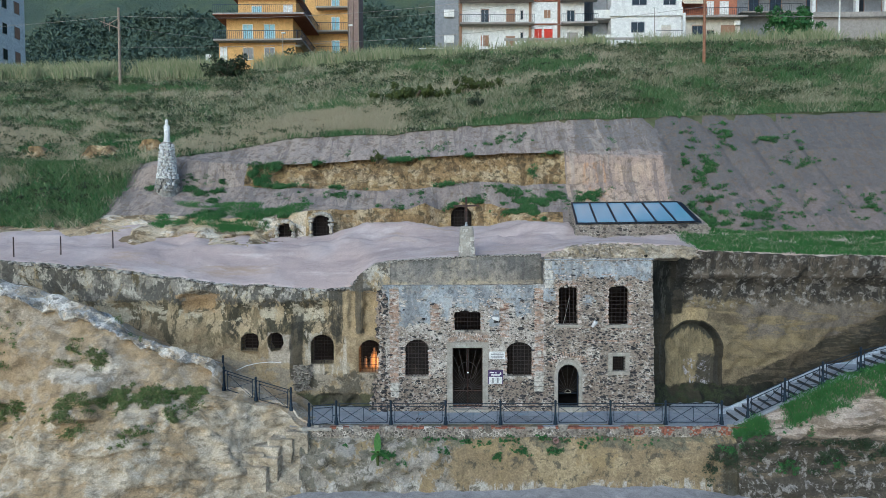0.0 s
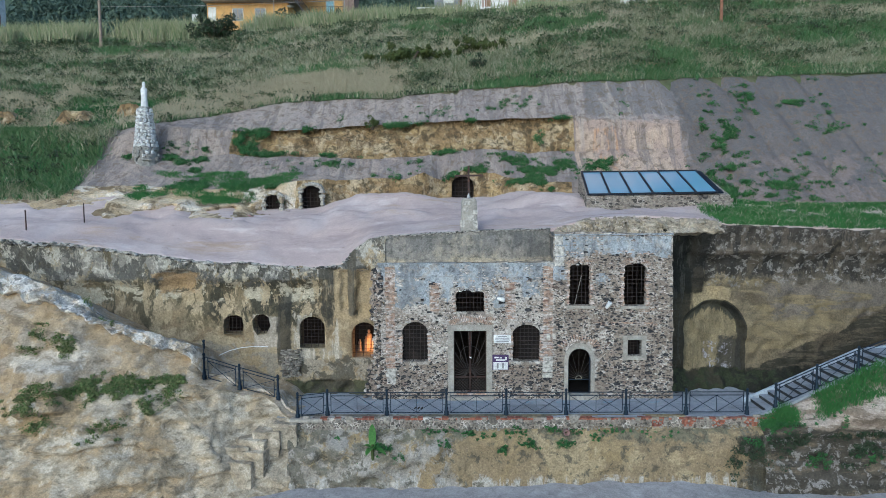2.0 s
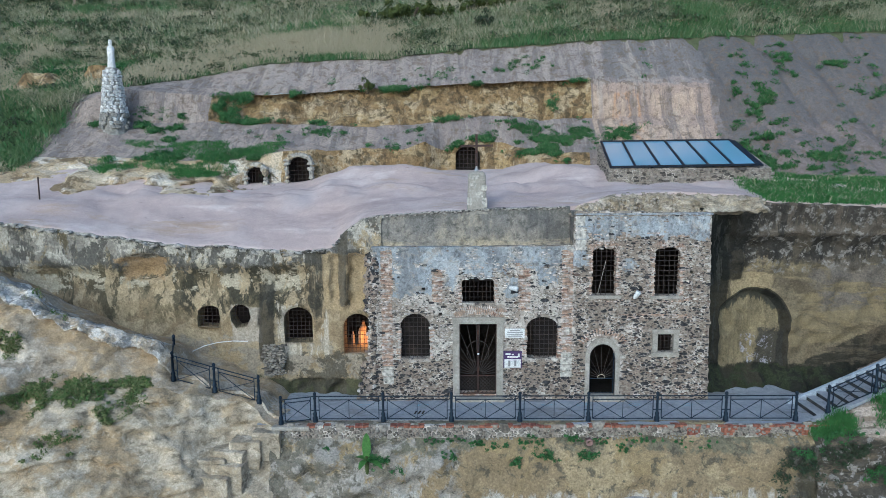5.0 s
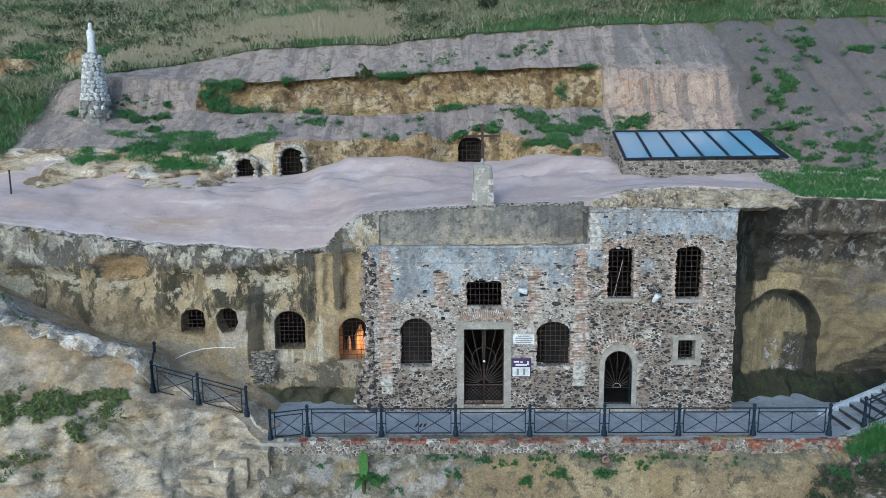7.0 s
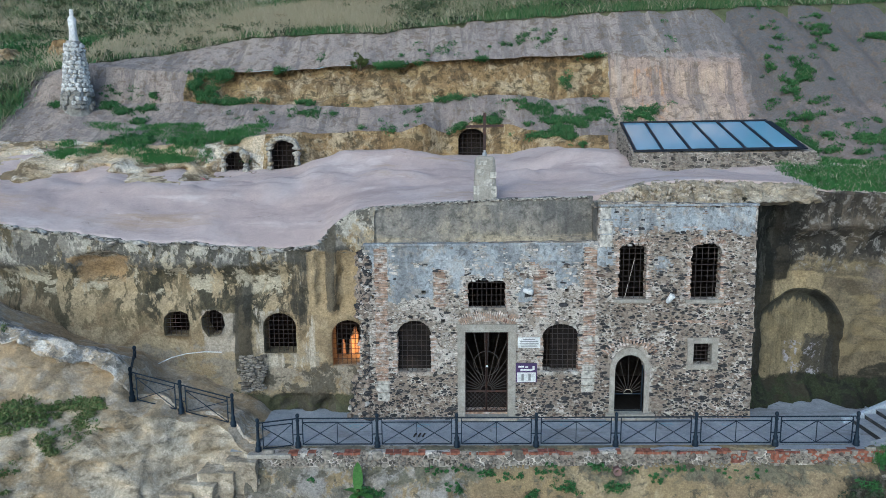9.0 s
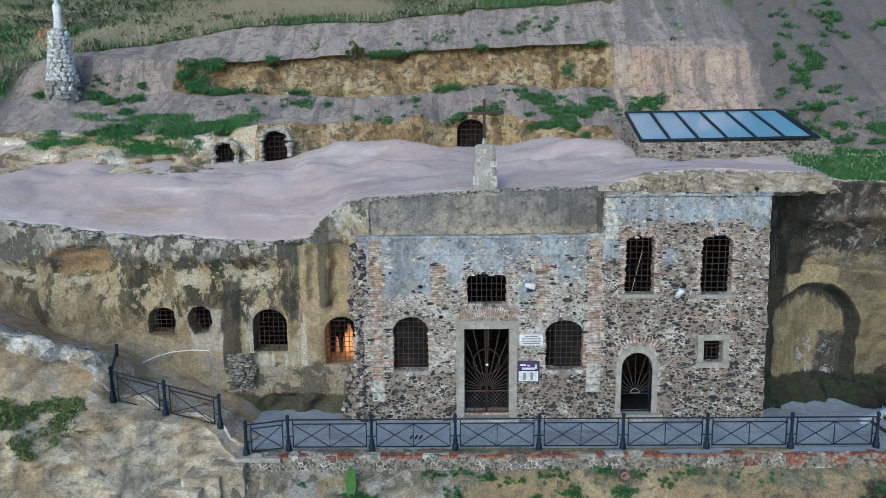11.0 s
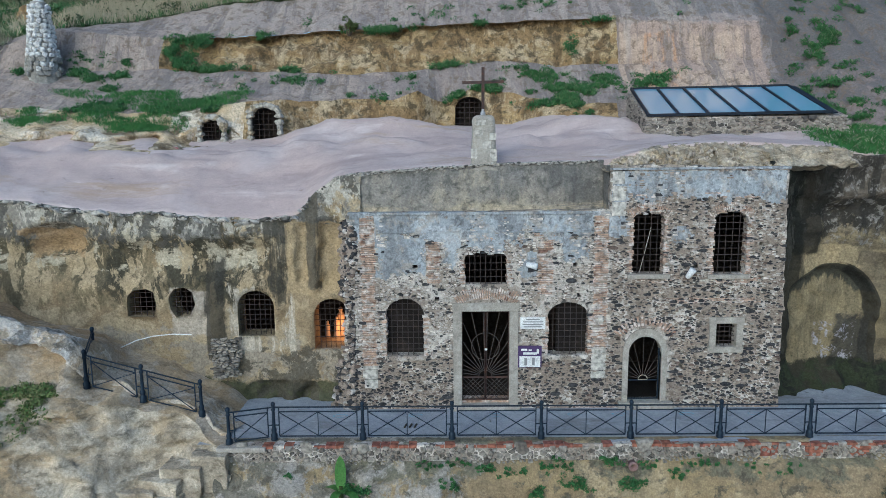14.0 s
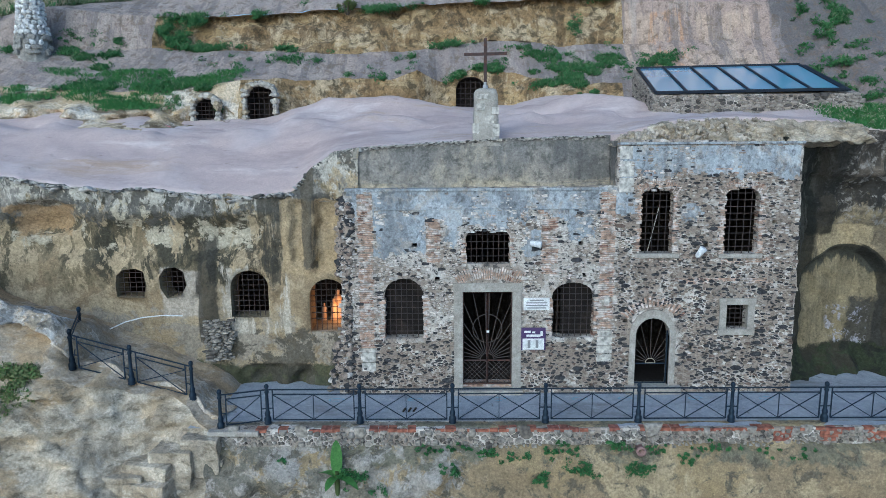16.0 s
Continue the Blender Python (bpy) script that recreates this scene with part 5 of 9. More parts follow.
def clip(poly, nx_, nz_, c):
    """Keeps the part of a convex polygon where nx*x + nz*z <= c."""
    out = []
    for p, q in zip(poly, poly[1:] + poly[:1]):
        dp, dq = nx_ * p[0] + nz_ * p[1] - c, nx_ * q[0] + nz_ * q[1] - c
        if dp <= 0:
            out.append(p)
        if (dp < 0) != (dq < 0) and dp != dq:
            f = dp / (dp - dq)
            out.append((p[0] + f * (q[0] - p[0]), p[1] + f * (q[1] - p[1])))
    return out


def rubble_cells(x0, x1, z0, z1, free, size, flat=1.55, seed=3, tries=900):
    """Close-fitting random cells over a wall: (centre, outline) for each; size(x, z, u) gives a cell's width."""
    rnd = random.Random(seed)
    pts, bins, B = [], {}, 0.3
    for k in range(int((x1 - x0) * (z1 - z0) * tries)):
        x, z = rnd.uniform(x0, x1), rnd.uniform(z0, z1)
        if not free(x, z):
            continue
        r = size(x, z, rnd.random())
        if r > 0.17 and not all(free(x + a * r, z + b * r * 0.4) for a in (-0.45, 0.45) for b in (-1, 1)):
            r = 0.08
        i, j = int(x / B), int(z * flat / B)
        if all(math.hypot(x - q[0], (z - q[1]) * flat) > 0.5 * (r + q[2]) for a in (-1, 0, 1) for c in (-1, 0, 1) for q in bins.get((i + a, j + c), ())):
            q = (x, z, r)
            bins.setdefault((i, j), []).append(q)
            pts.append(q)
    cells = []
    for x, z, r in pts:
        w = r * 1.0
        poly = [(-w, -w), (w, -w), (w, w), (-w, w)]
        i, j = int(x / B), int(z * flat / B)
        for a in (-1, 0, 1):
            for c in (-1, 0, 1):
                for q in bins.get((i + a, j + c), ()):
                    dx, dz = q[0] - x, (q[1] - z) * flat
                    d2 = dx * dx + dz * dz
                    if 1e-9 < d2 < (2.9 * max(r, q[2])) ** 2:
                        poly = clip(poly, dx, dz, (d2 + r * r * 0.25 - q[2] * q[2] * 0.25) / 2)
                        if len(poly) < 3:
                            break
        if len(poly) >= 3:
            cells.append((x, z, r, [(px_, pz_ / flat) for px_, pz_ in poly]))
    return cells


def cell_solid(poly, gap, depth, rnd):
    """A stone that fills a cell but for its joint: rounded front, in local metres (y forward is minus)."""
    r = max(math.hypot(*p) for p in poly)
    k = max(0.6, 1 - gap / max(0.03, 0.7 * r))
    mids = []
    for p, q in zip(poly, poly[1:] + poly[:1]):
        f = rnd.uniform(0.90, 1.02)
        mids.append((p[0] * f, p[1] * f))
        mids.append(((p[0] + q[0]) / 2 * rnd.uniform(0.95, 1.02), (p[1] + q[1]) / 2 * rnd.uniform(0.95, 1.02)))
    base = [(x * k, z * k) for x, z in mids]
    n = len(base)
    vs = [(x, 0.02, z) for x, z in base] + [(x * 0.96, -depth * rnd.uniform(0.45, 0.7), z * 0.96) for x, z in base] + [(x * 0.68, -depth * rnd.uniform(0.85, 1.1), z * 0.68) for x, z in base]
    fs = [(a + j * n, (a + 1) % n + j * n, (a + 1) % n + (j + 1) * n, a + (j + 1) * n) for j in (0, 1) for a in range(n)] + [tuple(range(2 * n, 3 * n))]
    return vs, fs


def wall_free(x, z):
    i, j = int((x - GX0) / CELL), int((z - GZ0) / CELL)
    return 0 <= i < grid.shape[0] and 0 <= j < grid.shape[1] and not grid[i, j]


def wall_size(x, z, u):
    coarse = 0.17 if (z < 1.45 or (x > 4.4 and z < 3.3)) else (0.05 if x > 4.4 else 0.015)
    return 0.055 + 0.12 * u * u if u > coarse else 0.17 + 0.22 * random.random() ** 1.6


def chip_solid(poly, gap, depth, rnd):
    """A small flat-fronted chip in its cell."""
    r = max(math.hypot(*p) for p in poly)
    k = max(0.7, 1 - gap / max(0.03, 0.7 * r))
    base = [(x * k * rnd.uniform(0.93, 1.03), z * k * rnd.uniform(0.93, 1.03)) for x, z in poly]
    n = len(base)
    tilt = rnd.uniform(-0.12, 0.12)
    vs = [(x, 0.02, z) for x, z in base] + [(x * 0.84, -depth - tilt * x, z * 0.84) for x, z in base]
    return vs, [(a, (a + 1) % n, (a + 1) % n + n, a + n) for a in range(n)] + [tuple(range(n, 2 * n))]


infill, chips, chips_low, singles, joint_rnd = Heap(), Heap(), Heap(), 0, random.Random(5)
for x, z, r, poly in rubble_cells(-3.6, 9.5, -0.1, 7.0, wall_free, wall_size, 2.3, 3, 1100):
    big = r > 0.165
    if joint_rnd.random() < (0.03 if big else 0.12 if x > 4.4 or z < 1.5 else 0.24):
        continue
    coarse_zone = z < 1.5 or (x > 4.4 and z < 3.4)
    if big:
        shape = cell_solid(poly, joint_rnd.uniform(0.006, 0.016), joint_rnd.uniform(0.02, 0.05), joint_rnd)
    else:
        shape = chip_solid(poly, joint_rnd.uniform(0.005, 0.016), joint_rnd.uniform(0.006, 0.05), joint_rnd)
    dark = joint_rnd.random() < (0.85 if big else (0.40 if coarse_zone else (0.26 if x > 4.4 else 0.09)))
    if big and singles < 300 and (x > 4.2 or z < 2.2):
        me = bpy.data.meshes.new("stone")
        me.from_pydata(shape[0], [], shape[1])
        me.materials.append(M_BASALT)
        ob = new("stone", me)
        ob.location = (x, 0.0, z)
        ob.parent = wall
        singles += 1
    else:
        (infill if dark else chips_low if coarse_zone or (x > 4.4 and joint_rnd.random() < 0.8) else chips).add(shape, Matrix.Translation((x, 0.0, z)))
M_BASALT_MANY = random_mat("basalt_infill", BASALT, "island", smear=LIME_THIN)
infill.done("stone_infill", M_BASALT_MANY, wall, "dark basalt rubble", kind="stuff")
chips.done("stone_chips", M_CHIPS, wall, "small pale stone and brick chips", kind="stuff")
chips_low.done("stone_chips", M_CHIPS_LOW, wall, "small brown and grey stone chips", kind="stuff")

# brick strips and pale quoin blocks
bricks = Heap()
for x0, x1, z0, z1 in PILASTERS:
    z = z0
    while z < z1:
        h = random.uniform(0.032, 0.048)
        cutx = random.uniform(x0 + 0.12, x1 - 0.12)
        for a, b in ((x0 + random.uniform(-0.03, 0.03), cutx), (cutx + 0.012, x1 + random.uniform(-0.03, 0.03))):
            if random.random() < 0.93:
                bricks.box(a, b, -random.uniform(0.02, 0.045), 0.05, z, z + h)
        z += h + 0.014
# fan over the main door, arch over the small door, courses round the windows
for k in range(27):
    a = radians(124 - 68 * k / 26)
    turn = Matrix.Translation((0.76, 0, 1.9)) @ Matrix.Rotation(math.pi / 2 - a, 4, "Y")
    bricks.box(-0.022, 0.022, -random.uniform(0.02, 0.05), 0.05, 1.34 + 0.12 * abs(k - 13) / 13, 1.66 + random.uniform(-0.04, 0.05) + 0.16 * abs(k - 13) / 13, turn)
for k in range(17):
    a = radians(142 - 104 * k / 16)
    turn = Matrix.Translation((5.46, 0, 1.55)) @ Matrix.Rotation(math.pi / 2 - a, 4, "Y")
    bricks.box(-0.03, 0.03, -random.uniform(0.02, 0.05), 0.05, 0.88, 1.14 + random.uniform(-0.05, 0.08), turn)
for x0, x1, z0, z1, top in ((-2.24, -1.12, 1.54, 2.8, 0), (2.55, 3.76, 1.54, 2.73, 0), (4.98, 5.90, 3.98, 5.55, 1), (7.32, 8.30, 3.96, 5.53, 1), (0.09, 1.34, 3.73, 4.42, 0)):
    z = z0
    while z < z1:
        for a, s in ((x0, -1), (x1, 1)):
            ln = random.uniform(0.08, 0.2)
            if random.random() < 0.85:
                bricks.box(min(a, a + s * ln) - (0 if s < 0 else random.uniform(-0.01, 0.03)), max(a, a + s * ln) + (random.uniform(-0.01, 0.05) if s < 0 else 0), -random.uniform(0.01, 0.04), 0.3, z, z + 0.045)
        z += 0.06
    if top:
        for k in range(22):
            f = k / 21
            turn = Matrix.Translation((x0 - 0.05 + f * (x1 - x0 + 0.1), 0, z1 + 0.03 + 0.27 * math.sin(math.pi * min(1.0, max(0.0, 0.04 + 0.92 * f))) ** 0.8)) @ Matrix.Rotation((f - 0.5) * 1.1, 4, "Y")
            bricks.box(-0.02, 0.02, -random.uniform(0.01, 0.04), 0.3, random.uniform(-0.03, 0.03), 0.24, turn)
for x0, x1, z in ((4.7, 6.2, 3.72), (7.1, 8.6, 3.70), (-0.2, 1.6, 5.0), (6.0, 8.6, 3.1), (1.4, 3.6, 5.12), (4.7, 6.3, 6.16), (7.0, 8.6, 6.2)):
    for c in range(3):
        x = x0 + random.uniform(0, 0.2)
        while x < x1:
            ln = random.uniform(0.15, 0.3)
            if random.random() < 0.8:
                bricks.box(x, x + ln, -random.uniform(0.01, 0.03), 0.05, z + c * 0.055, z + c * 0.055 + 0.042)
            x += ln + 0.015
bricks.done("brickwork", M_BRICK, wall, "thin reddish and buff bricks", kind="stuff")
QUOIN = bpy.data.meshes.new("block")
bm = box(bmesh.new(), -0.5, 0.5, -0.5, 0.5, -0.5, 0.5, 0.06)
bm.to_mesh(QUOIN)
bm.free()
QUOIN.materials.append(M_BLOCK)
for x, z, w, h in ((-2.74, 0.98, 0.44, 0.28), (-2.74, 1.18, 0.44, 0.1), (-2.72, 0.68, 0.4, 0.26), (4.08, 0.92, 0.44, 0.22), (4.08, 1.17, 0.44, 0.22), (4.08, 1.43, 0.44, 0.26), (4.08, 1.66, 0.42, 0.16), (4.55, 6.35, 0.38, 0.42), (4.55, 5.9, 0.4, 0.4), (4.52, 6.8, 0.34, 0.36)):
    ob = new("block", QUOIN)
    ob.matrix_world = Matrix.LocRotScale((x, 0.02, z), None, (w, 0.12, h))
    ob.parent = wall
# rough buttress at the junction with the cliff
butt, butt_pale = Heap(), Heap()
for _ in range(420):
    z = random.uniform(-0.15, 5.6)
    left = float(np.interp(z, [-0.2, 1.2, 1.6, 3.0, 3.4, 5.6], [-4.0, -3.7, -3.36, -3.34, -3.55, -3.5]))
    x = random.uniform(left, -3.42 + 0.06 * z if z > 3.2 else -3.2)
    w = random.uniform(0.1, 0.34) if not 1.3 < z < 3.3 else random.uniform(0.08, 0.18)
    (butt if random.random() < 0.45 else butt_pale).add(STONE_SHAPES[random.randrange(24)], Matrix.LocRotScale((x, 0.10 + 0.35 * max(0, -3.45 - x + 0.06 * z) - (0.08 if x > -3.4 else 0.0), z), Euler((0, random.uniform(-0.3, 0.3), random.uniform(-0.5, 0.2))), (w, 0.2, w * 0.7)))
butt.done("stone_infill", M_BASALT_MANY, wall, "rough dark stones at the junction with the cliff", kind="stuff")
butt_pale.done("stone_infill", M_CHIPS_LOW, wall, "rough brown and pale stones at the junction with the cliff", kind="stuff")

# stone frames
M_IRON, n_, l_, b_ = material("dark_iron", 0.55, 0.6)
b_.inputs["Base Color"].default_value = (0.028, 0.042, 0.062, 1)
M_RUST = ground_mat("rusty_iron", (0.06, 0.04, 0.035), [((0.11, 0.05, 0.03), 6, 0.5, 0.65, ONE)], rough=0.7, dist=0.004)
M_GATE = ground_mat("gate_iron", (0.07, 0.06, 0.054), [((0.11, 0.075, 0.055), 8, 0.5, 0.65, ONE)], rough=0.6, dist=0.003)
M_GRILLE = ground_mat("window_iron", (0.05, 0.04, 0.037), [((0.09, 0.06, 0.045), 8, 0.5, 0.65, ONE)], rough=0.7, dist=0.003)


def structure(name, label, category):
    return tagged(new(name), label, category, kind="structure")


def jambs(parent, x0, x1, z0, z1, t, lintel=True):
    part("jamb", box(bmesh.new(), x0 - t, x0 + 0.005, -0.06, 0.2, z0, z1, 0.012), M_STONE, parent)
    part("jamb", box(bmesh.new(), x1 - 0.005, x1 + t, -0.06, 0.2, z0, z1, 0.012), M_STONE, parent)
    if lintel:
        part("lintel", box(bmesh.new(), x0 - t - 0.03, x1 + t + 0.03, -0.07, 0.2, z1 - 0.002, z1 + t, 0.015), M_STONE, parent)


d1 = structure("door_1", "tall stone-framed church door with a sunburst iron gate", "door")
jambs(d1, 0, 1.43, -0.02, 2.9, 0.25)
part("threshold", box(bmesh.new(), -0.3, 1.73, -0.22, 0.35, -0.14, 0.0, 0.015), M_STONE, d1)
part("step_brick", box(bmesh.new(), 0.0, 1.43, 0.14, 0.5, -0.02, 0.1, 0.01), M_BRICK, d1)
for s, name in ((-1, "gate_leaf"), (1, "gate_leaf")):
    leaf = new(name)
    leaf.parent = d1
    c = 0.715
    e = c + s * 0.70
    a, b = min(c + s * 0.01, e), max(c + s * 0.01, e)
    bm = bmesh.new()
    for p, q in (((a, 0.12, 0.1), (a, 0.12, 2.88)), ((b, 0.12, 0.1), (b, 0.12, 2.88)), ((a, 0.12, 0.11), (b, 0.12, 0.11)), ((a, 0.12, 2.87), (b, 0.12, 2.87)), ((a, 0.12, 0.82), (b, 0.12, 0.82))):
        bar(bm, p, q, 0.045, 0.045)
    part("frame", bm, M_RUST, leaf)
    for k in range(9):
        an = radians(8 + 10 * k)
        dx, dz = s * math.cos(an), math.sin(an)
        r1 = min(0.68 / max(1e-3, abs(dx)), 2.02 / dz)
        part("ray", rod(bmesh.new(), (c + dx * 0.2, 0.12, 0.85 + dz * 0.2), (c + dx * r1, 0.12, 0.85 + dz * r1), 0.011, 6), M_GATE, leaf)
    for r, zc, z0 in ((0.2, 0.83, 0), (0.42, 1.78, 1)):
        bm = bmesh.new()
        n = 14
        for k in range(n):
            t0, t1 = ((-90 + 180 * k / n, -90 + 180 * (k + 1) / n) if z0 else (90 * k / n, 90 * (k + 1) / n))
            rod(bm, (c + s * r * math.cos(radians(t0)), 0.115, zc + r * math.sin(radians(t0))), (c + s * r * math.cos(radians(t1)), 0.115, zc + r * math.sin(radians(t1))), 0.012, 6)
        part("hoop", bm, M_GATE, leaf)
    for k in range(5):
        for up in (1, -1):
            x0, x1 = a + 0.05 + 0.14 * k - 0.35, a + 0.05 + 0.14 * k + 0.35
            z0, z1 = (0.12, 0.82) if up > 0 else (0.82, 0.12)
            f0, f1 = max(0, (a - x0) / (x1 - x0)), min(1, (b - x0) / (x1 - x0))
            if f1 > f0:
                part("lattice_bar", rod(bmesh.new(), (x0 + f0 * 0.7, 0.12, z0 + f0 * (z1 - z0)), (x0 + f1 * 0.7, 0.12, z0 + f1 * (z1 - z0)), 0.009, 6), M_GATE, leaf)
M_WHITEPAINT = ground_mat("white_paint", (0.75, 0.75, 0.73), [((0.6, 0.59, 0.56), 8, 0.55, 0.7, ONE)], rough=0.6, dist=0.003)
part("lock", box(bmesh.new(), 0.69, 0.77, 0.08, 0.1, 1.66, 1.72, 0.005), M_WHITEPAINT, d1)

d2 = structure("door_2", "small arched stone doorway with a sunburst iron gate", "door")
bm = bmesh.new()
outer = arch(4.80, 6.12, -0.02, 1.60, 2.35, 12)[1:]
inner_ = arch(4.97, 5.95, -0.02, 1.60, 2.10, 12)[1:]
outer, inner_ = outer + [(4.80, -0.02)], inner_ + [(4.97, -0.02)]
for y in (-0.06, 0.2):
    for q in (outer, inner_):
        for p in q:
            bm.verts.new((p[0], y, p[1]))
bm.verts.ensure_lookup_table()
n = len(outer)
V = bm.verts
for k in range(n - 1):
    bm.faces.new((V[k], V[k + 1], V[n + k + 1], V[n + k]))
    bm.faces.new((V[n + k], V[n + k + 1], V[3 * n + k + 1], V[3 * n + k]))
    bm.faces.new((V[2 * n + k], V[2 * n + k + 1], V[k + 1], V[k]))
bmesh.ops.recalc_face_normals(bm, faces=bm.faces)
part("arch_frame", bm, M_STONE, d2)
part("threshold", box(bmesh.new(), 4.7, 6.3, -0.2, 0.3, -0.14, 0.09, 0.015), M_STONE, d2)
bm = bmesh.new()
for p, q in (((5.0, 0.12, 0.1), (5.0, 0.12, 1.7)), ((5.92, 0.12, 0.1), (5.92, 0.12, 1.7)), ((5.0, 0.12, 0.7), (5.92, 0.12, 0.7)), ((5.0, 0.12, 0.12), (5.92, 0.12, 0.12))):
    bar(bm, p, q, 0.035, 0.035)
gate = part("gate_leaf", bm, M_IRON, d2)
for k in range(11):
    an = radians(15 + 15 * k)
    dx, dz = math.cos(an), math.sin(an)
    r1 = min(0.44 / max(1e-3, abs(dx)), 1.33 / dz)
    part("ray", rod(bmesh.new(), (5.46 + dx * 0.14, 0.12, 0.72 + dz * 0.14), (5.46 + dx * r1, 0.12, 0.72 + dz * r1), 0.009, 6), M_GATE, gate)
bm = bmesh.new()
for k in range(10):
    t0, t1 = math.pi * k / 10, math.pi * (k + 1) / 10
    rod(bm, (5.46 + 0.14 * math.cos(t0), 0.1, 0.72 + 0.14 * math.sin(t0)), (5.46 + 0.14 * math.cos(t1), 0.1, 0.72 + 0.14 * math.sin(t1)), 0.012, 6)
rod(bm, (5.32, 0.1, 0.72), (5.6, 0.1, 0.72), 0.012, 6)
M_BRASS, n_, l_, b_ = material("pale_metal", 0.5, 0.4)
b_.inputs["Base Color"].default_value = (0.42, 0.38, 0.28, 1)
part("handle", bm, M_BRASS, gate)


def grille(name, poly, y, nv, nh, label, r=0.011):
    """A window's iron bars, cut to its outline."""
    w = structure(name, label, "window")
    xs_, zs_ = [p[0] for p in poly], [p[1] for p in poly]
    x0, x1, z0, z1 = min(xs_), max(xs_), min(zs_), max(zs_)
    for k in range(1, nv):
        x = x0 + (x1 - x0) * k / nv
        hits = [z for z in np.linspace(z0, z1, 60) if inside(poly, x, z)]
        if hits:
            part("bar", rod(bmesh.new(), (x, y, hits[0] - 0.03), (x, y, hits[-1] + 0.03), r, 6), M_GRILLE, w)
    for k in range(1, nh):
        z = z0 + (z1 - z0) * k / nh
        hits = [x for x in np.linspace(x0, x1, 60) if inside(poly, x, z)]
        if hits:
            part("bar", rod(bmesh.new(), (hits[0] - 0.03, y + 0.015, z), (hits[-1] + 0.03, y + 0.015, z), r, 6), M_GRILLE, w)
    return w


WIN = "arched window opening closed by an iron grille"
w = grille("window_1", OPEN["window_1"], 0.10, 7, 10, WIN)
part("sill", box(bmesh.new(), -2.3, -1.06, -0.05, 0.5, 1.40, 1.535, 0.02), M_MORTAR, w)
w = grille("window_2", OPEN["window_2"], 0.10, 7, 9, WIN)
part("sill", box(bmesh.new(), 2.5, 3.82, -0.05, 0.5, 1.40, 1.535, 0.02), M_MORTAR, w)
grille("window_3", OPEN["window_3"], 0.09, 8, 5, "wide low window over the door with an iron grille")
for nm in ("window_4", "window_5"):
    w = grille(nm, OPEN[nm], 0.09, 5, 10, "tall upper window with a brick surround and iron grille")
    x0 = OPEN[nm][0][0]
    part("sill", box(bmesh.new(), x0 - 0.13, x0 + 1.1, -0.09, 0.4, OPEN[nm][0][1] - 0.13, OPEN[nm][0][1] - 0.005, 0.015), M_STONE, w)
w = grille("window_6", OPEN["window_6"], 0.1, 4, 5, "small square window in a dressed stone frame")
jambs(w, 7.53, 8.14, 1.77, 2.48, 0.19)
part("sill", box(bmesh.new(), 7.31, 8.36, -0.07, 0.3, 1.59, 1.768, 0.015), M_STONE, w)
b = part("prop_stick", rod(bmesh.new(), (5.25, 0.14, 4.0), (5.55, 0.14, 5.35), 0.012, 6), M_STONE)
tagged(b, "pale stick leaning behind the window bars", "stick")

# brown boards taken near black: the shade behind the grilles is in their colour
M_BOARD = ground_mat("shade_dark_board", (0.016, 0.0135, 0.012), [((0.034, 0.027, 0.022), 1.6, 0.48, 0.62, ONE), ((0.02, 0.017, 0.015), 2.6, 0.55, 0.66, TALL)], dist=0.01)
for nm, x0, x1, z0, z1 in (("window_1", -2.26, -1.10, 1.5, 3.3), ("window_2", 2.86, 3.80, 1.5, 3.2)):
    part("shutter", box(bmesh.new(), x0, x1, 0.36, 0.40, z0, z1, 0.008), M_BOARD, bpy.data.objects[nm], "old brown inner board with the window's shade painted in")

# things fixed on the front
def floodlight(x, z, turn):
    f = thing("floodlight", "small white floodlight fixed on the stone front", "lamp", "floodlights on the front", (x, -0.02, z))
    part("bracket", rod(bmesh.new(), (0, 0.03, 0), (0, -0.14, 0), 0.015, 8), M_IRON, f)
    bm = lathe(bmesh.new(), [(0.05, -0.16), (0.075, -0.12), (0.09, 0.02), (0.10, 0.16), (0.085, 0.17)], (0, 0, 0), 16)
    bmesh.ops.transform(bm, matrix=Matrix.Translation((0, -0.2, 0)) @ Matrix.Rotation(radians(turn), 4, "Y") @ Matrix.Rotation(radians(20), 4, "X"), verts=bm.verts)
    part("housing", bm, M_WHITEPAINT, f, smooth=True)
    return f


floodlight(6.62, 4.02, 28)
floodlight(2.03, 4.30, 100)
pl = thing("stone_plaque", "white marble plaque with engraved lines beside the door", "plaque", at=(2.11, -0.03, 2.53))
part("slab", box(bmesh.new(), -0.37, 0.37, -0.02, 0.03, -0.18, 0.18, 0.008), M_WHITEPAINT, pl)
M_INK, n_, l_, b_ = material("grey_ink", 0.9)
b_.inputs["Base Color"].default_value = (0.25, 0.25, 0.25, 1)
for k in range(4):
    wdt = (0.2, 0.3, 0.31, 0.27)[k]
    part("inscription_line", box(bmesh.new(), -wdt, wdt, -0.024, -0.019, 0.10 - 0.075 * k, 0.13 - 0.075 * k), M_INK, pl)
po = thing("notice_board", "poster with a purple head and a white printed panel", "poster", at=(2.03, -0.05, 1.5))
M_PURPLE, n_, l_, b_ = material("purple_print", 0.5)
b_.inputs["Base Color"].default_value = (0.075, 0.045, 0.12, 1)
part("board", box(bmesh.new(), -0.35, 0.35, -0.012, 0.05, -0.33, 0.33, 0.006), M_PURPLE, po)
part("sheet", box(bmesh.new(), -0.31, 0.31, -0.018, -0.01, -0.31, 0.02), M_WHITEPAINT, po)
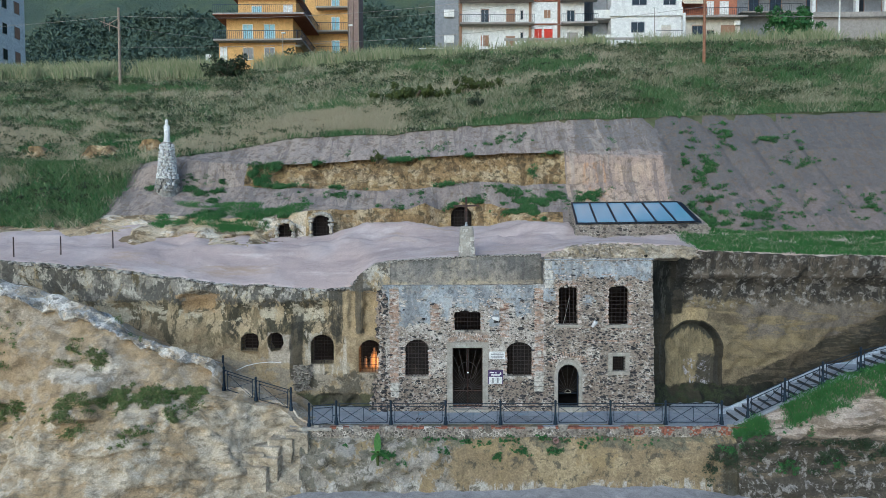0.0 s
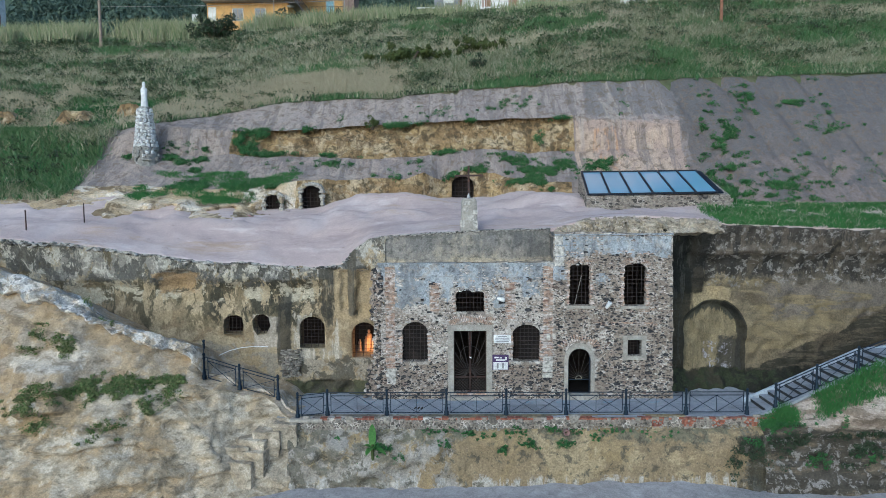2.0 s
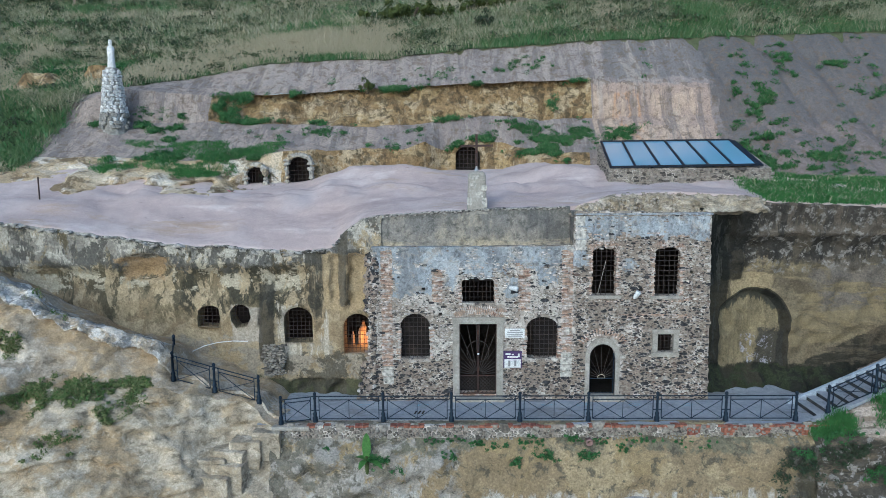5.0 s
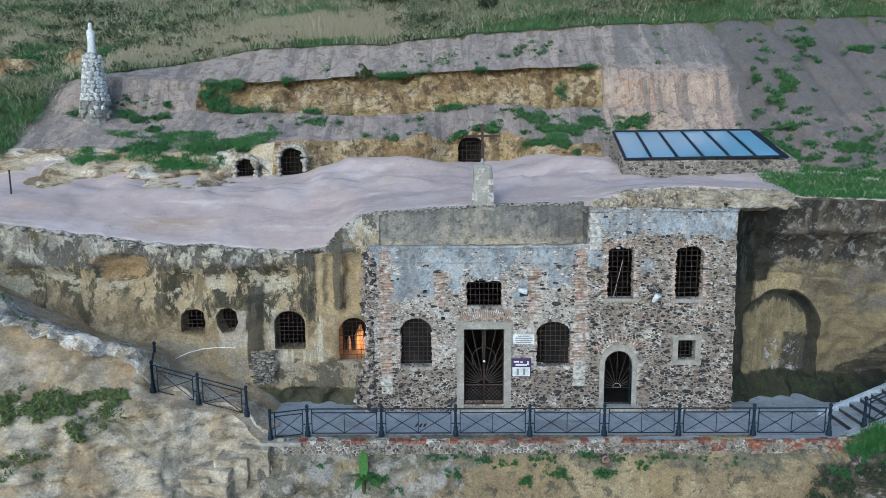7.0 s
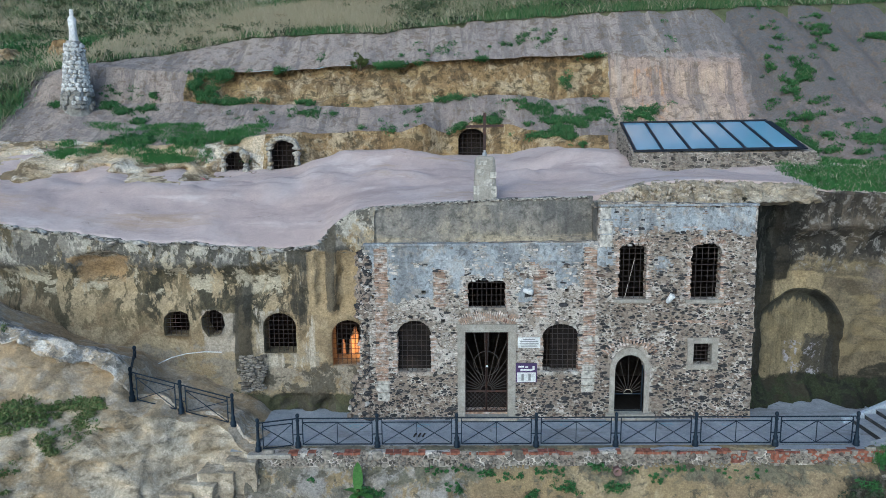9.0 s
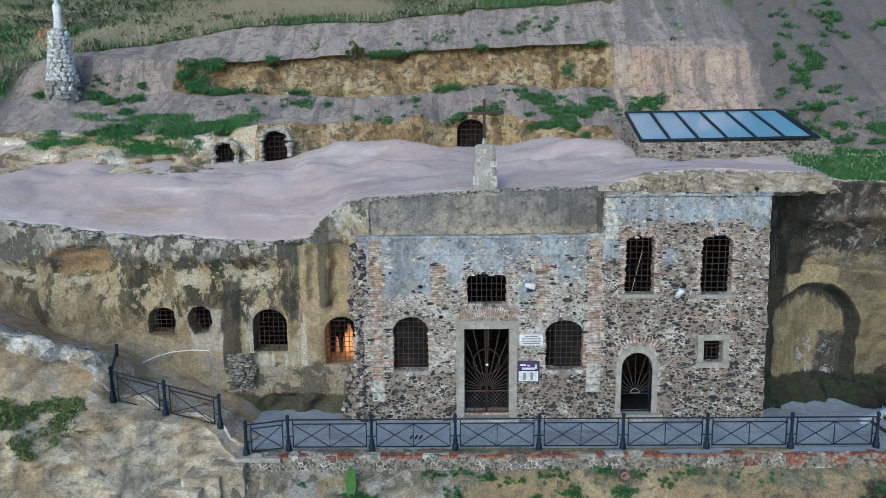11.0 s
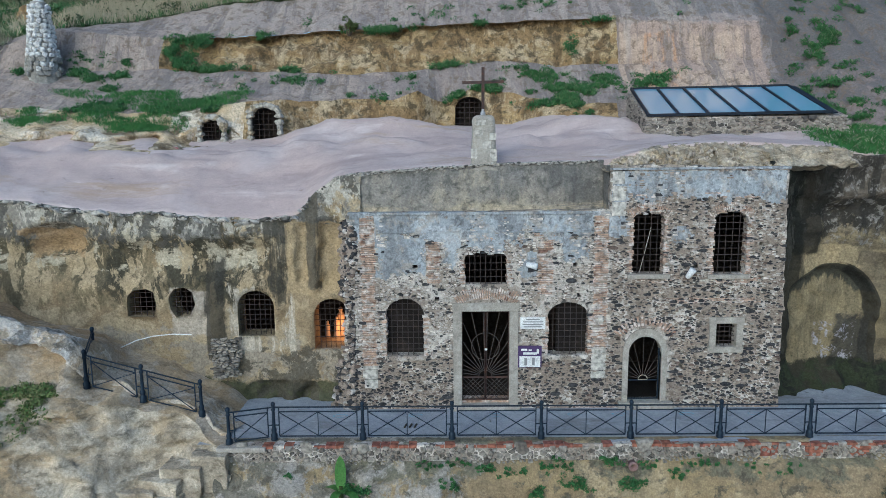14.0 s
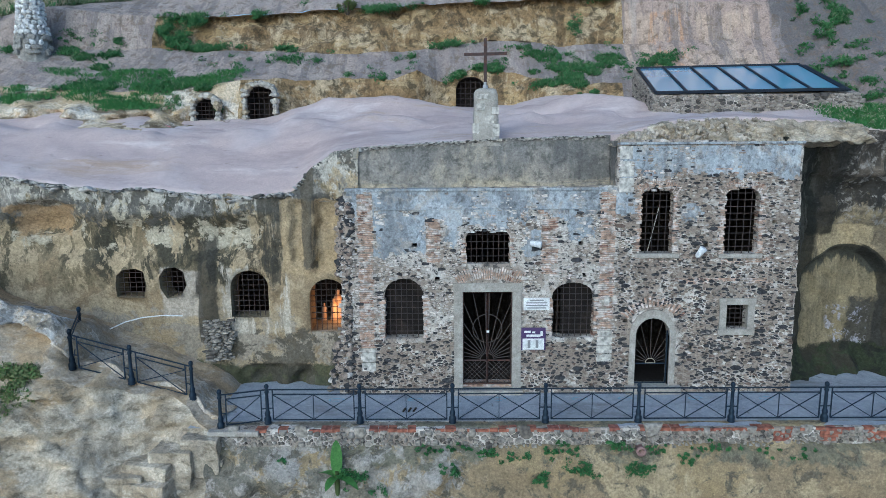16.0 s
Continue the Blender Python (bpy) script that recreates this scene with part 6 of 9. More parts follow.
for k in range(5):
    part("print_column", box(bmesh.new(), -0.28 + 0.115 * k, -0.20 + 0.115 * k, -0.021, -0.017, -0.26, -0.03), M_INK, po, "pale grey printed lines") if k % 2 else None
for x0, x1, z0, z1 in ((-0.27, -0.08, 0.19, 0.25), (-0.04, 0.05, 0.18, 0.23), (-0.2, 0.2, 0.07, 0.14), (0.2, 0.27, 0.1, 0.24)):
    part("print_line", box(bmesh.new(), x0, x1, -0.016, -0.01, z0, z1), M_WHITEPAINT, po)
bm = bmesh.new()
bmesh.ops.create_icosphere(bm, subdivisions=2, radius=0.1)
for v in bm.verts:
    v.co = Vector((v.co.x, v.co.y * 0.4, v.co.z * 1.3))
ob = part("relief_stone", bm, M_BLOCK, wall, "small pale carved stone")
ob.location = (4.12, -0.03, 2.62)

# reveals and bars of the grotto windows
for nm, poly in GROTTO.items():
    n = len(poly)
    vs = [(x, 0.60, z) for x, z in poly] + [(x, 1.4, z) for x, z in poly]
    w = grille(nm.replace("grotto_window_", "window_grotto_"), poly, 0.78, 5 if nm[-1] in "ab" else 7, 6 if nm[-1] in "ab" else 9, "rock-cut grotto window closed by an iron grille")
    mesh_object("reveal", vs, [(k, k + n, (k + 1) % n + n, (k + 1) % n) for k in range(n)], M_TUFF, w)
# lit crib scene inside the last grotto
M_PLASTERFIG, n_, l_, b_ = material("pale_plaster", 0.7)
b_.inputs["Base Color"].default_value = (0.62, 0.42, 0.25, 1)


def statue(bm, h, arms=True):
    """A plain robed figure h high, standing at the origin."""
    lathe(bm, [(0.17 * h, 0), (0.16 * h, 0.06 * h), (0.13 * h, 0.35 * h), (0.125 * h, 0.55 * h), (0.14 * h, 0.68 * h), (0.12 * h, 0.78 * h), (0.06 * h, 0.83 * h), (0.065 * h, 0.87 * h), (0.075 * h, 0.92 * h), (0.06 * h, 0.98 * h), (0.02 * h, h)], (0, 0, 0), 16)
    return bm


crib = thing("grotto_shelf", "rock shelf inside the lit grotto", "shelf")
part("ledge", box(bmesh.new(), -5.0, -3.45, 1.45, 3.2, 0.9, 1.55, 0.05), M_TUFF, crib)
for x, y, h in ((-4.05, 2.0, 0.7), (-3.75, 2.1, 0.5), (-4.35, 2.0, 0.55), (-3.95, 2.25, 0.95)):
    bm = statue(bmesh.new(), h)
    bmesh.ops.transform(bm, matrix=Matrix.Translation((x, y, 1.55)), verts=bm.verts)
    tagged(part("figurine", bm, M_PLASTERFIG, smooth=True), "pale plaster figurine in the warm-lit grotto", "figurine", "grotto figurines")
lamp = new("grotto_lamp", bpy.data.lights.new("grotto_lamp", "POINT"))
lamp.data.energy, lamp.data.color, lamp.data.shadow_soft_size = 22, (1.0, 0.38, 0.11), 0.08
lamp.location = (-3.66, 1.75, 1.95)


# ---- railings ----
POST = [(0.095, 0), (0.10, 0.03), (0.085, 0.06), (0.095, 0.10), (0.09, 0.16), (0.06, 0.20), (0.068, 0.24), (0.075, 0.28), (0.06, 0.33), (0.047, 0.36), (0.042, 0.82), (0.058, 0.85), (0.058, 0.88), (0.042, 0.90), (0.042, 0.96), (0.055, 0.98), (0.06, 1.02), (0.05, 1.06), (0.02, 1.085)]
POST_MESH = bpy.data.meshes.new("post")
bm = lathe(bmesh.new(), POST, (0, 0, 0), 14)
bm.to_mesh(POST_MESH)
bm.free()
POST_MESH.materials.append(M_IRON)
POST_MESH.shade_smooth()


def rail_panel(parent, a, b, halves=2):
    """A crossed iron panel between the posts that stand at a and b."""
    a, b = Vector(a), Vector(b)
    d = b - a
    flat = Vector((d.x, d.y, 0)).length
    u = d / flat
    p0, p1 = a + u * 0.15, b - u * 0.15
    up = lambda p, h: p + Vector((0, 0, h))
    pan = part("panel", bar(bmesh.new(), up(a + u * 0.04, 0.93), up(b - u * 0.04, 0.93), 0.035, 0.03), M_IRON, parent)
    for p, q, w in ((up(p0, 0.80), up(p1, 0.80), 0.028), (up(p0, 0.10), up(p1, 0.10), 0.028), (up(p0, 0.10), up(p0, 0.93), 0.028), (up(p1, 0.10), up(p1, 0.93), 0.028)):
        part("rail", bar(bmesh.new(), p, q, w, w), M_IRON, pan)
    for k in range(halves):
        q0, q1 = p0 + (p1 - p0) * k / halves, p0 + (p1 - p0) * (k + 1) / halves
        part("cross_bar", bar(bmesh.new(), up(q0, 0.11), up(q1, 0.79), 0.018, 0.02), M_IRON, pan)
        part("cross_bar", bar(bmesh.new(), up(q0, 0.79), up(q1, 0.11), 0.018, 0.02), M_IRON, pan)
        if k:
            part("upright", bar(bmesh.new(), up(q0, 0.10), up(q0, 0.80), 0.02, 0.02), M_IRON, pan)
    part("bracket", bar(bmesh.new(), up(a, 0.42), up(p0, 0.42), 0.025, 0.025), M_IRON, pan)
    part("bracket", bar(bmesh.new(), up(p1, 0.42), up(b, 0.42), 0.025, 0.025), M_IRON, pan)


def railing(label, posts, halves):
    r = thing("railing", label, "railing", "terrace railings")
    for p in posts:
        ob = new("post", POST_MESH)
        ob.location = p
        ob.parent = r
    for k in range(len(posts) - 1):
        rail_panel(r, posts[k], posts[k + 1], halves[k])
    return r


MAIN = [(-6.33, -2.3, -0.20), (-5.17, -2.06, -0.15)] + [(-2.745 + 2.428 * k, -2.06, -0.15) for k in range(6)] + [(11.86, -2.06, -0.15)]
railing("dark iron terrace railing with turned posts and crossed panels", MAIN, [1] + [2] * 8)
railing("dark iron railing climbing beside the stairs", [(13.05, -1.95, 0.05), (14.66, -1.98, 0.82), (16.30, -2.0, 1.55), (17.95, -2.0, 2.18), (19.6, -2.0, 2.5), (21.2, -2.0, 3.2)], [1, 1, 1, 1, 1])
railing("dark iron railing along the rising path to the grotto", [(-10.1, -2.2, 1.40), (-8.81, -1.78, 0.84), (-7.28, -1.62, 0.34)], [1, 1])
railing("short dark iron railing at the top of the path", [(-10.1, -2.2, 1.40), (-10.62, -0.75, 1.62)], [1])

# kerb stones of the terrace wall: rubble and bricks under the railing
kerb = tagged(part("terrace_wall", box(bmesh.new(), -6.5, 12.9, -2.42, -1.9, -0.9, -0.158, 0.02), M_MORTAR), "low rubble wall topped with brick under the railing", "wall", kind="structure")
M_KERBSTONE = random_mat("kerb_rubble", [(0.30, 0.27, 0.225), (0.21, 0.185, 0.15), (0.42, 0.395, 0.35), (0.10, 0.092, 0.08), (0.27, 0.205, 0.13), (0.16, 0.14, 0.115), (0.20, 0.185, 0.11)], "island", dist=0.05)
kh, kb = Heap(), Heap()
kr = random.Random(11)
for x, z, r, poly in rubble_cells(-6.5, 12.6, -0.72, -0.24, lambda x, z: z > -0.62 - 0.1 * math.sin(1.7 * x), lambda x, z, u: 0.08 + 0.24 * u * u, 1.25, 9):
    kh.add(cell_solid(poly, 0.02, kr.uniform(0.02, 0.10), kr), Matrix.Translation((x, -2.42, z)))
kh.done("stone_facing", M_KERBSTONE, kerb, "pale uneven rubble", kind="stuff")
x = -5.4
while x < 12.8:
    ln = kr.uniform(0.2, 0.3)
    if kr.random() < 0.72:
        kb.box(x, x + ln, -2.44 - kr.uniform(0, 0.03), -2.2, -0.235, -0.15 - kr.uniform(0, 0.012))
    x += ln + 0.015
for px_ in (9.385, 10.6, 8.2, 11.86):
    for c in range(3):
        kb.box(px_ - 0.28, px_ + kr.uniform(0.1, 0.3), -2.46, -2.2, -0.33 - 0.09 * c, -0.25 - 0.09 * c)
M_REDBRICK = random_mat("red_brick", [(0.30, 0.12, 0.075), (0.36, 0.16, 0.10), (0.25, 0.10, 0.07), (0.34, 0.20, 0.15)], "island")
kb.done("brick_coping", M_REDBRICK, kerb, "worn red bricks", kind="stuff")
part("coping", box(bmesh.new(), -6.62, -5.3, -2.55, -1.95, -0.3, -0.165, 0.03), M_STONE, kerb)

# stairs
M_RISER = ground_mat("dark_riser", (0.05, 0.052, 0.055), [((0.09, 0.088, 0.085), 3, 0.5, 0.65, ONE)], dist=0.01)
M_KERBBLUE = ground_mat("blue_grey_cement", (0.42, 0.47, 0.53), [((0.52, 0.56, 0.60), 1.5, 0.5, 0.65, ONE), ((0.28, 0.30, 0.33), 3, 0.56, 0.68, ONE)], dist=0.01, strength=0.3)
stairs = tagged(new("stairs"), "grey concrete stairs rising along the cliff", "stairs", kind="structure")
k, x, z = 0, 12.7, -0.13
while x < 23:
    going = 0.36 if not 17.2 < x < 18.4 else 1.3
    z += 0.165
    part("riser", box(bmesh.new(), x + 0.02, x + going + 0.04, -1.90, -0.46, z - 0.6, z - 0.035), M_RISER, stairs, "riser darker than its tread")
    part("tread", box(bmesh.new(), x, x + going + 0.03, -1.92, -0.45, z - 0.035, z, 0.008), M_PAVE, stairs)
    x += going
for rail, y0, y1, h in (("inner_kerb", -0.45, -0.3, 0.17), ("outer_kerb", -2.15, -1.9, 0.05)):
    pts = [(12.4, -0.15), (12.9, 0.0), (17.2, 1.95), (18.4, 2.1), (23, 4.2)]
    bm = bmesh.new()
    for (xa, za), (xb, zb) in zip(pts, pts[1:]):
        vs = [bm.verts.new((x_, y_, z_)) for x_, zt in ((xa, za), (xb, zb)) for y_ in (y0, y1) for z_ in (zt - 0.6, zt + h)]
        for f in ((0, 4, 5, 1), (1, 5, 7, 3), (3, 7, 6, 2), (0, 1, 3, 2), (4, 6, 7, 5)):
            bm.faces.new([vs[i] for i in f])
    bmesh.ops.recalc_face_normals(bm, faces=bm.faces)
    part(rail, bm, M_KERBBLUE if rail == "inner_kerb" else M_PAVE, stairs)
pier = tagged(part("stair_pier", box(bmesh.new(), 17.1, 18.2, -2.25, -1.85, 1.3, 2.05, 0.03), M_PAVE), "pale concrete landing edge of the stairs", "landing", kind="structure")

# rock-cut steps down to the beach
for x0, x1, y0, y1, z1 in ((-7.25, -6.3, -2.8, -2.1, -0.28), (-7.95, -6.9, -2.98, -2.2, -0.52), (-8.5, -7.3, -3.15, -2.3, -0.80), (-9.7, -8.1, -3.3, -2.5, -1.02), (-8.4, -7.3, -3.45, -2.7, -1.18), (-9.0, -7.7, -3.65, -2.9, -1.5)):
    bm = box(bmesh.new(), x0, x1, y0, y1, z1 - 1.0, z1, 0.04)
    bmesh.ops.subdivide_edges(bm, edges=bm.edges, cuts=5, use_grid_fill=True)
    bmesh.ops.rotate(bm, cent=((x0 + x1) / 2, y1, z1), matrix=Matrix.Rotation(radians(random.uniform(-14, 2)), 3, "Z"), verts=bm.verts)
    for v in bm.verts:
        v.co = roughen(v.co, 0.045, 2.6)
    tagged(part("rock_step", bm, M_SPUR, smooth=True), "worn rock-cut step down to the beach", "step", "rock-cut steps", kind="structure")

# ---- glass-roofed stone hut ----
hut = thing("glazed_hut", "low stone hut with a sloping glass roof, blue sky reflection painted in", "hut")
bm = bmesh.new()
vs = [(6.78, 5.2, 7.6), (13.92, 5.2, 7.6), (13.92, 8.8, 7.8), (7.1, 9.3, 7.8), (6.78, 5.2, 8.66), (13.92, 5.2, 8.66), (13.92, 8.8, 9.80), (7.1, 9.3, 9.86)]
bv = [bm.verts.new(v) for v in vs]
for f in ((0, 1, 5, 4), (1, 2, 6, 5), (2, 3, 7, 6), (3, 0, 4, 7), (4, 5, 6, 7)):
    bm.faces.new([bv[i] for i in f])
hutwall = part("wall", bm, M_MORTAR, hut, "rubble stone wall")
hs = Heap()
for x, z, r, poly in rubble_cells(6.8, 13.9, 7.85, 8.62, lambda x, z: True, lambda x, z, u: 0.10 + 0.16 * u, 2.1, 21):
    hs.add(cell_solid(poly, 0.012, kr.uniform(0.02, 0.06), kr), Matrix.Translation((x, 5.2, z)))
for x, z, r, poly in rubble_cells(5.3, 9.0, 7.85, 9.7, lambda y, z: z < 8.62 + 0.29 * (y - 5.2), lambda x, z, u: 0.10 + 0.16 * u, 2.1, 22):
    hs.add(cell_solid(poly, 0.012, kr.uniform(0.02, 0.06), kr), Matrix.Translation((6.78 + 0.078 * (x - 5.2), x, z)) @ Matrix.Rotation(-math.pi / 2, 4, "Z"))
M_HUTSTONE = random_mat("hut_rubble", [(0.30, 0.265, 0.225), (0.40, 0.37, 0.32), (0.18, 0.155, 0.13), (0.26, 0.205, 0.15), (0.54, 0.51, 0.46), (0.10, 0.09, 0.08), (0.44, 0.39, 0.32)], "island", dist=0.03)
hs.done("stone_facing", M_HUTSTONE, hutwall, "grey and brown rubble stones", kind="stuff")
M_GLASS, n_, l_, b_ = material("sky_painted_glass", 0.06)
# the panes' blue base colour stands in for the bright sky they reflect
b_.inputs["Base Color"].default_value = (0.24, 0.47, 0.66, 1)
b_.inputs["Specular IOR Level"].default_value = 0.9
b_.inputs["Coat Weight"].default_value = 1.0
b_.inputs["Coat Roughness"].default_value = 0.03
M_FRAME, n_, l_, b_ = material("dark_frame", 0.5)
b_.inputs["Base Color"].default_value = (0.012, 0.016, 0.025, 1)
roof = new("roof")
roof.parent = hut
F0, F1, B0, B1 = Vector((6.82, 5.15, 8.72)), Vector((13.32, 5.2, 8.80)), Vector((7.28, 9.3, 9.95)), Vector((13.38, 8.55, 9.98))
at = lambda u, v, h=0.0: (F0.lerp(F1, u)).lerp(B0.lerp(B1, u), v) + Vector((0, -0.28 * h, 0.95 * h))
N = 6
for k in range(N):
    c = [at((k + a) / N, v, h) for h in (-0.02, 0.0) for a, v in ((0.03, 0.015), (0.97, 0.015), (0.97, 0.985), (0.03, 0.985))]
    mesh_object("pane", c, [(3, 2, 1, 0), (4, 5, 6, 7), (0, 1, 5, 4), (1, 2, 6, 5), (2, 3, 7, 6), (3, 0, 4, 7)], M_GLASS, roof)
for k in range(N + 1):
    part("glazing_bar", bar(bmesh.new(), at(k / N, -0.01, 0.01), at(k / N, 1.01, 0.01), 0.10, 0.07), M_FRAME, roof)
for v in (0, 1):
    part("edge_frame", bar(bmesh.new(), at(-0.005, v, 0.01), at(1.005, v, 0.01), 0.13, 0.10), M_FRAME, roof)
part("flashing", bar(bmesh.new(), at(1.03, 0.0, -0.03), at(1.03, 1.0, -0.03), 0.16, 0.05), M_FRAME, roof)

# ---- pillar with iron cross on the set-back wall ----
pil = thing("cross_pillar", "weathered masonry pillar with a rusty iron cross", "pillar")
bm = bmesh.new()
rings = []
for z, w, d in ((7.0, 0.46, 0.40), (7.2, 0.40, 0.36), (7.7, 0.365, 0.33), (8.25, 0.345, 0.32), (8.48, 0.34, 0.31), (8.58, 0.30, 0.28), (8.63, 0.22, 0.20)):
    ring = []
    for k in range(24):
        a = 2 * math.pi * k / 24
        c, s_ = math.cos(a), math.sin(a)
        q = max(abs(c), abs(s_)) ** 0.8
        p = Vector((0.715 + w * c / q, 1.32 + d * s_ / q, z))
        ring.append(bm.verts.new(roughen(p, 0.018, 3.0)))
    rings.append(ring)
for p, q in zip(rings, rings[1:]):
    for k in range(24):
        bm.faces.new((p[k], p[(k + 1) % 24], q[(k + 1) % 24], q[k]))
bm.faces.new(rings[-1])
part("shaft", bm, M_STONE, pil, smooth=True)
for x, z, w, h in ((1.0, 7.45, 0.2, 0.34), (0.42, 7.5, 0.2, 0.28), (0.98, 8.0, 0.2, 0.2), (0.6, 7.3, 0.3, 0.16), (0.55, 8.1, 0.26, 0.2), (0.8, 7.75, 0.26, 0.22), (0.62, 8.4, 0.3, 0.14)):
    ob = new("block", QUOIN)
    ob.matrix_world = Matrix.LocRotScale((x, 1.02, z), Euler((0, random.uniform(-0.06, 0.06), 0)), (w, 0.08, h))
    ob.parent = pil
part("cap", lathe(bmesh.new(), [(0.075, 0), (0.075, 0.1), (0.05, 0.13), (0.05, 0.2)], (0.70, 1.32, 8.62), 12), M_BLUE, pil, "pale blue-grey cement socket")
cross = part("cross", bar(bmesh.new(), (0.70, 1.32, 8.75), (0.70, 1.32, 10.05), 0.07, 0.09), M_RUST, pil, "rusty iron cross")
part("cross_arm", bar(bmesh.new(), (0.08, 1.32, 9.60), (1.33, 1.32, 9.62), 0.06, 0.085), M_RUST, cross)

# ---- statue on its stone pedestal ----
M_GREYROCK = ground_mat("grey_rock", (0.26, 0.245, 0.215), [((0.38, 0.365, 0.33), 1.4, 0.48, 0.62, ONE), ((0.16, 0.15, 0.135), 2.5, 0.55, 0.66, ONE)])
PX, PY, PZ = -17.68, 10.35, 10.95
ped = thing("pedestal", "tapering pedestal of whitewashed rounded stones", "pedestal", at=(PX, PY, PZ))
bm = lathe(bmesh.new(), [(0.78, -1.0), (0.66, 0), (0.60, 0.5), (0.54, 0.95), (0.49, 1.3), (0.33, 2.82), (0.28, 2.9)], (0, 0, 0), 24)
bmesh.ops.subdivide_edges(bm, edges=bm.edges, cuts=2, use_grid_fill=True)
for v in bm.verts:
    v.co = roughen(v.co, 0.12 if v.co.z < 1.0 else 0.02, 3.0)
part("core", bm, M_GREYROCK, ped, "rough grey rock base", smooth=True)
M_PALESTONE = random_mat("whitewashed_stone", [(0.62, 0.61, 0.58), (0.55, 0.54, 0.50), (0.68, 0.67, 0.65), (0.48, 0.46, 0.42)], "object", dist=0.03)
PALE, FOOT_STONES = stone_meshes(M_PALESTONE), stone_meshes(M_GREYROCK)
z = -0.1
while z < 2.85:
    r = float(np.interp(z, [-0.5, 0, 1.1, 2.85], [0.82, 0.72, 0.54, 0.35]))
    n = int(2 * math.pi * r / 0.25)
    off = random.uniform(0, 6)
    for k in range(n):
        a = off + 2 * math.pi * k / n + random.uniform(-0.1, 0.1)
        if math.sin(a) > 0.45 or (z < 0.6 and random.random() < 0.35):
            continue
        ob = new("stone", (PALE if z > 0.55 or random.random() < 0.25 else FOOT_STONES)[random.randrange(24)])
        ob.matrix_world = Matrix.Translation((r * math.cos(a), r * math.sin(a), z)) @ Matrix.Rotation(a + math.pi / 2, 4, "Z") @ Matrix.Rotation(random.uniform(-0.6, 0.6), 4, "Y") @ Matrix.Diagonal((random.uniform(0.18, 0.38), 0.13, random.uniform(0.16, 0.30), 1))
        ob.parent = ped
    z += 0.20
bm = bmesh.new()
prof = [(0.20, 0.20), (0.205, 0.05), (0.17, 0.35), (0.16, 0.6), (0.175, 0.8), (0.19, 0.95), (0.16, 1.06), (0.075, 1.13), (0.085, 1.18), (0.10, 1.25), (0.085, 1.33), (0.09, 1.36), (0.075, 1.42), (0.03, 1.43)]
lathe(bm, [(0.2, 0.0)] + prof[1:], (0, 0, 0), 20)
for v in bm.verts:
    v.co.y *= 0.8
    if v.co.z < 1.0:
        f = 1 + 0.05 * math.sin(7 * math.atan2(v.co.y, v.co.x))
        v.co.x, v.co.y = v.co.x * f, v.co.y * f
st = part("statue", bm, M_WHITEPAINT, None, smooth=True)
st.location = (PX, PY, PZ + 2.89)
tagged(st, "white robed statue standing on the stone pedestal", "statue")

# ---- portals of the upper grottoes ----
ROUGH = stone_meshes(random_mat("portal_stone", [(0.44, 0.41, 0.35), (0.34, 0.31, 0.25), (0.50, 0.47, 0.41), (0.38, 0.32, 0.22), (0.27, 0.245, 0.20)], "object", dist=0.06))
for nm, poly in PORTALS.items():
    y0 = {"portal_a": 7.72, "portal_b": 8.0, "portal_c": 10.72}[nm]
    xs_, zs_ = [p[0] for p in poly], [p[1] for p in poly]
    w = grille(nm.replace("portal", "window_upper"), poly, y0 + 0.25, 6 if nm[-1] == "c" else 5, 6, "upper grotto opening with rough stones and an iron grille", 0.014)
    n = len(poly)
    vs = [(x, y0 + 0.02, z) for x, z in poly] + [(x, y0 + 1.3, z) for x, z in poly]
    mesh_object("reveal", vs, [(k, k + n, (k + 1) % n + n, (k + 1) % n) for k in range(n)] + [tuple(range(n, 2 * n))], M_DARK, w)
    if nm[-1] != "c":
        cx_ = (min(xs_) + max(xs_)) / 2
        for k in range(n):
            (ax, az), (bx, bz) = poly[k], poly[(k + 1) % n]
            if az <= min(zs_) + 0.01 and bz <= min(zs_) + 0.01:
                continue
            m_ = max(1, int(math.hypot(bx - ax, bz - az) / 0.17))
            for j in range(m_):
                f = (j + 0.5) / m_
                x_, z_ = ax + f * (bx - ax), az + f * (bz - az)
                o = Vector((x_ - cx_, 0, max(0, z_ - (min(zs_) + 0.7)))).normalized() * 0.10
                ob = new("stone", ROUGH[random.randrange(24)])
                ob.matrix_world = Matrix.LocRotScale((x_ + o.x, y0 - 0.0, z_ + o.z), Euler((0, random.uniform(-0.5, 0.5), 0)), (random.uniform(0.2, 0.42), 0.26, random.uniform(0.18, 0.34)))
                ob.parent = w
        part("sill", box(bmesh.new(), min(xs_) - 0.12, max(xs_) + 0.12, y0 - 0.14, y0 + 0.3, min(zs_) - 0.14, min(zs_) - 0.01, 0.03), M_SPUR, w)

on_ground = lambda x, y: float(np.interp(y, [rail_at(r, np.array([x]))[0][1] for r in (EDGE, MID, BACK)], [rail_at(r, np.array([x]))[0][2] for r in (EDGE, MID, BACK)]))
# thin stakes with a cord at the terrace's open end
f = thing("stake_fence", "thin grey stakes with a cord along the terrace edge", "fence")
for x, y in ((-19.4, 1.6), (-17.6, 3.2), (-21.3, 0.9)):
    z = on_ground(x, y)
    part("stake", rod(bmesh.new(), (x, y, z - 0.3), (x, y, z + 0.95), 0.03, 6), M_RUST, f)


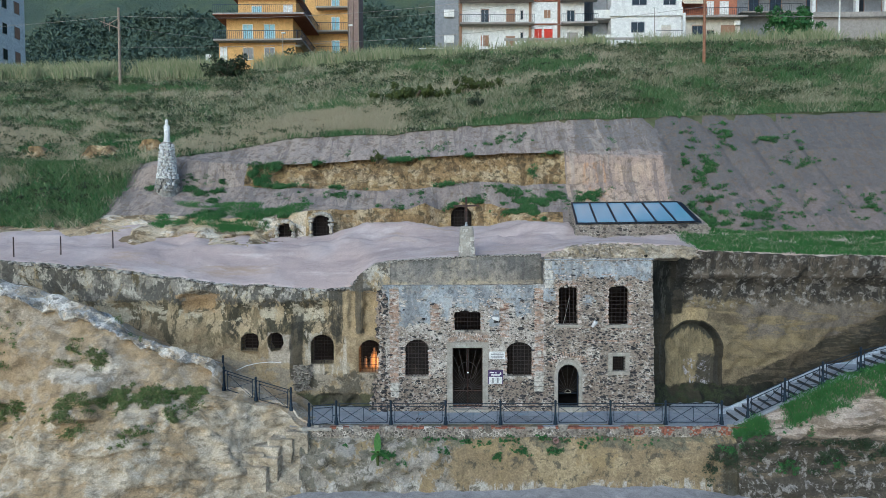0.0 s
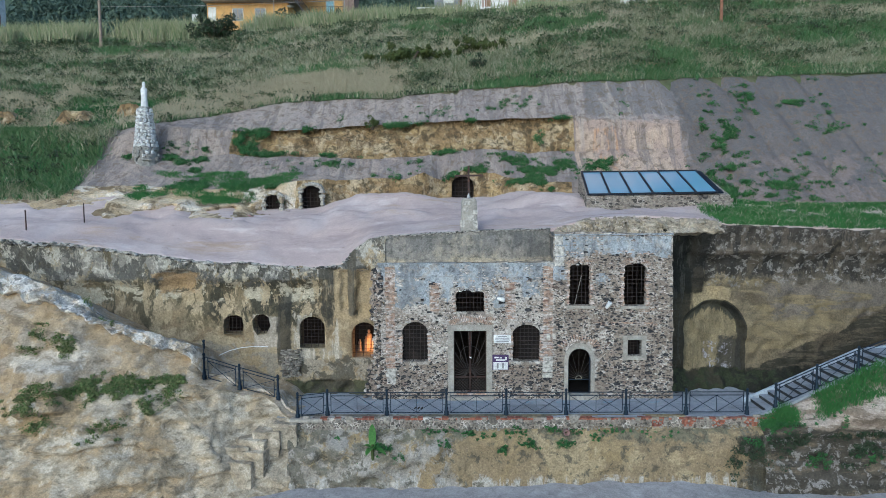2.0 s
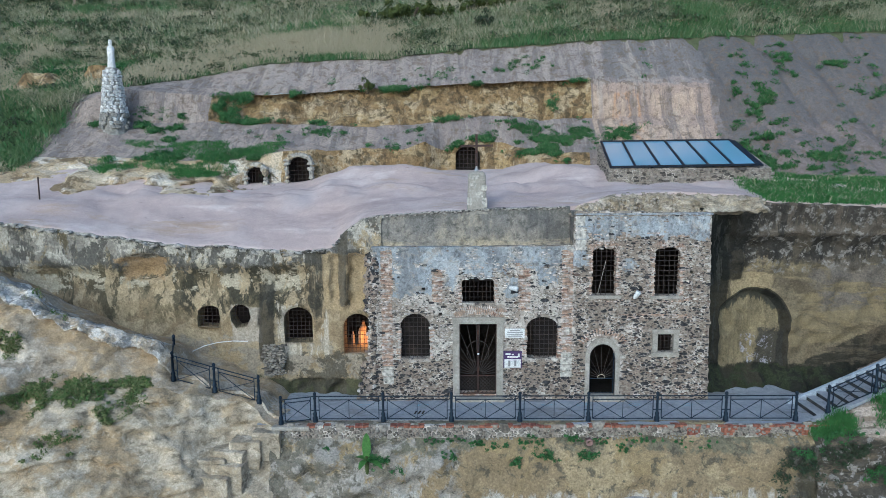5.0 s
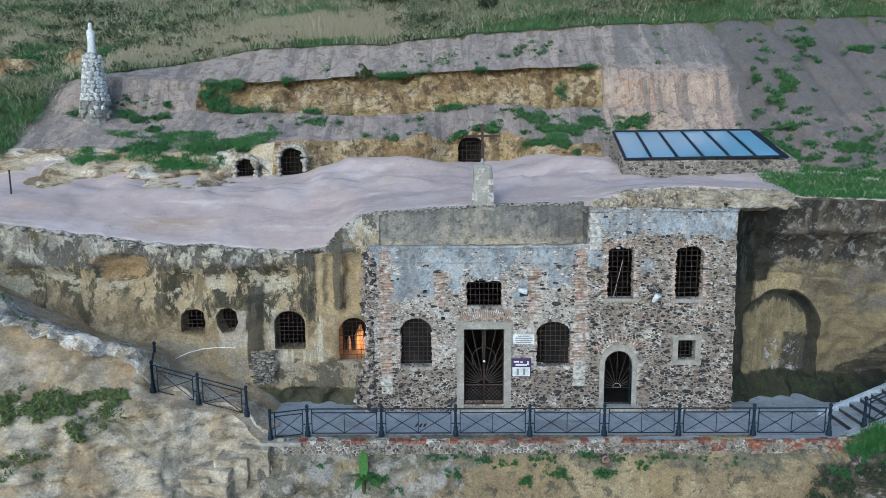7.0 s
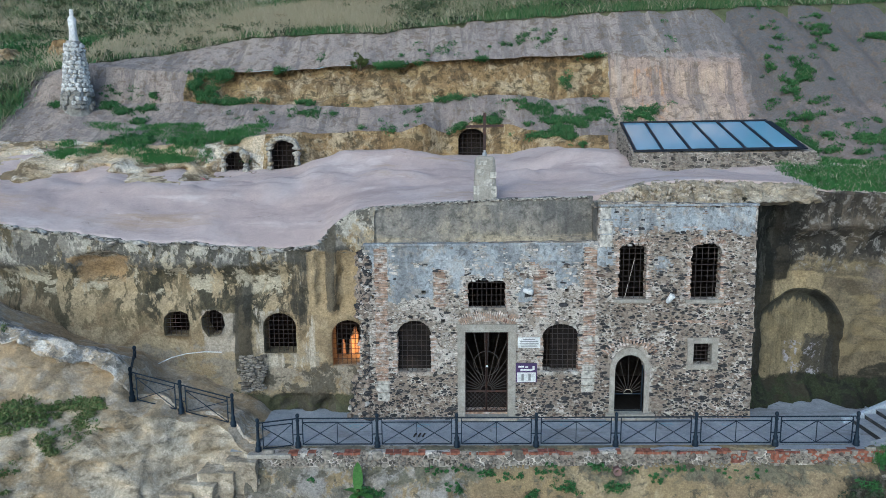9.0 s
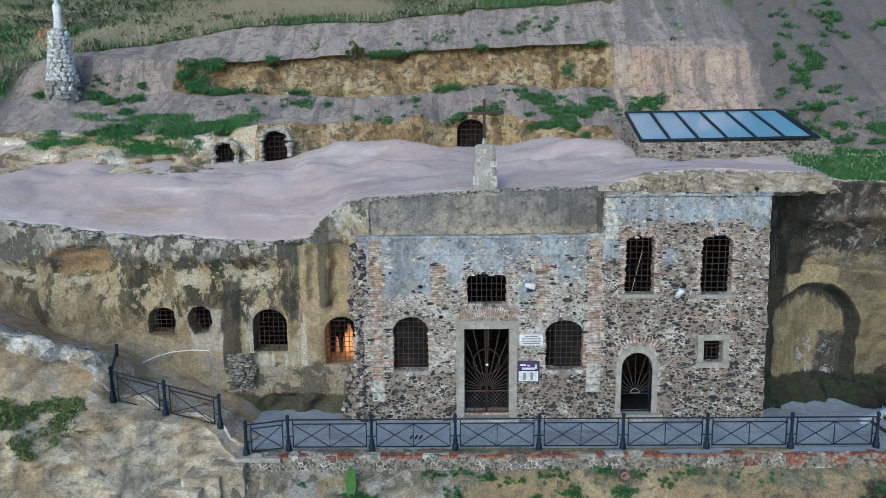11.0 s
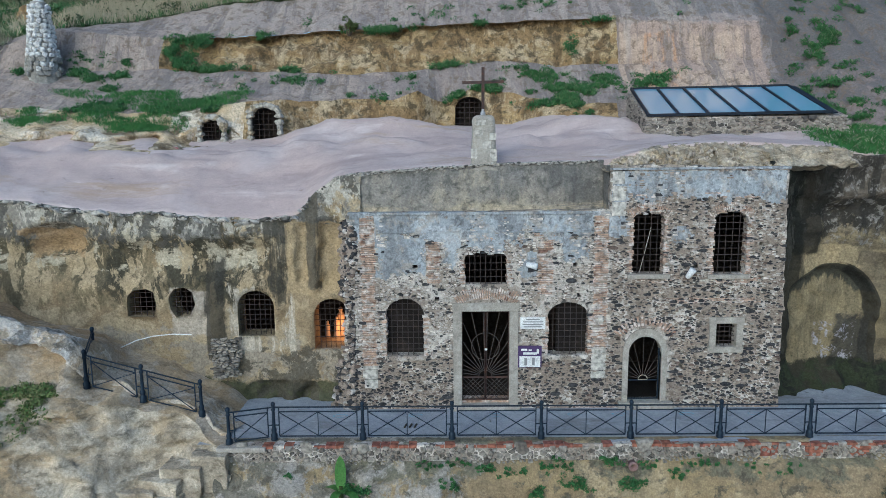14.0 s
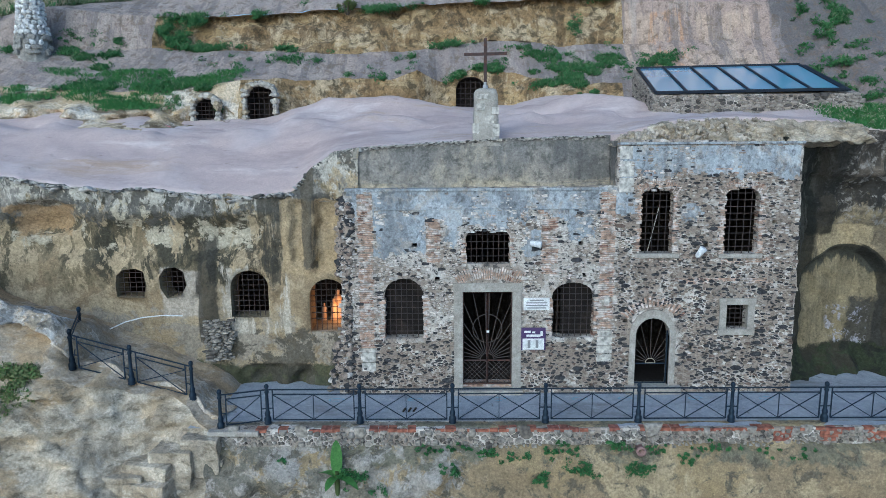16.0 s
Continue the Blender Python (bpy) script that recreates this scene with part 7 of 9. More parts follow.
# ---- houses, road and poles above ----
def paint(name, colour, dirt=0.75, rough=0.85):
    return ground_mat(name, colour, [(tuple(dirt * c for c in colour), 0.35, 0.52, 0.72, TALL), (tuple(0.9 * c for c in colour), 2, 0.5, 0.7, ONE)], rough=rough, dist=0.02)


M_ORANGE = paint("orange_render", (0.66, 0.40, 0.15))
M_WHITE = paint("white_render", (0.78, 0.77, 0.74))
M_CREAM = paint("cream_render", (0.60, 0.55, 0.47))
M_GREY = paint("grey_render", (0.27, 0.28, 0.30))
M_SLAB = paint("balcony_concrete", (0.36, 0.33, 0.30))
M_RUSTY = paint("rust_slab", (0.24, 0.10, 0.06))
M_TERRA = paint("terracotta_brick", (0.42, 0.17, 0.10))
M_BROWN = paint("brown_shutter", (0.33, 0.20, 0.13))
M_RED = paint("red_shutter", (0.55, 0.06, 0.04))
M_BLUEW = paint("pale_blue_shutter", (0.35, 0.55, 0.62))
M_WOODPOLE = paint("weathered_pole", (0.33, 0.26, 0.20))
M_REDPOLE = paint("rusty_pole", (0.30, 0.15, 0.09))
M_PANE, n_, l_, b_ = material("window_pane", 0.08)
b_.inputs["Base Color"].default_value = (0.02, 0.025, 0.03, 1)
b_.inputs["Specular IOR Level"].default_value = 0.6


def window(parent, x0, x1, z0, z1, y, fill, frame_mat, leaf=2):
    """A window or balcony door in a wall that faces -y: frame, then shutter or glass leaves."""
    w = part("window", box(bmesh.new(), x0 - 0.06, x1 + 0.06, y - 0.07, y + 0.05, z1, z1 + 0.07), frame_mat, parent)
    for a, b, c, d in ((x0 - 0.06, x0, z0, z1), (x1, x1 + 0.06, z0, z1), (x0 - 0.06, x1 + 0.06, z0 - 0.06, z0)):
        part("frame", box(bmesh.new(), a, b, y - 0.06, y + 0.05, c, d), frame_mat, w)
    for k in range(leaf):
        a, b = x0 + (x1 - x0) * k / leaf + 0.02, x0 + (x1 - x0) * (k + 1) / leaf - 0.02
        part("pane", box(bmesh.new(), a, b, y - 0.03, y + 0.04, z0 + 0.02, z1 - 0.02), fill, w)
    return w


def side_window(parent, y0, y1, z0, z1, x, fill):
    w = part("window", box(bmesh.new(), x - 0.02, x + 0.06, y0, y1, z0, z1), M_SLAB, parent)
    part("pane", box(bmesh.new(), x + 0.05, x + 0.08, y0 + 0.08, y1 - 0.08, z0 + 0.08, z1 - 0.08), fill, w)


def balcony(parent, x0, x1, y0, y1, z, mat=None, h=1.0, side=None):
    """A slab with a barred railing along its front (and one side)."""
    b = part("balcony", box(bmesh.new(), x0, x1, y0, y1, z - 0.22, z, 0.02), mat or M_SLAB, parent)
    bm = bmesh.new()
    bar(bm, (x0, y0 + 0.06, z + h), (x1, y0 + 0.06, z + h), 0.05, 0.05)
    n = max(2, int((x1 - x0) / 0.25))
    for k in range(n + 1):
        x = x0 + (x1 - x0) * k / n
        bar(bm, (x, y0 + 0.06, z), (x, y0 + 0.06, z + h), 0.025, 0.025)
    if side is not None:
        bar(bm, (side, y0, z + h), (side, y1, z + h), 0.05, 0.05)
        for k in range(int((y1 - y0) / 0.3)):
            bar(bm, (side, y0 + 0.3 * k, z), (side, y0 + 0.3 * k, z + h), 0.025, 0.025)
    part("railing", bm, M_IRON, b)
    return b


# orange house with wrap-round balconies
o = thing("orange_house", "orange rendered house with wrap-round balconies", "house")
part("wall", box(bmesh.new(), -28.2, -19.8, 54.2, 68, 31.8, 34.9), M_ORANGE, o)
part("lower_wall", box(bmesh.new(), -29.1, -19.4, 53.9, 68, 25.5, 31.6), M_ORANGE, o)
part("upper_wall", box(bmesh.new(), -27.0, -19.6, 55.2, 68, 35.0, 37.4), M_ORANGE, o)
part("roof", box(bmesh.new(), -27.6, -19.0, 54.6, 68.5, 37.35, 37.7, 0.03), M_RUSTY, o)
balcony(o, -29.4, -18.4, 52.8, 68, 31.8, side=-18.45)
balcony(o, -29.4, -18.0, 52.6, 68, 34.95, M_SLAB, side=-18.05)
part("eave_board", box(bmesh.new(), -29.4, -18.0, 52.58, 68, 34.68, 34.74), M_RUSTY, o)
for x0, x1, z0, z1, f in ((-26.1, -24.9, 31.9, 33.9, M_BLUEW), (-23.4, -22.1, 31.9, 33.9, M_BLUEW)):
    window(o, x0, x1, z0, z1, 54.2, f, M_WHITE)
for x0, x1, z0, z1, f in ((-28.9, -28.1, 29.2, 31.0, M_WHITE), (-26.0, -24.8, 29.5, 30.9, M_PANE), (-23.3, -22.1, 28.9, 30.9, M_PANE)):
    window(o, x0, x1, z0, z1, 53.9, f, M_WHITE)
for x0, x1, z0, z1, f in ((-25.2, -24.0, 35.1, 36.5, M_BLUEW), (-21.2, -20.1, 35.1, 36.6, M_WHITE)):
    window(o, x0, x1, z0, z1, 55.2, f, M_WHITE)
for y in (56, 58.5, 61, 63.5):
    side_window(o, y, y + 1.1, 32.0, 33.8, -19.8, M_BROWN)
dish = part("dish", lathe(bmesh.new(), [(0.02, 0), (0.3, 0.06), (0.45, 0.16)], (-19.0, 53.6, 30.9), 16), M_WHITE, o)
part("rear_wall", box(bmesh.new(), -19.9, -13.9, 62, 72, 26, 41), M_ORANGE, o)
for z in (31.9, 35.1, 38.3):
    balcony(o, -18.2, -13.7, 60.8, 62, z)
    window(o, -16.2, -15.2, z + 0.1, z + 2.0, 62, M_BLUEW, M_WHITE)
tower = thing("stair_tower", "brown weathered stair tower beside the orange house", "tower")
part("shaft", box(bmesh.new(), -13.7, -12.4, 60.5, 66, 26, 44), paint("brown_panel", (0.28, 0.20, 0.17)), tower)
for x in (-13.75, -13.1, -12.35):
    part("pipe", rod(bmesh.new(), (x, 60.4, 26), (x, 60.4, 44), 0.06, 8), M_WOODPOLE, tower)

# white apartment house with brown pillars
w = thing("white_house", "white apartment house with long balconies and brown pillars", "house")
part("wall", box(bmesh.new(), 1.4, 18.0, 60, 74, 29, 42), M_WHITE, w)
part("roof", box(bmesh.new(), 1.0, 18.4, 59.6, 74.4, 42, 42.3), M_SLAB, w)
for x, m in ((1.45, M_BROWN), (10.75, M_BROWN), (14.6, M_RUSTY)):
    part("pillar", box(bmesh.new(), x - 0.18, x + 0.18, 59.8, 60.05, 29, 42), m, w)
part("band", box(bmesh.new(), 11.0, 14.5, 59.9, 60.02, 35.3, 35.5), M_RUSTY, w)
part("band", box(bmesh.new(), 11.0, 14.5, 59.9, 60.02, 38.4, 38.6), M_RUSTY, w)
for z in (35.4, 38.5, 41.4):
    balcony(w, 1.3, 11.2, 58.7, 60, z)
    balcony(w, 14.8, 19.6, 58.7, 60, z)
for z in (32.6, 35.5, 38.6):
    mats = (M_PANE, M_BROWN, M_PANE) if z > 33 else (M_BROWN, M_BROWN, M_PANE)
    window(w, 4.2, 5.2, z, z + (1.9 if z > 33 else 1.3), 60, mats[0], M_BROWN)
    window(w, 7.6, 8.7, z, z + (1.9 if z > 33 else 1.2), 60, mats[1], M_BROWN, 1)
    window(w, 9.5, 9.8, z + 0.6, z + 1.7, 60, M_PANE, M_SLAB, 1)
    window(w, 12.6, 13.5, z + 0.7, z + 1.8, 60, M_BROWN, M_WHITE) if z > 33 else None
    window(w, 15.7, 16.7, z, z + 1.7, 60, M_PANE, M_SLAB) if z > 33 else window(w, 15.7, 17.2, 33.3, 34.3, 60, M_SLAB, M_WHITE, 1)
window(w, 11.4, 12.3, 33.2, 34.7, 60, M_RED, M_RED)
window(w, 12.7, 13.7, 33.2, 34.7, 60, M_RED, M_RED, 1)
part("annex", box(bmesh.new(), -2.0, 1.2, 62, 72, 30, 42), M_GREY, w)
for z in (33.5, 37):
    part("unit", box(bmesh.new(), -0.8, 0.6, 61.7, 62.05, z, z + 1.0, 0.04), M_WHITE, w)

# white house with a corner balcony
w = thing("white_house", "plain white house with dark-framed windows and a corner balcony", "house")
part("wall", box(bmesh.new(), 21.6, 31.0, 60, 72, 29, 43), M_WHITE, w)
part("roof", box(bmesh.new(), 21.2, 31.4, 59.6, 72.4, 43, 43.3), M_SLAB, w)
part("side_wall", box(bmesh.new(), 19.6, 21.5, 62, 72, 29, 43), M_GREY, w)
for z in (33.0, 36.3):
    part("parapet", box(bmesh.new(), 19.4, 21.9, 60.3, 60.5, z, z + 1.1, 0.02), M_WHITE, w)
    part("floor_slab", box(bmesh.new(), 19.4, 21.9, 60.3, 63, z - 0.2, z, 0.02), M_SLAB, w)
part("band", box(bmesh.new(), 21.4, 31.1, 59.75, 60.02, 36.4, 37.5), M_WHITE, w)
window(w, 24.3, 26.0, 34.3, 35.6, 60, M_PANE, M_GREY)
window(w, 24.4, 26.3, 37.9, 39.4, 60, M_PANE, M_GREY)
window(w, 28.6, 30.2, 37.9, 39.3, 60, M_PANE, M_GREY)
window(w, 28.3, 29.6, 33.2, 35.2, 60, M_CREAM, M_WHITE)
part("loggia_post", box(bmesh.new(), 30.75, 31.05, 58.6, 58.9, 32.5, 36.4), M_WHITE, w)
balcony(w, 27.2, 31.1, 58.6, 60, 33.1)

# house with a brick upper floor
w = thing("brick_house", "house with a terracotta brick floor over a white one", "house")
part("wall", box(bmesh.new(), 31.1, 39.0, 60.5, 72, 29, 36.2), M_CREAM, w)
part("upper_wall", box(bmesh.new(), 31.1, 39.0, 61.5, 72, 36.2, 43), M_TERRA, w)
part("roof", box(bmesh.new(), 30.8, 39.4, 60.8, 72.4, 43, 43.3), M_SLAB, w)
balcony(w, 31.2, 39.6, 59.4, 61.5, 36.3)
window(w, 32.6, 34.0, 33.4, 35.2, 60.5, M_PANE, M_BROWN)
window(w, 34.6, 35.5, 33.9, 34.6, 60.5, M_PANE, M_BROWN)
window(w, 36.5, 38.3, 33.4, 35.2, 60.5, M_BROWN, M_BROWN)
window(w, 35.0, 35.8, 36.5, 38.7, 61.5, M_WHITE, M_WHITE)
window(w, 36.7, 37.8, 36.5, 38.7, 61.5, M_WHITE, M_WHITE)
M_AWNING = paint("cream_awning", (0.68, 0.60, 0.45))
mesh_object("awning", [(31.2, 61.4, 39.2), (34.3, 61.4, 39.2), (34.3, 59.6, 38.0), (31.2, 59.6, 38.0), (31.2, 61.4, 39.14), (34.3, 61.4, 39.14), (34.3, 59.6, 37.9), (31.2, 59.6, 37.9)], [(0, 1, 2, 3), (7, 6, 5, 4), (3, 2, 6, 7), (0, 3, 7, 4), (1, 5, 6, 2)], M_AWNING, w)
part("unit", box(bmesh.new(), 38.2, 38.9, 60.1, 60.5, 35.2, 35.8, 0.03), M_WHITE, w)

# grey modern house at the far end
w = thing("grey_house", "grey terraced house with white columns and glass rails", "house")
part("wall", box(bmesh.new(), 41, 66, 67, 78, 29, 45), M_GREY, w)
part("roof", box(bmesh.new(), 40.6, 66.4, 66.6, 78.4, 45, 45.3), M_SLAB, w)
part("terrace_slab", box(bmesh.new(), 49.5, 66, 63.5, 67, 37.2, 37.9, 0.03), M_SLAB, w)
part("base_wall", box(bmesh.new(), 50, 66, 64, 67, 29, 37.2), M_SLAB, w)
for x in (50.6, 56.6, 60.6, 64.6):
    part("column", box(bmesh.new(), x - 0.25, x + 0.25, 63.8, 64.3, 37.9, 42), M_WHITE, w)
part("upper_slab", box(bmesh.new(), 42, 66, 63.6, 67, 41.8, 42.2), M_SLAB, w)
balcony(w, 41, 49.4, 64.5, 67, 38.4)
for x0, x1 in ((43, 44.4), (46, 47.6), (51.2, 52.6), (58, 59.4), (62, 63.6)):
    window(w, x0, x1, 38.5, 40.8, 67, M_PANE, M_BROWN)
w = thing("pale_house", "tall pale house with small dark windows", "house")
part("wall", box(bmesh.new(), -75, -61.2, 60, 66, 24, 44), M_WHITE, w)
part("roof", box(bmesh.new(), -75.4, -60.8, 59.6, 66.4, 44, 44.3), M_SLAB, w)
for z in (31.5, 35.0, 38.5):
    window(w, -63.2, -62.2, z + 0.3, z + 1.7, 60, M_PANE, M_SLAB)
    side_window(w, 61, 62, z, z + 1.5, -61.2, M_PANE)
    side_window(w, 63.6, 64.8, z, z + 1.7, -61.2, M_BROWN)

# guard rail, garden wall, fence
g = thing("guard_rail", "pale metal guard rail along the road", "guard rail")
part("beam", box(bmesh.new(), 6.5, 28, 50.0, 50.1, 30.6, 30.9, 0.02), M_SLAB, g)
for k in range(8):
    part("post", box(bmesh.new(), 7 + 2.9 * k, 7.12 + 2.9 * k, 50.1, 50.2, 29.4, 30.9), M_SLAB, g)
f = thing("rope_fence", "low pale rope fence with white posts", "fence")
for k in range(9):
    x = 14.5 + 3.0 * k
    part("post", box(bmesh.new(), x, x + 0.1, 45.6, 45.7, 26.8, 29.2), M_WHITE, f)
    bm = bmesh.new()
    for j in range(6):
        s0, s1 = j / 6, (j + 1) / 6
        sag = lambda s: 29.0 - 0.5 * math.sin(math.pi * s)
        rod(bm, (x + 3 * s0, 45.6, sag(s0)), (x + 3 * s1, 45.6, sag(s1)), 0.05, 6)
    part("rope", bm, M_WHITE, f)
f = thing("wooden_fence", "short pale wooden rail fence in the reeds", "fence")
for x in (-0.6, 1.7, 3.4):
    part("post", box(bmesh.new(), x, x + 0.12, 41, 41.12, 25.5, 28.0 if x != 3.4 else 28.8), M_WHITE, f)
part("rail", box(bmesh.new(), -3.5, 5.0, 40.98, 41.05, 27.35, 27.47), M_WHITE, f)


def pole(name, label, x, y, z0, z1, r, mat, arms=()):
    p = thing(name, label, "pole", at=(x, y, z0))
    part("shaft", lathe(bmesh.new(), [(r * 1.2, -1.0), (r, 0.3), (r * 0.8, z1 - z0)], (0, 0, 0), 10), mat, p)
    for a, b, w_ in arms:
        part("arm", bar(bmesh.new(), a, b, w_, w_), mat, p)
    return p


pole("utility_pole", "weathered wooden utility pole with a bent cross arm", -32.5, 35, 22.0, 30.0, 0.14, M_WOODPOLE, (((0, 0, 6.0), (-1.8, -0.1, 6.7), 0.08), ((0, 0, 7.0), (-1.3, -0.1, 6.2), 0.06), ((-1.4, -0.1, 6.1), (-1.4, -0.1, 7.0), 0.05), ((-0.9, -0.1, 5.7), (-0.9, -0.1, 6.6), 0.05)))
pole("utility_pole", "rusty brown utility pole in the dry grass", 21.0, 25, 21.2, 31.0, 0.13, M_REDPOLE)
pole("utility_pole", "thin grey metal pole in front of the houses", 52, 60, 30, 42, 0.12, M_WHITE)
pole("utility_pole", "thin grey metal pole in front of the houses", 46.3, 56, 30, 40, 0.10, M_WHITE)
for x, y, z in ((-12.0, 50, 27.3), (-20.2, 50.5, 26.6), (-16.0 + 41, 52, 29.8)):
    l = thing("street_lamp", "slim grey street lamp with a small head", "street lamp", "street lamps", (x, y, z))
    part("shaft", lathe(bmesh.new(), [(0.07, -0.3), (0.06, 2), (0.045, 5.2)], (0, 0, 0), 8), M_SLAB, l)
    part("head", box(bmesh.new(), -0.15, 0.35, -0.12, 0.12, 5.15, 5.32, 0.04), M_WHITE, l)
s = thing("road_sign", "small white sign board in the grass", "sign", at=(-26.2, 42, 25.0))
part("post", rod(bmesh.new(), (0, 0, -0.4), (0, 0, 1.8), 0.05, 8), M_SLAB, s)
part("board", box(bmesh.new(), -0.3, 0.3, -0.08, -0.04, 1.3, 2.2, 0.01), M_WHITE, s)


def tube(bm, pts, r, sides=8):
    """One bent round bar through points."""
    rings = []
    for k, p in enumerate(pts):
        d = (Vector(pts[min(k + 1, len(pts) - 1)]) - Vector(pts[max(k - 1, 0)])).to_track_quat("Z", "Y")
        rings.append([bm.verts.new(Vector(p) + d @ Vector((r * math.cos(2 * math.pi * j / sides), r * math.sin(2 * math.pi * j / sides), 0))) for j in range(sides)])
    for a, b in zip(rings, rings[1:]):
        for j in range(sides):
            bm.faces.new((a[j], a[(j + 1) % sides], b[(j + 1) % sides], b[j]))
    return bm


def wire(a, b, sag, r=0.018):
    bm = bmesh.new()
    a, b = Vector(a), Vector(b)
    pts = [a.lerp(b, k / 14) - Vector((0, 0, sag * 4 * (k / 14) * (1 - k / 14))) for k in range(15)]
    tube(bm, pts, r, 5)
    return tagged(part("cable", bm, M_SLAB), "thin overhead cable strung between poles", "cable", "overhead cables")


wire((-90, 45, 30.5), (-32.5, 35, 29.2), 0.8)
wire((-32.5, 35, 29.2), (21.0, 25, 30.0), 1.6)
wire((-32.5, 35, 28.2), (-13, 60, 33.5), 0.8)
wire((-32.5, 35, 26.2), (21.0, 25, 26.6), 1.0)
wire((21.0, 25, 30.5), (80, 30, 33), 1.0)
wire((21.0, 25, 26.0), (70, 32, 28.5), 0.6)
wire((-12.9, 60.4, 36.5), (21.0, 25, 29.5), 0.8)

# white pipe along the grotto cliff
bm = bmesh.new()
pts = [(-11.3, -0.35, 1.52), (-11.0, -0.05, 1.58), (-10.75, 0.16, 1.64), (-10.35, 0.30, 1.76), (-9.9, 0.36, 1.96), (-9.4, 0.40, 2.08), (-8.8, 0.40, 2.14), (-8.2, 0.34, 2.14)]
tube(bm, pts, 0.018)
tagged(part("pipe", bm, M_WHITEPAINT), "pale plastic pipe clipped along the tuff", "pipe")
# rough masonry pier between the grotto windows
pr = thing("rubble_pier", "broken rubble masonry against the cliff", "masonry", at=(-7.2, 0.35, 0))
hp = Heap()
prnd = random.Random(12)
ledge = lambda x, z: abs(x + 0.05) < 0.42 + 0.18 * noise.noise(Vector((3.0, 0, z * 3))) - 0.12 * (z < 1.1)
for x, z, r, poly in rubble_cells(-0.7, 0.6, 0.75, 1.95, ledge, lambda x, z, u: 0.12 + 0.3 * u * u, 2.4, 31):
    hp.add(cell_solid(poly, 0.008, prnd.uniform(0.03, 0.12), prnd), Matrix.Translation((x, 0.10 + 0.5 * x * x, z)) @ Matrix.Rotation(prnd.uniform(-0.12, 0.12), 4, "Y"))
hp.box(-0.3, 0.25, 0.2, 0.5, 0.8, 1.8)
hp.done("masonry", M_KERBSTONE, pr)

# crumbling crust along the terrace's edge, and broken rock behind the right parapet
M_CRUST = random_mat("pale_crust", [(0.46, 0.43, 0.38), (0.32, 0.29, 0.24), (0.56, 0.53, 0.48), (0.17, 0.155, 0.13), (0.40, 0.33, 0.24), (0.12, 0.11, 0.095), (0.25, 0.23, 0.20)], "island", dist=0.04)
M_BROKEN = random_mat("broken_rock", [(0.44, 0.38, 0.30), (0.36, 0.29, 0.21), (0.50, 0.45, 0.38), (0.28, 0.23, 0.17), (0.16, 0.135, 0.10)], "island", dist=0.05)
crnd = random.Random(44)
crust = Heap()
for _ in range(300):
    x = crnd.uniform(-21, -4.0)
    ex, ey, ez = rail_at(EDGE, np.array([x]))[0]
    s = crnd.uniform(0.03, 0.13) if crnd.random() < 0.9 else 0.22
    drop = abs(crnd.gauss(0, 0.07)) + 0.10 * max(0, noise.noise(Vector((x * 1.3, 0, 0))))
    crust.add(STONE_SHAPES[crnd.randrange(24)], Matrix.LocRotScale((x, ey - 0.12 - crnd.uniform(0, 0.12), ez - drop), Euler((crnd.uniform(-0.6, 0.2), crnd.uniform(-0.4, 0.4), 0)), (s * 1.6, 0.16, s * 0.6)))
for _ in range(300):
    x = crnd.uniform(-3.9, 4.3)
    ez = float(np.interp(x, [-4.3, -3.8, -3.2, -1.5, 0, 1.2, 4.3], [6.4, 6.8, 6.95, 7.06, 7.14, 7.2, 7.28]))
    s = crnd.uniform(0.03, 0.12)
    crust.add(STONE_SHAPES[crnd.randrange(24)], Matrix.LocRotScale((x, 0.97, ez - abs(crnd.gauss(0, 0.04))), Euler((0, crnd.uniform(-0.3, 0.3), 0)), (s * 1.4, 0.16, s * 0.6)))
crust.done("edge_crust", M_CRUST, None, "pale crumbling crust along the terrace edge", "crust", kind="stuff")
broken = Heap()
for _ in range(260):
    x = crnd.uniform(4.7, 9.2)
    ex, ey, ez = rail_at(EDGE, np.array([x]))[0]
    f = crnd.random()
    base_y = 0.75 if x < 9.4 else 1.25
    s = crnd.uniform(0.04, 0.15)
    broken.add(STONE_SHAPES[crnd.randrange(24)], Matrix.LocRotScale((x, base_y + f * (ey - 0.1 - base_y), 7.0 + f * (ez - 7.0) - 0.02), Euler((crnd.uniform(-1.2, -0.3), crnd.uniform(-0.7, 0.7), crnd.uniform(-0.5, 0.5))), (s * 0.9, s * 0.8, s * 1.1)))
broken.done("broken_rock", M_BROKEN, None, "pale broken rock behind the parapet", "rock", kind="stuff")
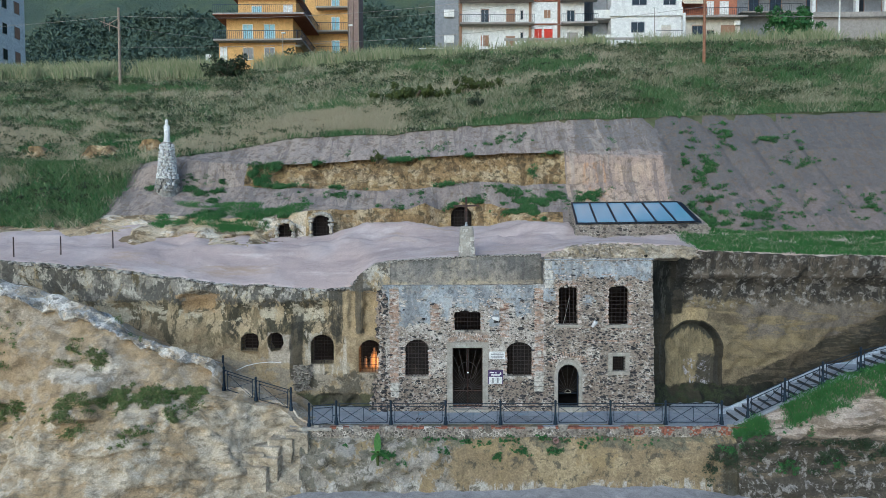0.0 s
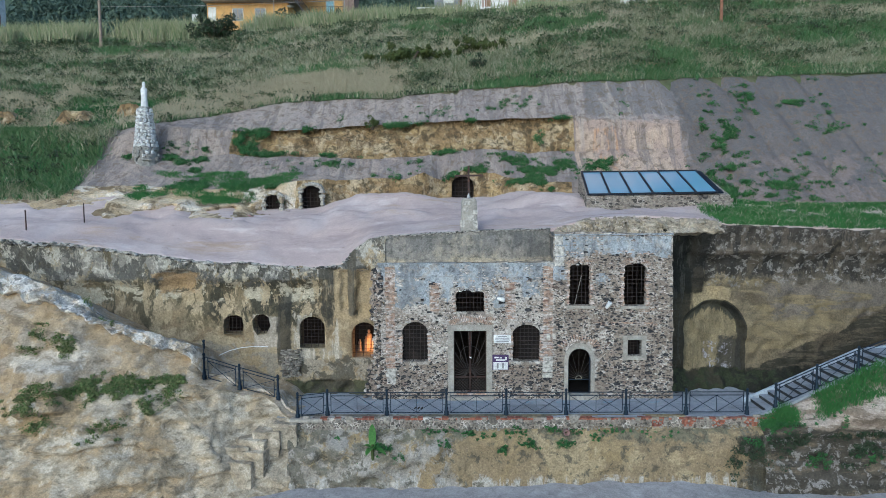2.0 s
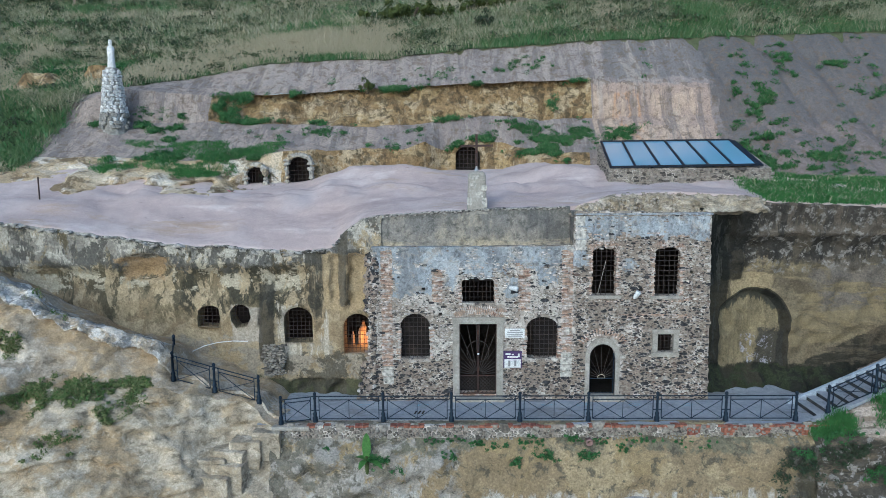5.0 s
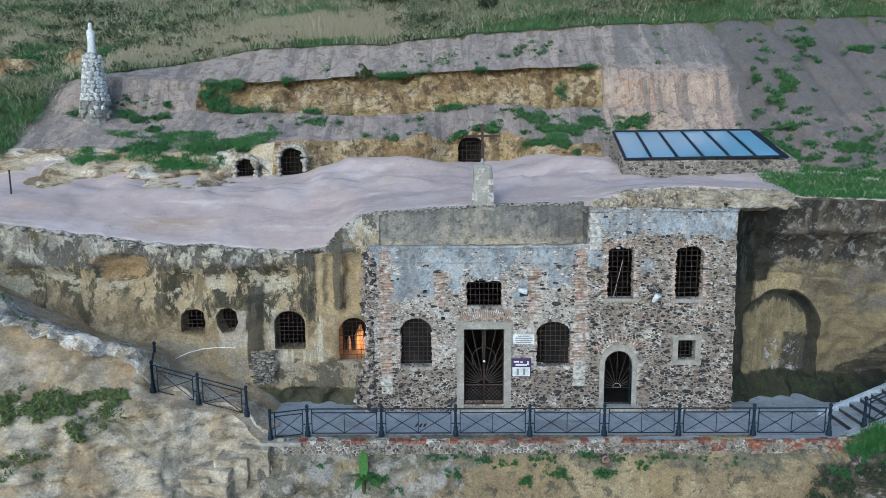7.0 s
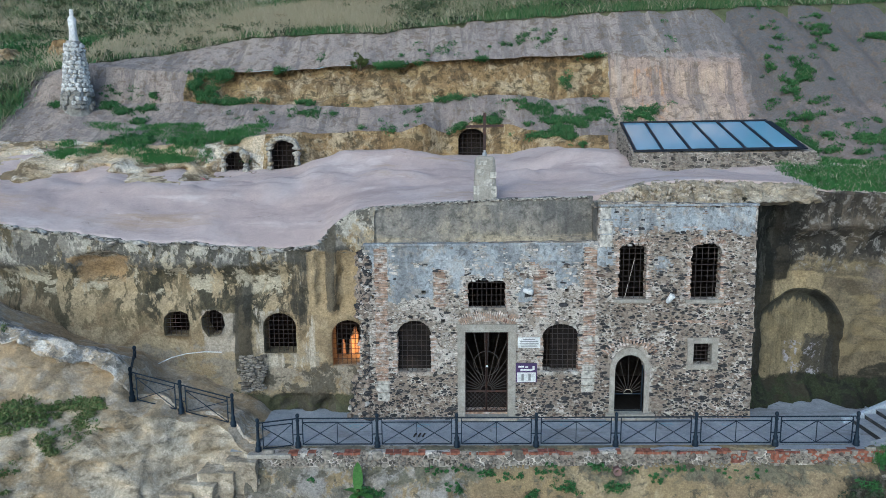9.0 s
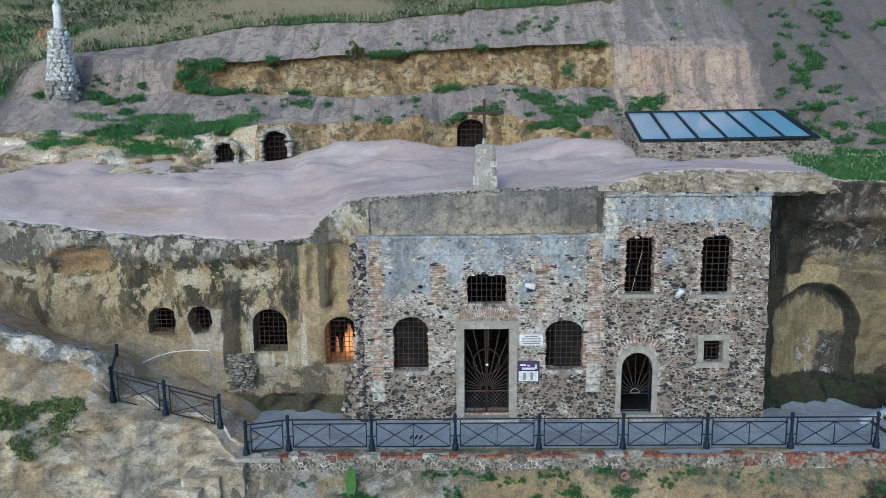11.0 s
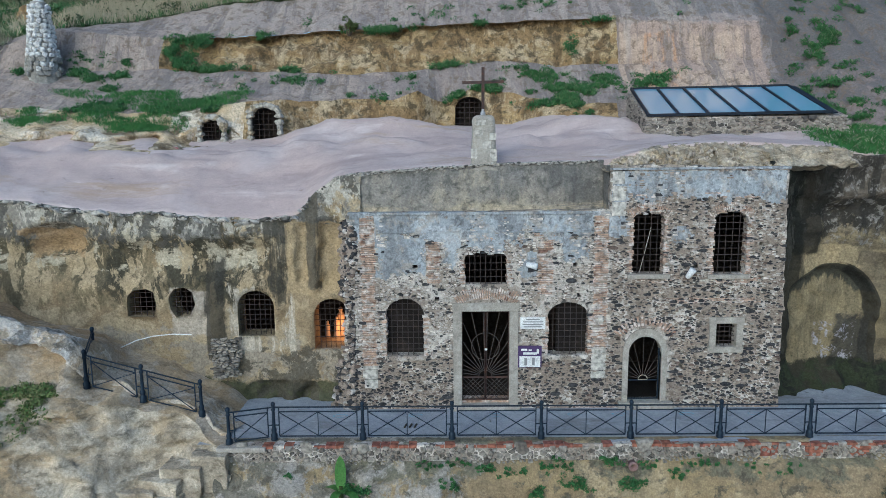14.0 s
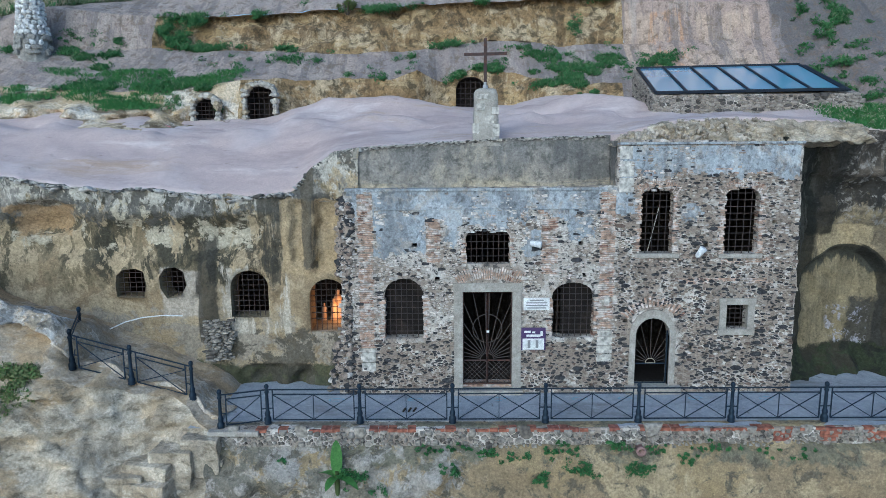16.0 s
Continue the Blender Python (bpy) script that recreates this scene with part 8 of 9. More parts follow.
# sprayed red mark on the pale rock
red_spray = ground_mat("red_spray", (0.55, 0.10, 0.11), [((0.62, 0.30, 0.28), 6, 0.5, 0.6, ONE)], dist=0.003)
top_verts = [v.co.copy() for v in terrace_top.data.vertices if -12.5 < v.co.x < -9 and 4 < v.co.y < 8.5]
lie = lambda x, y: min(top_verts, key=lambda v: (v.x - x) ** 2 + (v.y - y) ** 2).z + 0.05
mark_v, mark_f = [], []
for line in (((-11.0, 6.9), (-10.8, 6.5), (-10.55, 6.2), (-10.4, 5.9)), ((-10.95, 6.2), (-10.75, 6.45), (-10.45, 6.6)), ((-10.8, 6.3), (-10.5, 6.1), (-10.2, 6.05))):
    for (ax, ay), (bx, by) in zip(line, line[1:]):
        d = Vector((by - ay, ax - bx)).normalized() * 0.035
        s = len(mark_v)
        mark_v += [(ax + d.x, ay + d.y, lie(ax, ay)), (bx + d.x, by + d.y, lie(bx, by)), (bx - d.x, by - d.y, lie(bx, by)), (ax - d.x, ay - d.y, lie(ax, ay))]
        mark_f.append((s, s + 1, s + 2, s + 3))
tagged(mesh_object("paint_mark", mark_v, mark_f, red_spray), "faded red paint mark sprayed on the pale ground", "paint mark", kind="structure")

# drain spout in the wall under the railing, slots and chalk rings on the terrace
dr = thing("drain_pipe", "short reddish clay drain pipe jutting from the wall", "pipe", at=(4.47, -2.5, -0.66))
bm = lathe(bmesh.new(), [(0.10, -0.25), (0.10, 0.12), (0.125, 0.13), (0.125, 0.22), (0.085, 0.22), (0.08, 0.0)], (0, 0, 0), 16)
bmesh.ops.transform(bm, matrix=Matrix.Rotation(radians(95), 4, "X"), verts=bm.verts)
part("spout", bm, paint("clay_pipe", (0.30, 0.19, 0.17)), dr, smooth=True)
M_CHALK = ground_mat("blue_chalk", (0.24, 0.42, 0.52), [((0.33, 0.36, 0.38), 5, 0.48, 0.60, ONE)], dist=0.003)
for x in (-3.6, -1.37, 1.0, 3.3, 4.61, 6.6, 8.6):
    bm = bmesh.new()
    ring = [[bm.verts.new((x + s * crnd.uniform(0.9, 1.1) * math.cos(0.4 * k), -0.55 + 0.55 * s * math.sin(0.4 * k), -0.112)) for k in range(14)] for s in (0.17, 0.225)]
    for k in range(13):
        bm.faces.new((ring[0][k], ring[1][k], ring[1][k + 1], ring[0][k + 1]))
    tagged(part("chalk_ring", bm, M_CHALK), "worn blue painted ring on the concrete terrace", "paint mark", "painted rings on the terrace", kind="structure")
# bars laid on the concrete, their black standing in for the slots' shaded depth
g = thing("drain_slots", "three drain slots drawn as shade-dark bars on the terrace", "drain")
for k in range(3):
    part("slot", bar(bmesh.new(), (-1.66 + 0.14 * k, -1.36, -0.128), (-1.60 + 0.14 * k, -1.12, -0.128), 0.045, 0.03), M_DARK, g)


# ---- plants ----
def leaf_mat(name, colours, trans=0.25):
    m, n, l, b = material(name, 0.75)
    val = n.new("ShaderNodeNewGeometry").outputs["Random Per Island"]
    ramp = n.new("ShaderNodeValToRGB")
    for k, c in enumerate(colours):
        e = ramp.color_ramp.elements[k] if k < 2 else ramp.color_ramp.elements.new(0)
        e.position, e.color = k / (len(colours) - 1), (*c, 1)
    l.new(val, ramp.inputs[0])
    tint = noise_mask(n, l, 0.35, 0.35, 0.65, 4)
    col = mix(n, l, math_node(n, l, "MULTIPLY", tint, 0.5), ramp.outputs[0], mix(n, l, 0.6, ramp.outputs[0], tuple(0.9 * c for c in colours[0])))
    l.new(col, b.inputs["Base Color"])
    b.inputs["Subsurface Weight"].default_value = 0.0
    b.inputs["Transmission Weight"].default_value = 0.0
    return m


M_DRY = leaf_mat("dry_grass_blades", [(0.48, 0.42, 0.30), (0.66, 0.59, 0.45), (0.76, 0.69, 0.55), (0.36, 0.34, 0.22)])
M_MEADOW = leaf_mat("meadow_blades", [(0.12, 0.17, 0.08), (0.20, 0.235, 0.12), (0.35, 0.34, 0.21), (0.085, 0.145, 0.055), (0.50, 0.45, 0.32)])
M_GREEN = leaf_mat("fresh_blades", [(0.05, 0.15, 0.045), (0.085, 0.22, 0.065), (0.13, 0.25, 0.085), (0.038, 0.105, 0.036), (0.20, 0.25, 0.12)])
M_REED = leaf_mat("reed_blades", [(0.18, 0.24, 0.11), (0.36, 0.36, 0.20), (0.55, 0.50, 0.35), (0.11, 0.18, 0.07), (0.44, 0.40, 0.25)])
M_LEAF = leaf_mat("dark_leaves", [(0.03, 0.06, 0.025), (0.055, 0.095, 0.035), (0.085, 0.13, 0.05), (0.075, 0.075, 0.05)])
M_TURF = leaf_mat("turf_blades", [(0.07, 0.19, 0.045), (0.11, 0.27, 0.06), (0.17, 0.30, 0.08), (0.055, 0.14, 0.04)])
# paler, greyer leaf colours carry the haze over the far woods
M_FARLEAF = leaf_mat("haze_toned_leaves", [(0.085, 0.125, 0.085), (0.13, 0.17, 0.11), (0.20, 0.22, 0.145), (0.10, 0.14, 0.115)])
M_IVY = leaf_mat("bright_leaves", [(0.065, 0.17, 0.05), (0.11, 0.25, 0.07), (0.18, 0.31, 0.10), (0.045, 0.11, 0.035)])
M_OLIVE = leaf_mat("olive_leaves", [(0.10, 0.12, 0.03), (0.16, 0.17, 0.05), (0.07, 0.095, 0.03)])
rng = np.random.default_rng(4)


def raw_mesh(name, verts, tris, mat, label, category, kind="stuff", parent=None):
    """Triangles from arrays, quickly."""
    me = bpy.data.meshes.new(name)
    n, t = len(verts), len(tris)
    me.vertices.add(n)
    me.vertices.foreach_set("co", verts.astype(np.float32).ravel())
    me.loops.add(3 * t)
    me.loops.foreach_set("vertex_index", tris.astype(np.int32).ravel())
    me.polygons.add(t)
    me.polygons.foreach_set("loop_start", np.arange(0, 3 * t, 3, dtype=np.int32))
    me.update(calc_edges=True)
    me.materials.append(mat)
    ob = new(name, me)
    if parent:
        ob.parent = parent
        return tagged(ob, label)
    return tagged(ob, label, category, kind=kind)


def blades(points, height, width, lean=0.35, per=4, spread_=0.12):
    """Grass: each blade a bent strip of two triangles ending in a point."""
    P = np.repeat(points, per, 0)
    n = len(P)
    P = P + np.stack([rng.normal(0, spread_, n), rng.normal(0, spread_, n), np.zeros(n)], 1)
    h = height * rng.uniform(0.55, 1.25, n)
    a = rng.uniform(0, 2 * np.pi, n)
    d = np.stack([np.cos(a), np.sin(a), np.zeros(n)], 1)
    b = rng.uniform(0, 2 * np.pi, n)
    side = np.stack([np.cos(b), np.sin(b) * 0.4, np.zeros(n)], 1) * (width * rng.uniform(0.6, 1.3, n))[:, None]
    ln = (h * lean * rng.uniform(0.2, 1.4, n))[:, None]
    up = np.array([0, 0, 1.0])
    mid = P + d * ln * 0.35 + up * (h * 0.6)[:, None]
    tip = P + d * ln + up * h[:, None]
    V = np.stack([P - side, P + side, mid + side * 0.8, mid - side * 0.8, tip], 1).reshape(-1, 3)
    k = np.arange(n)[:, None] * 5
    T = np.concatenate([k + np.array([0, 1, 2]), k + np.array([0, 2, 3]), k + np.array([3, 2, 4])], 1).reshape(-1, 3)
    return V, T


def leaves(centres, radii, per, size):
    """Clumps: per leaves round each centre, inside its radii, thicker to the outside."""
    n = len(centres) * per
    C = np.repeat(np.array(centres, float), per, 0)
    R = np.repeat(np.array(radii, float), per, 0)
    d = rng.normal(0, 1, (n, 3))
    d /= np.linalg.norm(d, axis=1)[:, None]
    P = C + d * R * (rng.uniform(0.25, 1.0, n) ** 0.6)[:, None]
    u = rng.normal(0, 1, (n, 3))
    u /= np.linalg.norm(u, axis=1)[:, None]
    w = np.cross(u, d + 1e-3)
    w /= np.linalg.norm(w, axis=1)[:, None] + 1e-9
    s = (size * rng.uniform(0.5, 1.4, n))[:, None]
    V = np.stack([P - u * s, P + w * s * 0.45, P + u * s, P - w * s * 0.45], 1).reshape(-1, 3)
    k = np.arange(n)[:, None] * 4
    T = np.concatenate([k + np.array([0, 1, 2]), k + np.array([0, 2, 3])], 1).reshape(-1, 3)
    return V, T


def on_sheet(front, back, amp0, amp1, x, f, freq=0.7):
    """The point of the land at x, a share f from one rail to the next."""
    a, b = rail_at(front, np.array([x]))[0], rail_at(back, np.array([x]))[0]
    return roughen(a * (1 - f) + b * f, amp0 * (1 - f) + amp1 * f, freq)


def scatter(n, front, back, amp0, amp1, x0, x1, f0=0.0, f1=1.0, keep=None):
    out = []
    for _ in range(n):
        x, f = random.uniform(x0, x1), random.uniform(f0, f1)
        p = on_sheet(front, back, amp0, amp1, x, f)
        if keep is None or keep(p):
            out.append(p)
    return np.array([tuple(p) for p in out]).reshape(-1, 3)


clump = lambda p, s, t=0.0: noise.noise(Vector(p) * s + Vector((t, 0, 0)))
# the hillside above the bank: patches of dry, mixed and green growth
BANKS = [(-29.5, -27.0, 13.6, 15.0), (-25.6, -22.6, 14.0, 15.6), (-22.2, -19.4, 14.4, 15.7)]
EARTHY = lambda p: any(a + 0.2 < p[0] < b - 0.2 and c - 0.4 < p[1] < d - 0.1 for a, b, c, d in BANKS) and clump(p, 0.9) < 0.25
A_ = scatter(26000, NETTOP, HILLA, 0.1, 0.35, -42, 40)
B_ = scatter(24000, HILLA, HILLB, 0.35, 0.35, -55, 55)
C_ = scatter(16000, HILLB, HILLC, 0.35, 0.3, -60, 62, 0.25, 1.0)
L_ = np.concatenate([scatter(3400, a, b, 0.1, 0.1, -42, -20.4, keep=lambda p: not EARTHY(p)) for a, b in ((BACK, SCARP), (SCARP, NETLOW), (NETLOW, NETHIGH), (NETHIGH, NETTOP))])
kinds = {"dry": [], "mixed": [], "green": [], "reed": []}
for p in A_:
    if EARTHY(p):
        continue
    n1, n2 = clump(p, 0.16), clump(p, 0.5, 3.0)
    dry = 1.2 * n1 + 0.7 * n2 + (1.15 - 0.12 * abs(p[1] - 17.2) if p[0] < -3 else -0.35)
    g = 0.9 * clump(p, 0.2, 9.0) + 0.6 * clump(p, 0.7, 2.0) + (0.22 if p[0] > 2 else 0.18 if p[0] < -19 else -0.12)
    kinds["dry" if dry > 0.28 + 0.2 * random.random() else ("green" if g > 0.5 * random.random() else "mixed")].append(p)
for p in B_:
    rise = 0.5 * math.sin(1.15 * p[1] + 0.05 * p[0] + 1.2 * clump(p, 0.1, 2.0))
    v = 1.0 * clump(p, 0.14, 4.0) + 0.6 * clump(p, 0.6, 1.0) + 0.45 * rise - 0.12 + (0.8 if 0 < p[0] < 17 and p[1] < 23.2 and p[2] > 18.5 else 0.0)
    g = 1.0 * clump(p, 0.17, 7.0) + 0.6 * clump(p, 0.8, 5.0) - 0.5 * rise + (0.12 if p[0] > 0 else -0.06)
    kinds["green" if g > 0.5 * random.random() else ("dry" if v > 0.15 + 0.35 * random.random() else "mixed")].append(p)
for p in C_:
    v = clump(p, 0.25, 6.0) + 0.4 * clump(p, 0.9, 1.0)
    kinds["reed" if v > 0.0 else ("green" if v < -0.25 + (0.15 if p[0] > 0 else 0.0) else "mixed")].append(p)
for p in L_:
    v = clump(p, 0.35) + 0.5 * clump(p, 1.1, 2.0)
    kinds["green" if v > 0.5 * random.random() - 0.35 else ("mixed" if v > -0.45 else "dry")].append(p)
arr = lambda k: np.array(kinds[k]).reshape(-1, 3)
raw_mesh("dry_grass", *blades(arr("dry"), 0.55, 0.018, 0.9, 8, 0.2), M_DRY, "tall pale dry grass on the hillside", "grass")
raw_mesh("meadow_grass", *blades(arr("mixed"), 0.42, 0.028, 1.3, 6, 0.22), M_MEADOW, "rough mixed grass on the hillside", "grass")
raw_mesh("hill_greenery", *blades(arr("green"), 0.40, 0.032, 1.2, 7, 0.2), M_GREEN, "fresh green growth on the hillside", "grass")
raw_mesh("reeds", *blades(arr("reed"), 1.7, 0.05, 0.5, 5, 0.3), M_REED, "tall buff reeds and grass along the crest", "reeds")
edge = np.concatenate([scatter(2600, NETTOP, HILLA, 0.1, 0.35, 0, 34, 0.0, 0.12), scatter(500, NETTOP, HILLA, 0.1, 0.35, -20, 0, 0.0, 0.06)])
raw_mesh("edge_grass", *blades(edge, 0.32, 0.028, 1.0, 5, 0.15), M_GREEN, "fresh green grass at the head of the bank", "grass")
# low scrub over the slopes
cs, rs = [], []
for _ in range(900):
    k = random.random()
    p = Vector(on_sheet(NETTOP, HILLA, 0.1, 0.35, random.uniform(-40, 36), random.random())) if k < 0.3 else Vector(on_sheet(HILLA, HILLB, 0.35, 0.35, random.uniform(-50, 50), random.random())) if k < 0.8 else Vector(on_sheet(SCARP, NETTOP, 0.1, 0.1, random.uniform(-36, -21.5), random.random()))
    if clump(p, 0.12, 8.0) < (0.02 if p.x < 0 else -0.15) and p.x > -20 or EARTHY(p):
        continue
    for _ in range(random.randint(3, 9)):
        r = random.uniform(0.14, 0.42)
        cs.append((p.x + random.gauss(0, 0.6), p.y + random.gauss(0, 0.4), p.z + 0.12))
        rs.append((r * 1.6, r, r * 0.8))
for a, b, x0, x1, f0, f1, n in ((HILLA, HILLB, 3, 46, 0.86, 1.0, 260), (HILLA, HILLB, -36, -2, 0.30, 0.62, 200), (HILLA, HILLB, 6, 40, 0.05, 0.6, 260), (NETTOP, HILLA, 6, 34, 0.3, 0.9, 160), (HILLB, HILLC, -50, 50, 0.05, 0.25, 160)):
    for _ in range(n):
        x, f = random.uniform(x0, x1), random.uniform(f0, f1)
        p = on_sheet(a, b, 0.35 if a is not NETTOP else 0.1, 0.35, x, f)
        if clump(p, 0.3, 5.0) < -0.05:
            continue
        r = random.uniform(0.25, 0.7)
        cs.append((p.x, p.y, p.z + 0.2))
        rs.append((r * 1.8, r, r * 0.8))
raw_mesh("scrub", *leaves(cs, rs, 26, 0.075), M_LEAF, "low dark scrub dotted over the slopes", "scrub")
for a, b, y0, y1 in BANKS:
    tall = lambda x: 0.15 + 1.0 * soft_box(x, a, b, 0.9)
    on_hill = lambda x, y: float(np.interp(y, [rail_at(r, np.array([x]))[0][1] for r in (NETTOP, HILLA)], [rail_at(r, np.array([x]))[0][2] for r in (NETTOP, HILLA)]))
    xs_ = spread(a, b, 0.15)
    loft("earth_scar", [[(x, y0 - 0.3, on_hill(x, y0 - 0.3) - 0.35) for x in xs_], [(x, y0, on_hill(x, y0)) for x in xs_], [(x, y0 + 0.55, on_hill(x, y0) + tall(x)) for x in xs_], [(x, y1 + 0.3, on_hill(x, y1) + 0.4 * tall(x)) for x in xs_], [(x, y1 + 1.6, on_hill(x, y1 + 1.6) - 0.25) for x in xs_]], xs_, [3, 12, 5, 4], M_SCARP, [0.1, 0.14, 0.12, 0.1, 0.1], 0.9, "bare yellow earth bank on the green slope", shape=lambda x, z: 0.35 * noise.noise(Vector((x * 0.9, 3.0, z * 1.2))))
cs2, rs2 = [], []
for a, b, y0, y1 in BANKS:
    for k in range(150):
        x = random.uniform(a - 1.2, b + 1.0)
        y = random.choice((y0 - 0.35 - abs(random.gauss(0, 0.3)), y1 + random.gauss(0.2, 0.4))) if a < x < b else random.uniform(y0 - 0.5, y1 + 0.5)
        z = on_hill(x, y) + (0.45 if y > y0 + 0.3 and a < x < b else 0.1)
        r = random.uniform(0.16, 0.42)
        if clump((x, y, z), 0.7, 3.0) > -0.2:
            cs2.append((x, y, z))
            rs2.append((r * 1.4, r, r))
raw_mesh("slope_bushes", *leaves(cs2, rs2, 46, 0.08), M_IVY, "leafy green growth round the earth banks", "bushes")
# green strip on the cliff edge beside the hut
G_ = np.concatenate([scatter(5200, EDGE, MID, 0.03, 0.26, 12.2, 34, 0.0, 1.0), scatter(2200, MID, BACK, 0.26, 0.10, 14.2, 34)])
raw_mesh("cliff_top_weeds", *blades(G_[1::7], 0.2, 0.02, 1.2, 6, 0.14), M_MEADOW, "olive and dry grass on the cliff edge", "grass")
raw_mesh("cliff_top_grass", *blades(G_, 0.15, 0.018, 1.3, 10, 0.16), M_TURF, "bright green grass on the cliff edge", "grass")
H_ = np.concatenate([scatter(1700, SCARP, NETLOW, 0.12, 0.10, -16.5, -8.5, 0.0, 0.45, lambda p: clump(p, 0.6) + 0.5 * clump(p, 1.7, 2.0) > -0.45 + 0.6 * ((p.x + 12.6) / 3.2) ** 2 + 0.5 * max(0, p.z - 9.6)), scatter(900, LEDGE1, LBACK, 0.14, 0.12, -17, -11.5, 0.5, 1.0, lambda p: clump(p, 0.6) > 0.0), scatter(900, LBACK, SCARP, 0.12, 0.12, -17, -10.8, 0.0, 1.0, lambda p: clump(p, 0.6) + 0.5 * clump(p, 1.7, 2.0) > -0.05)])
raw_mesh("ledge_grass", *blades(H_, 0.11, 0.014, 1.2, 9, 0.16), M_TURF, "green grass on the sandstone ledge", "grass")

M_CLUMP = leaf_mat("scrub_leaves", [(0.045, 0.085, 0.03), (0.08, 0.135, 0.05), (0.13, 0.18, 0.075), (0.17, 0.175, 0.10)])
M_TAWNY = leaf_mat("tawny_stems", [(0.30, 0.22, 0.14), (0.40, 0.32, 0.21), (0.22, 0.15, 0.10), (0.24, 0.24, 0.13)])
for nm, mat_, n, shift, size, label in (("hill_scrub", M_CLUMP, 2600, 8.0, 0.12, "ragged green clumps over the hillside"), ("tawny_weeds", M_TAWNY, 420, 2.0, 0.06, "brownish dead weeds on the hillside")):
    cs, rs = [], []
    for _ in range(n):
        k = random.random()
        if k < 0.35:
            p = on_sheet(NETTOP, HILLA, 0.1, 0.35, random.uniform(-38, 34), random.uniform(0.06, 1.0))
        elif k < 0.85:
            p = on_sheet(HILLA, HILLB, 0.35, 0.35, random.uniform(-46, 46), random.random() ** 0.8)
        else:
            p = on_sheet(HILLB, HILLC, 0.35, 0.3, random.uniform(-48, 50), random.uniform(0.0, 0.4))
        if clump(p, 0.16, shift) + 0.6 * clump(p, 0.55, shift) < (0.05 if p.x < 0 else -0.05) or EARTHY(p):
            continue
        for _ in range(random.randint(1, 4)):
            r = random.uniform(0.15, 0.5)
            cs.append((p.x + random.gauss(0, 0.5), p.y + random.gauss(0, 0.3), p.z + 0.15 + 0.3 * r))
            rs.append((r * 1.7, r, r * 0.8))
    raw_mesh(nm, *leaves(cs, rs, 30, size), mat_, label, "scrub")

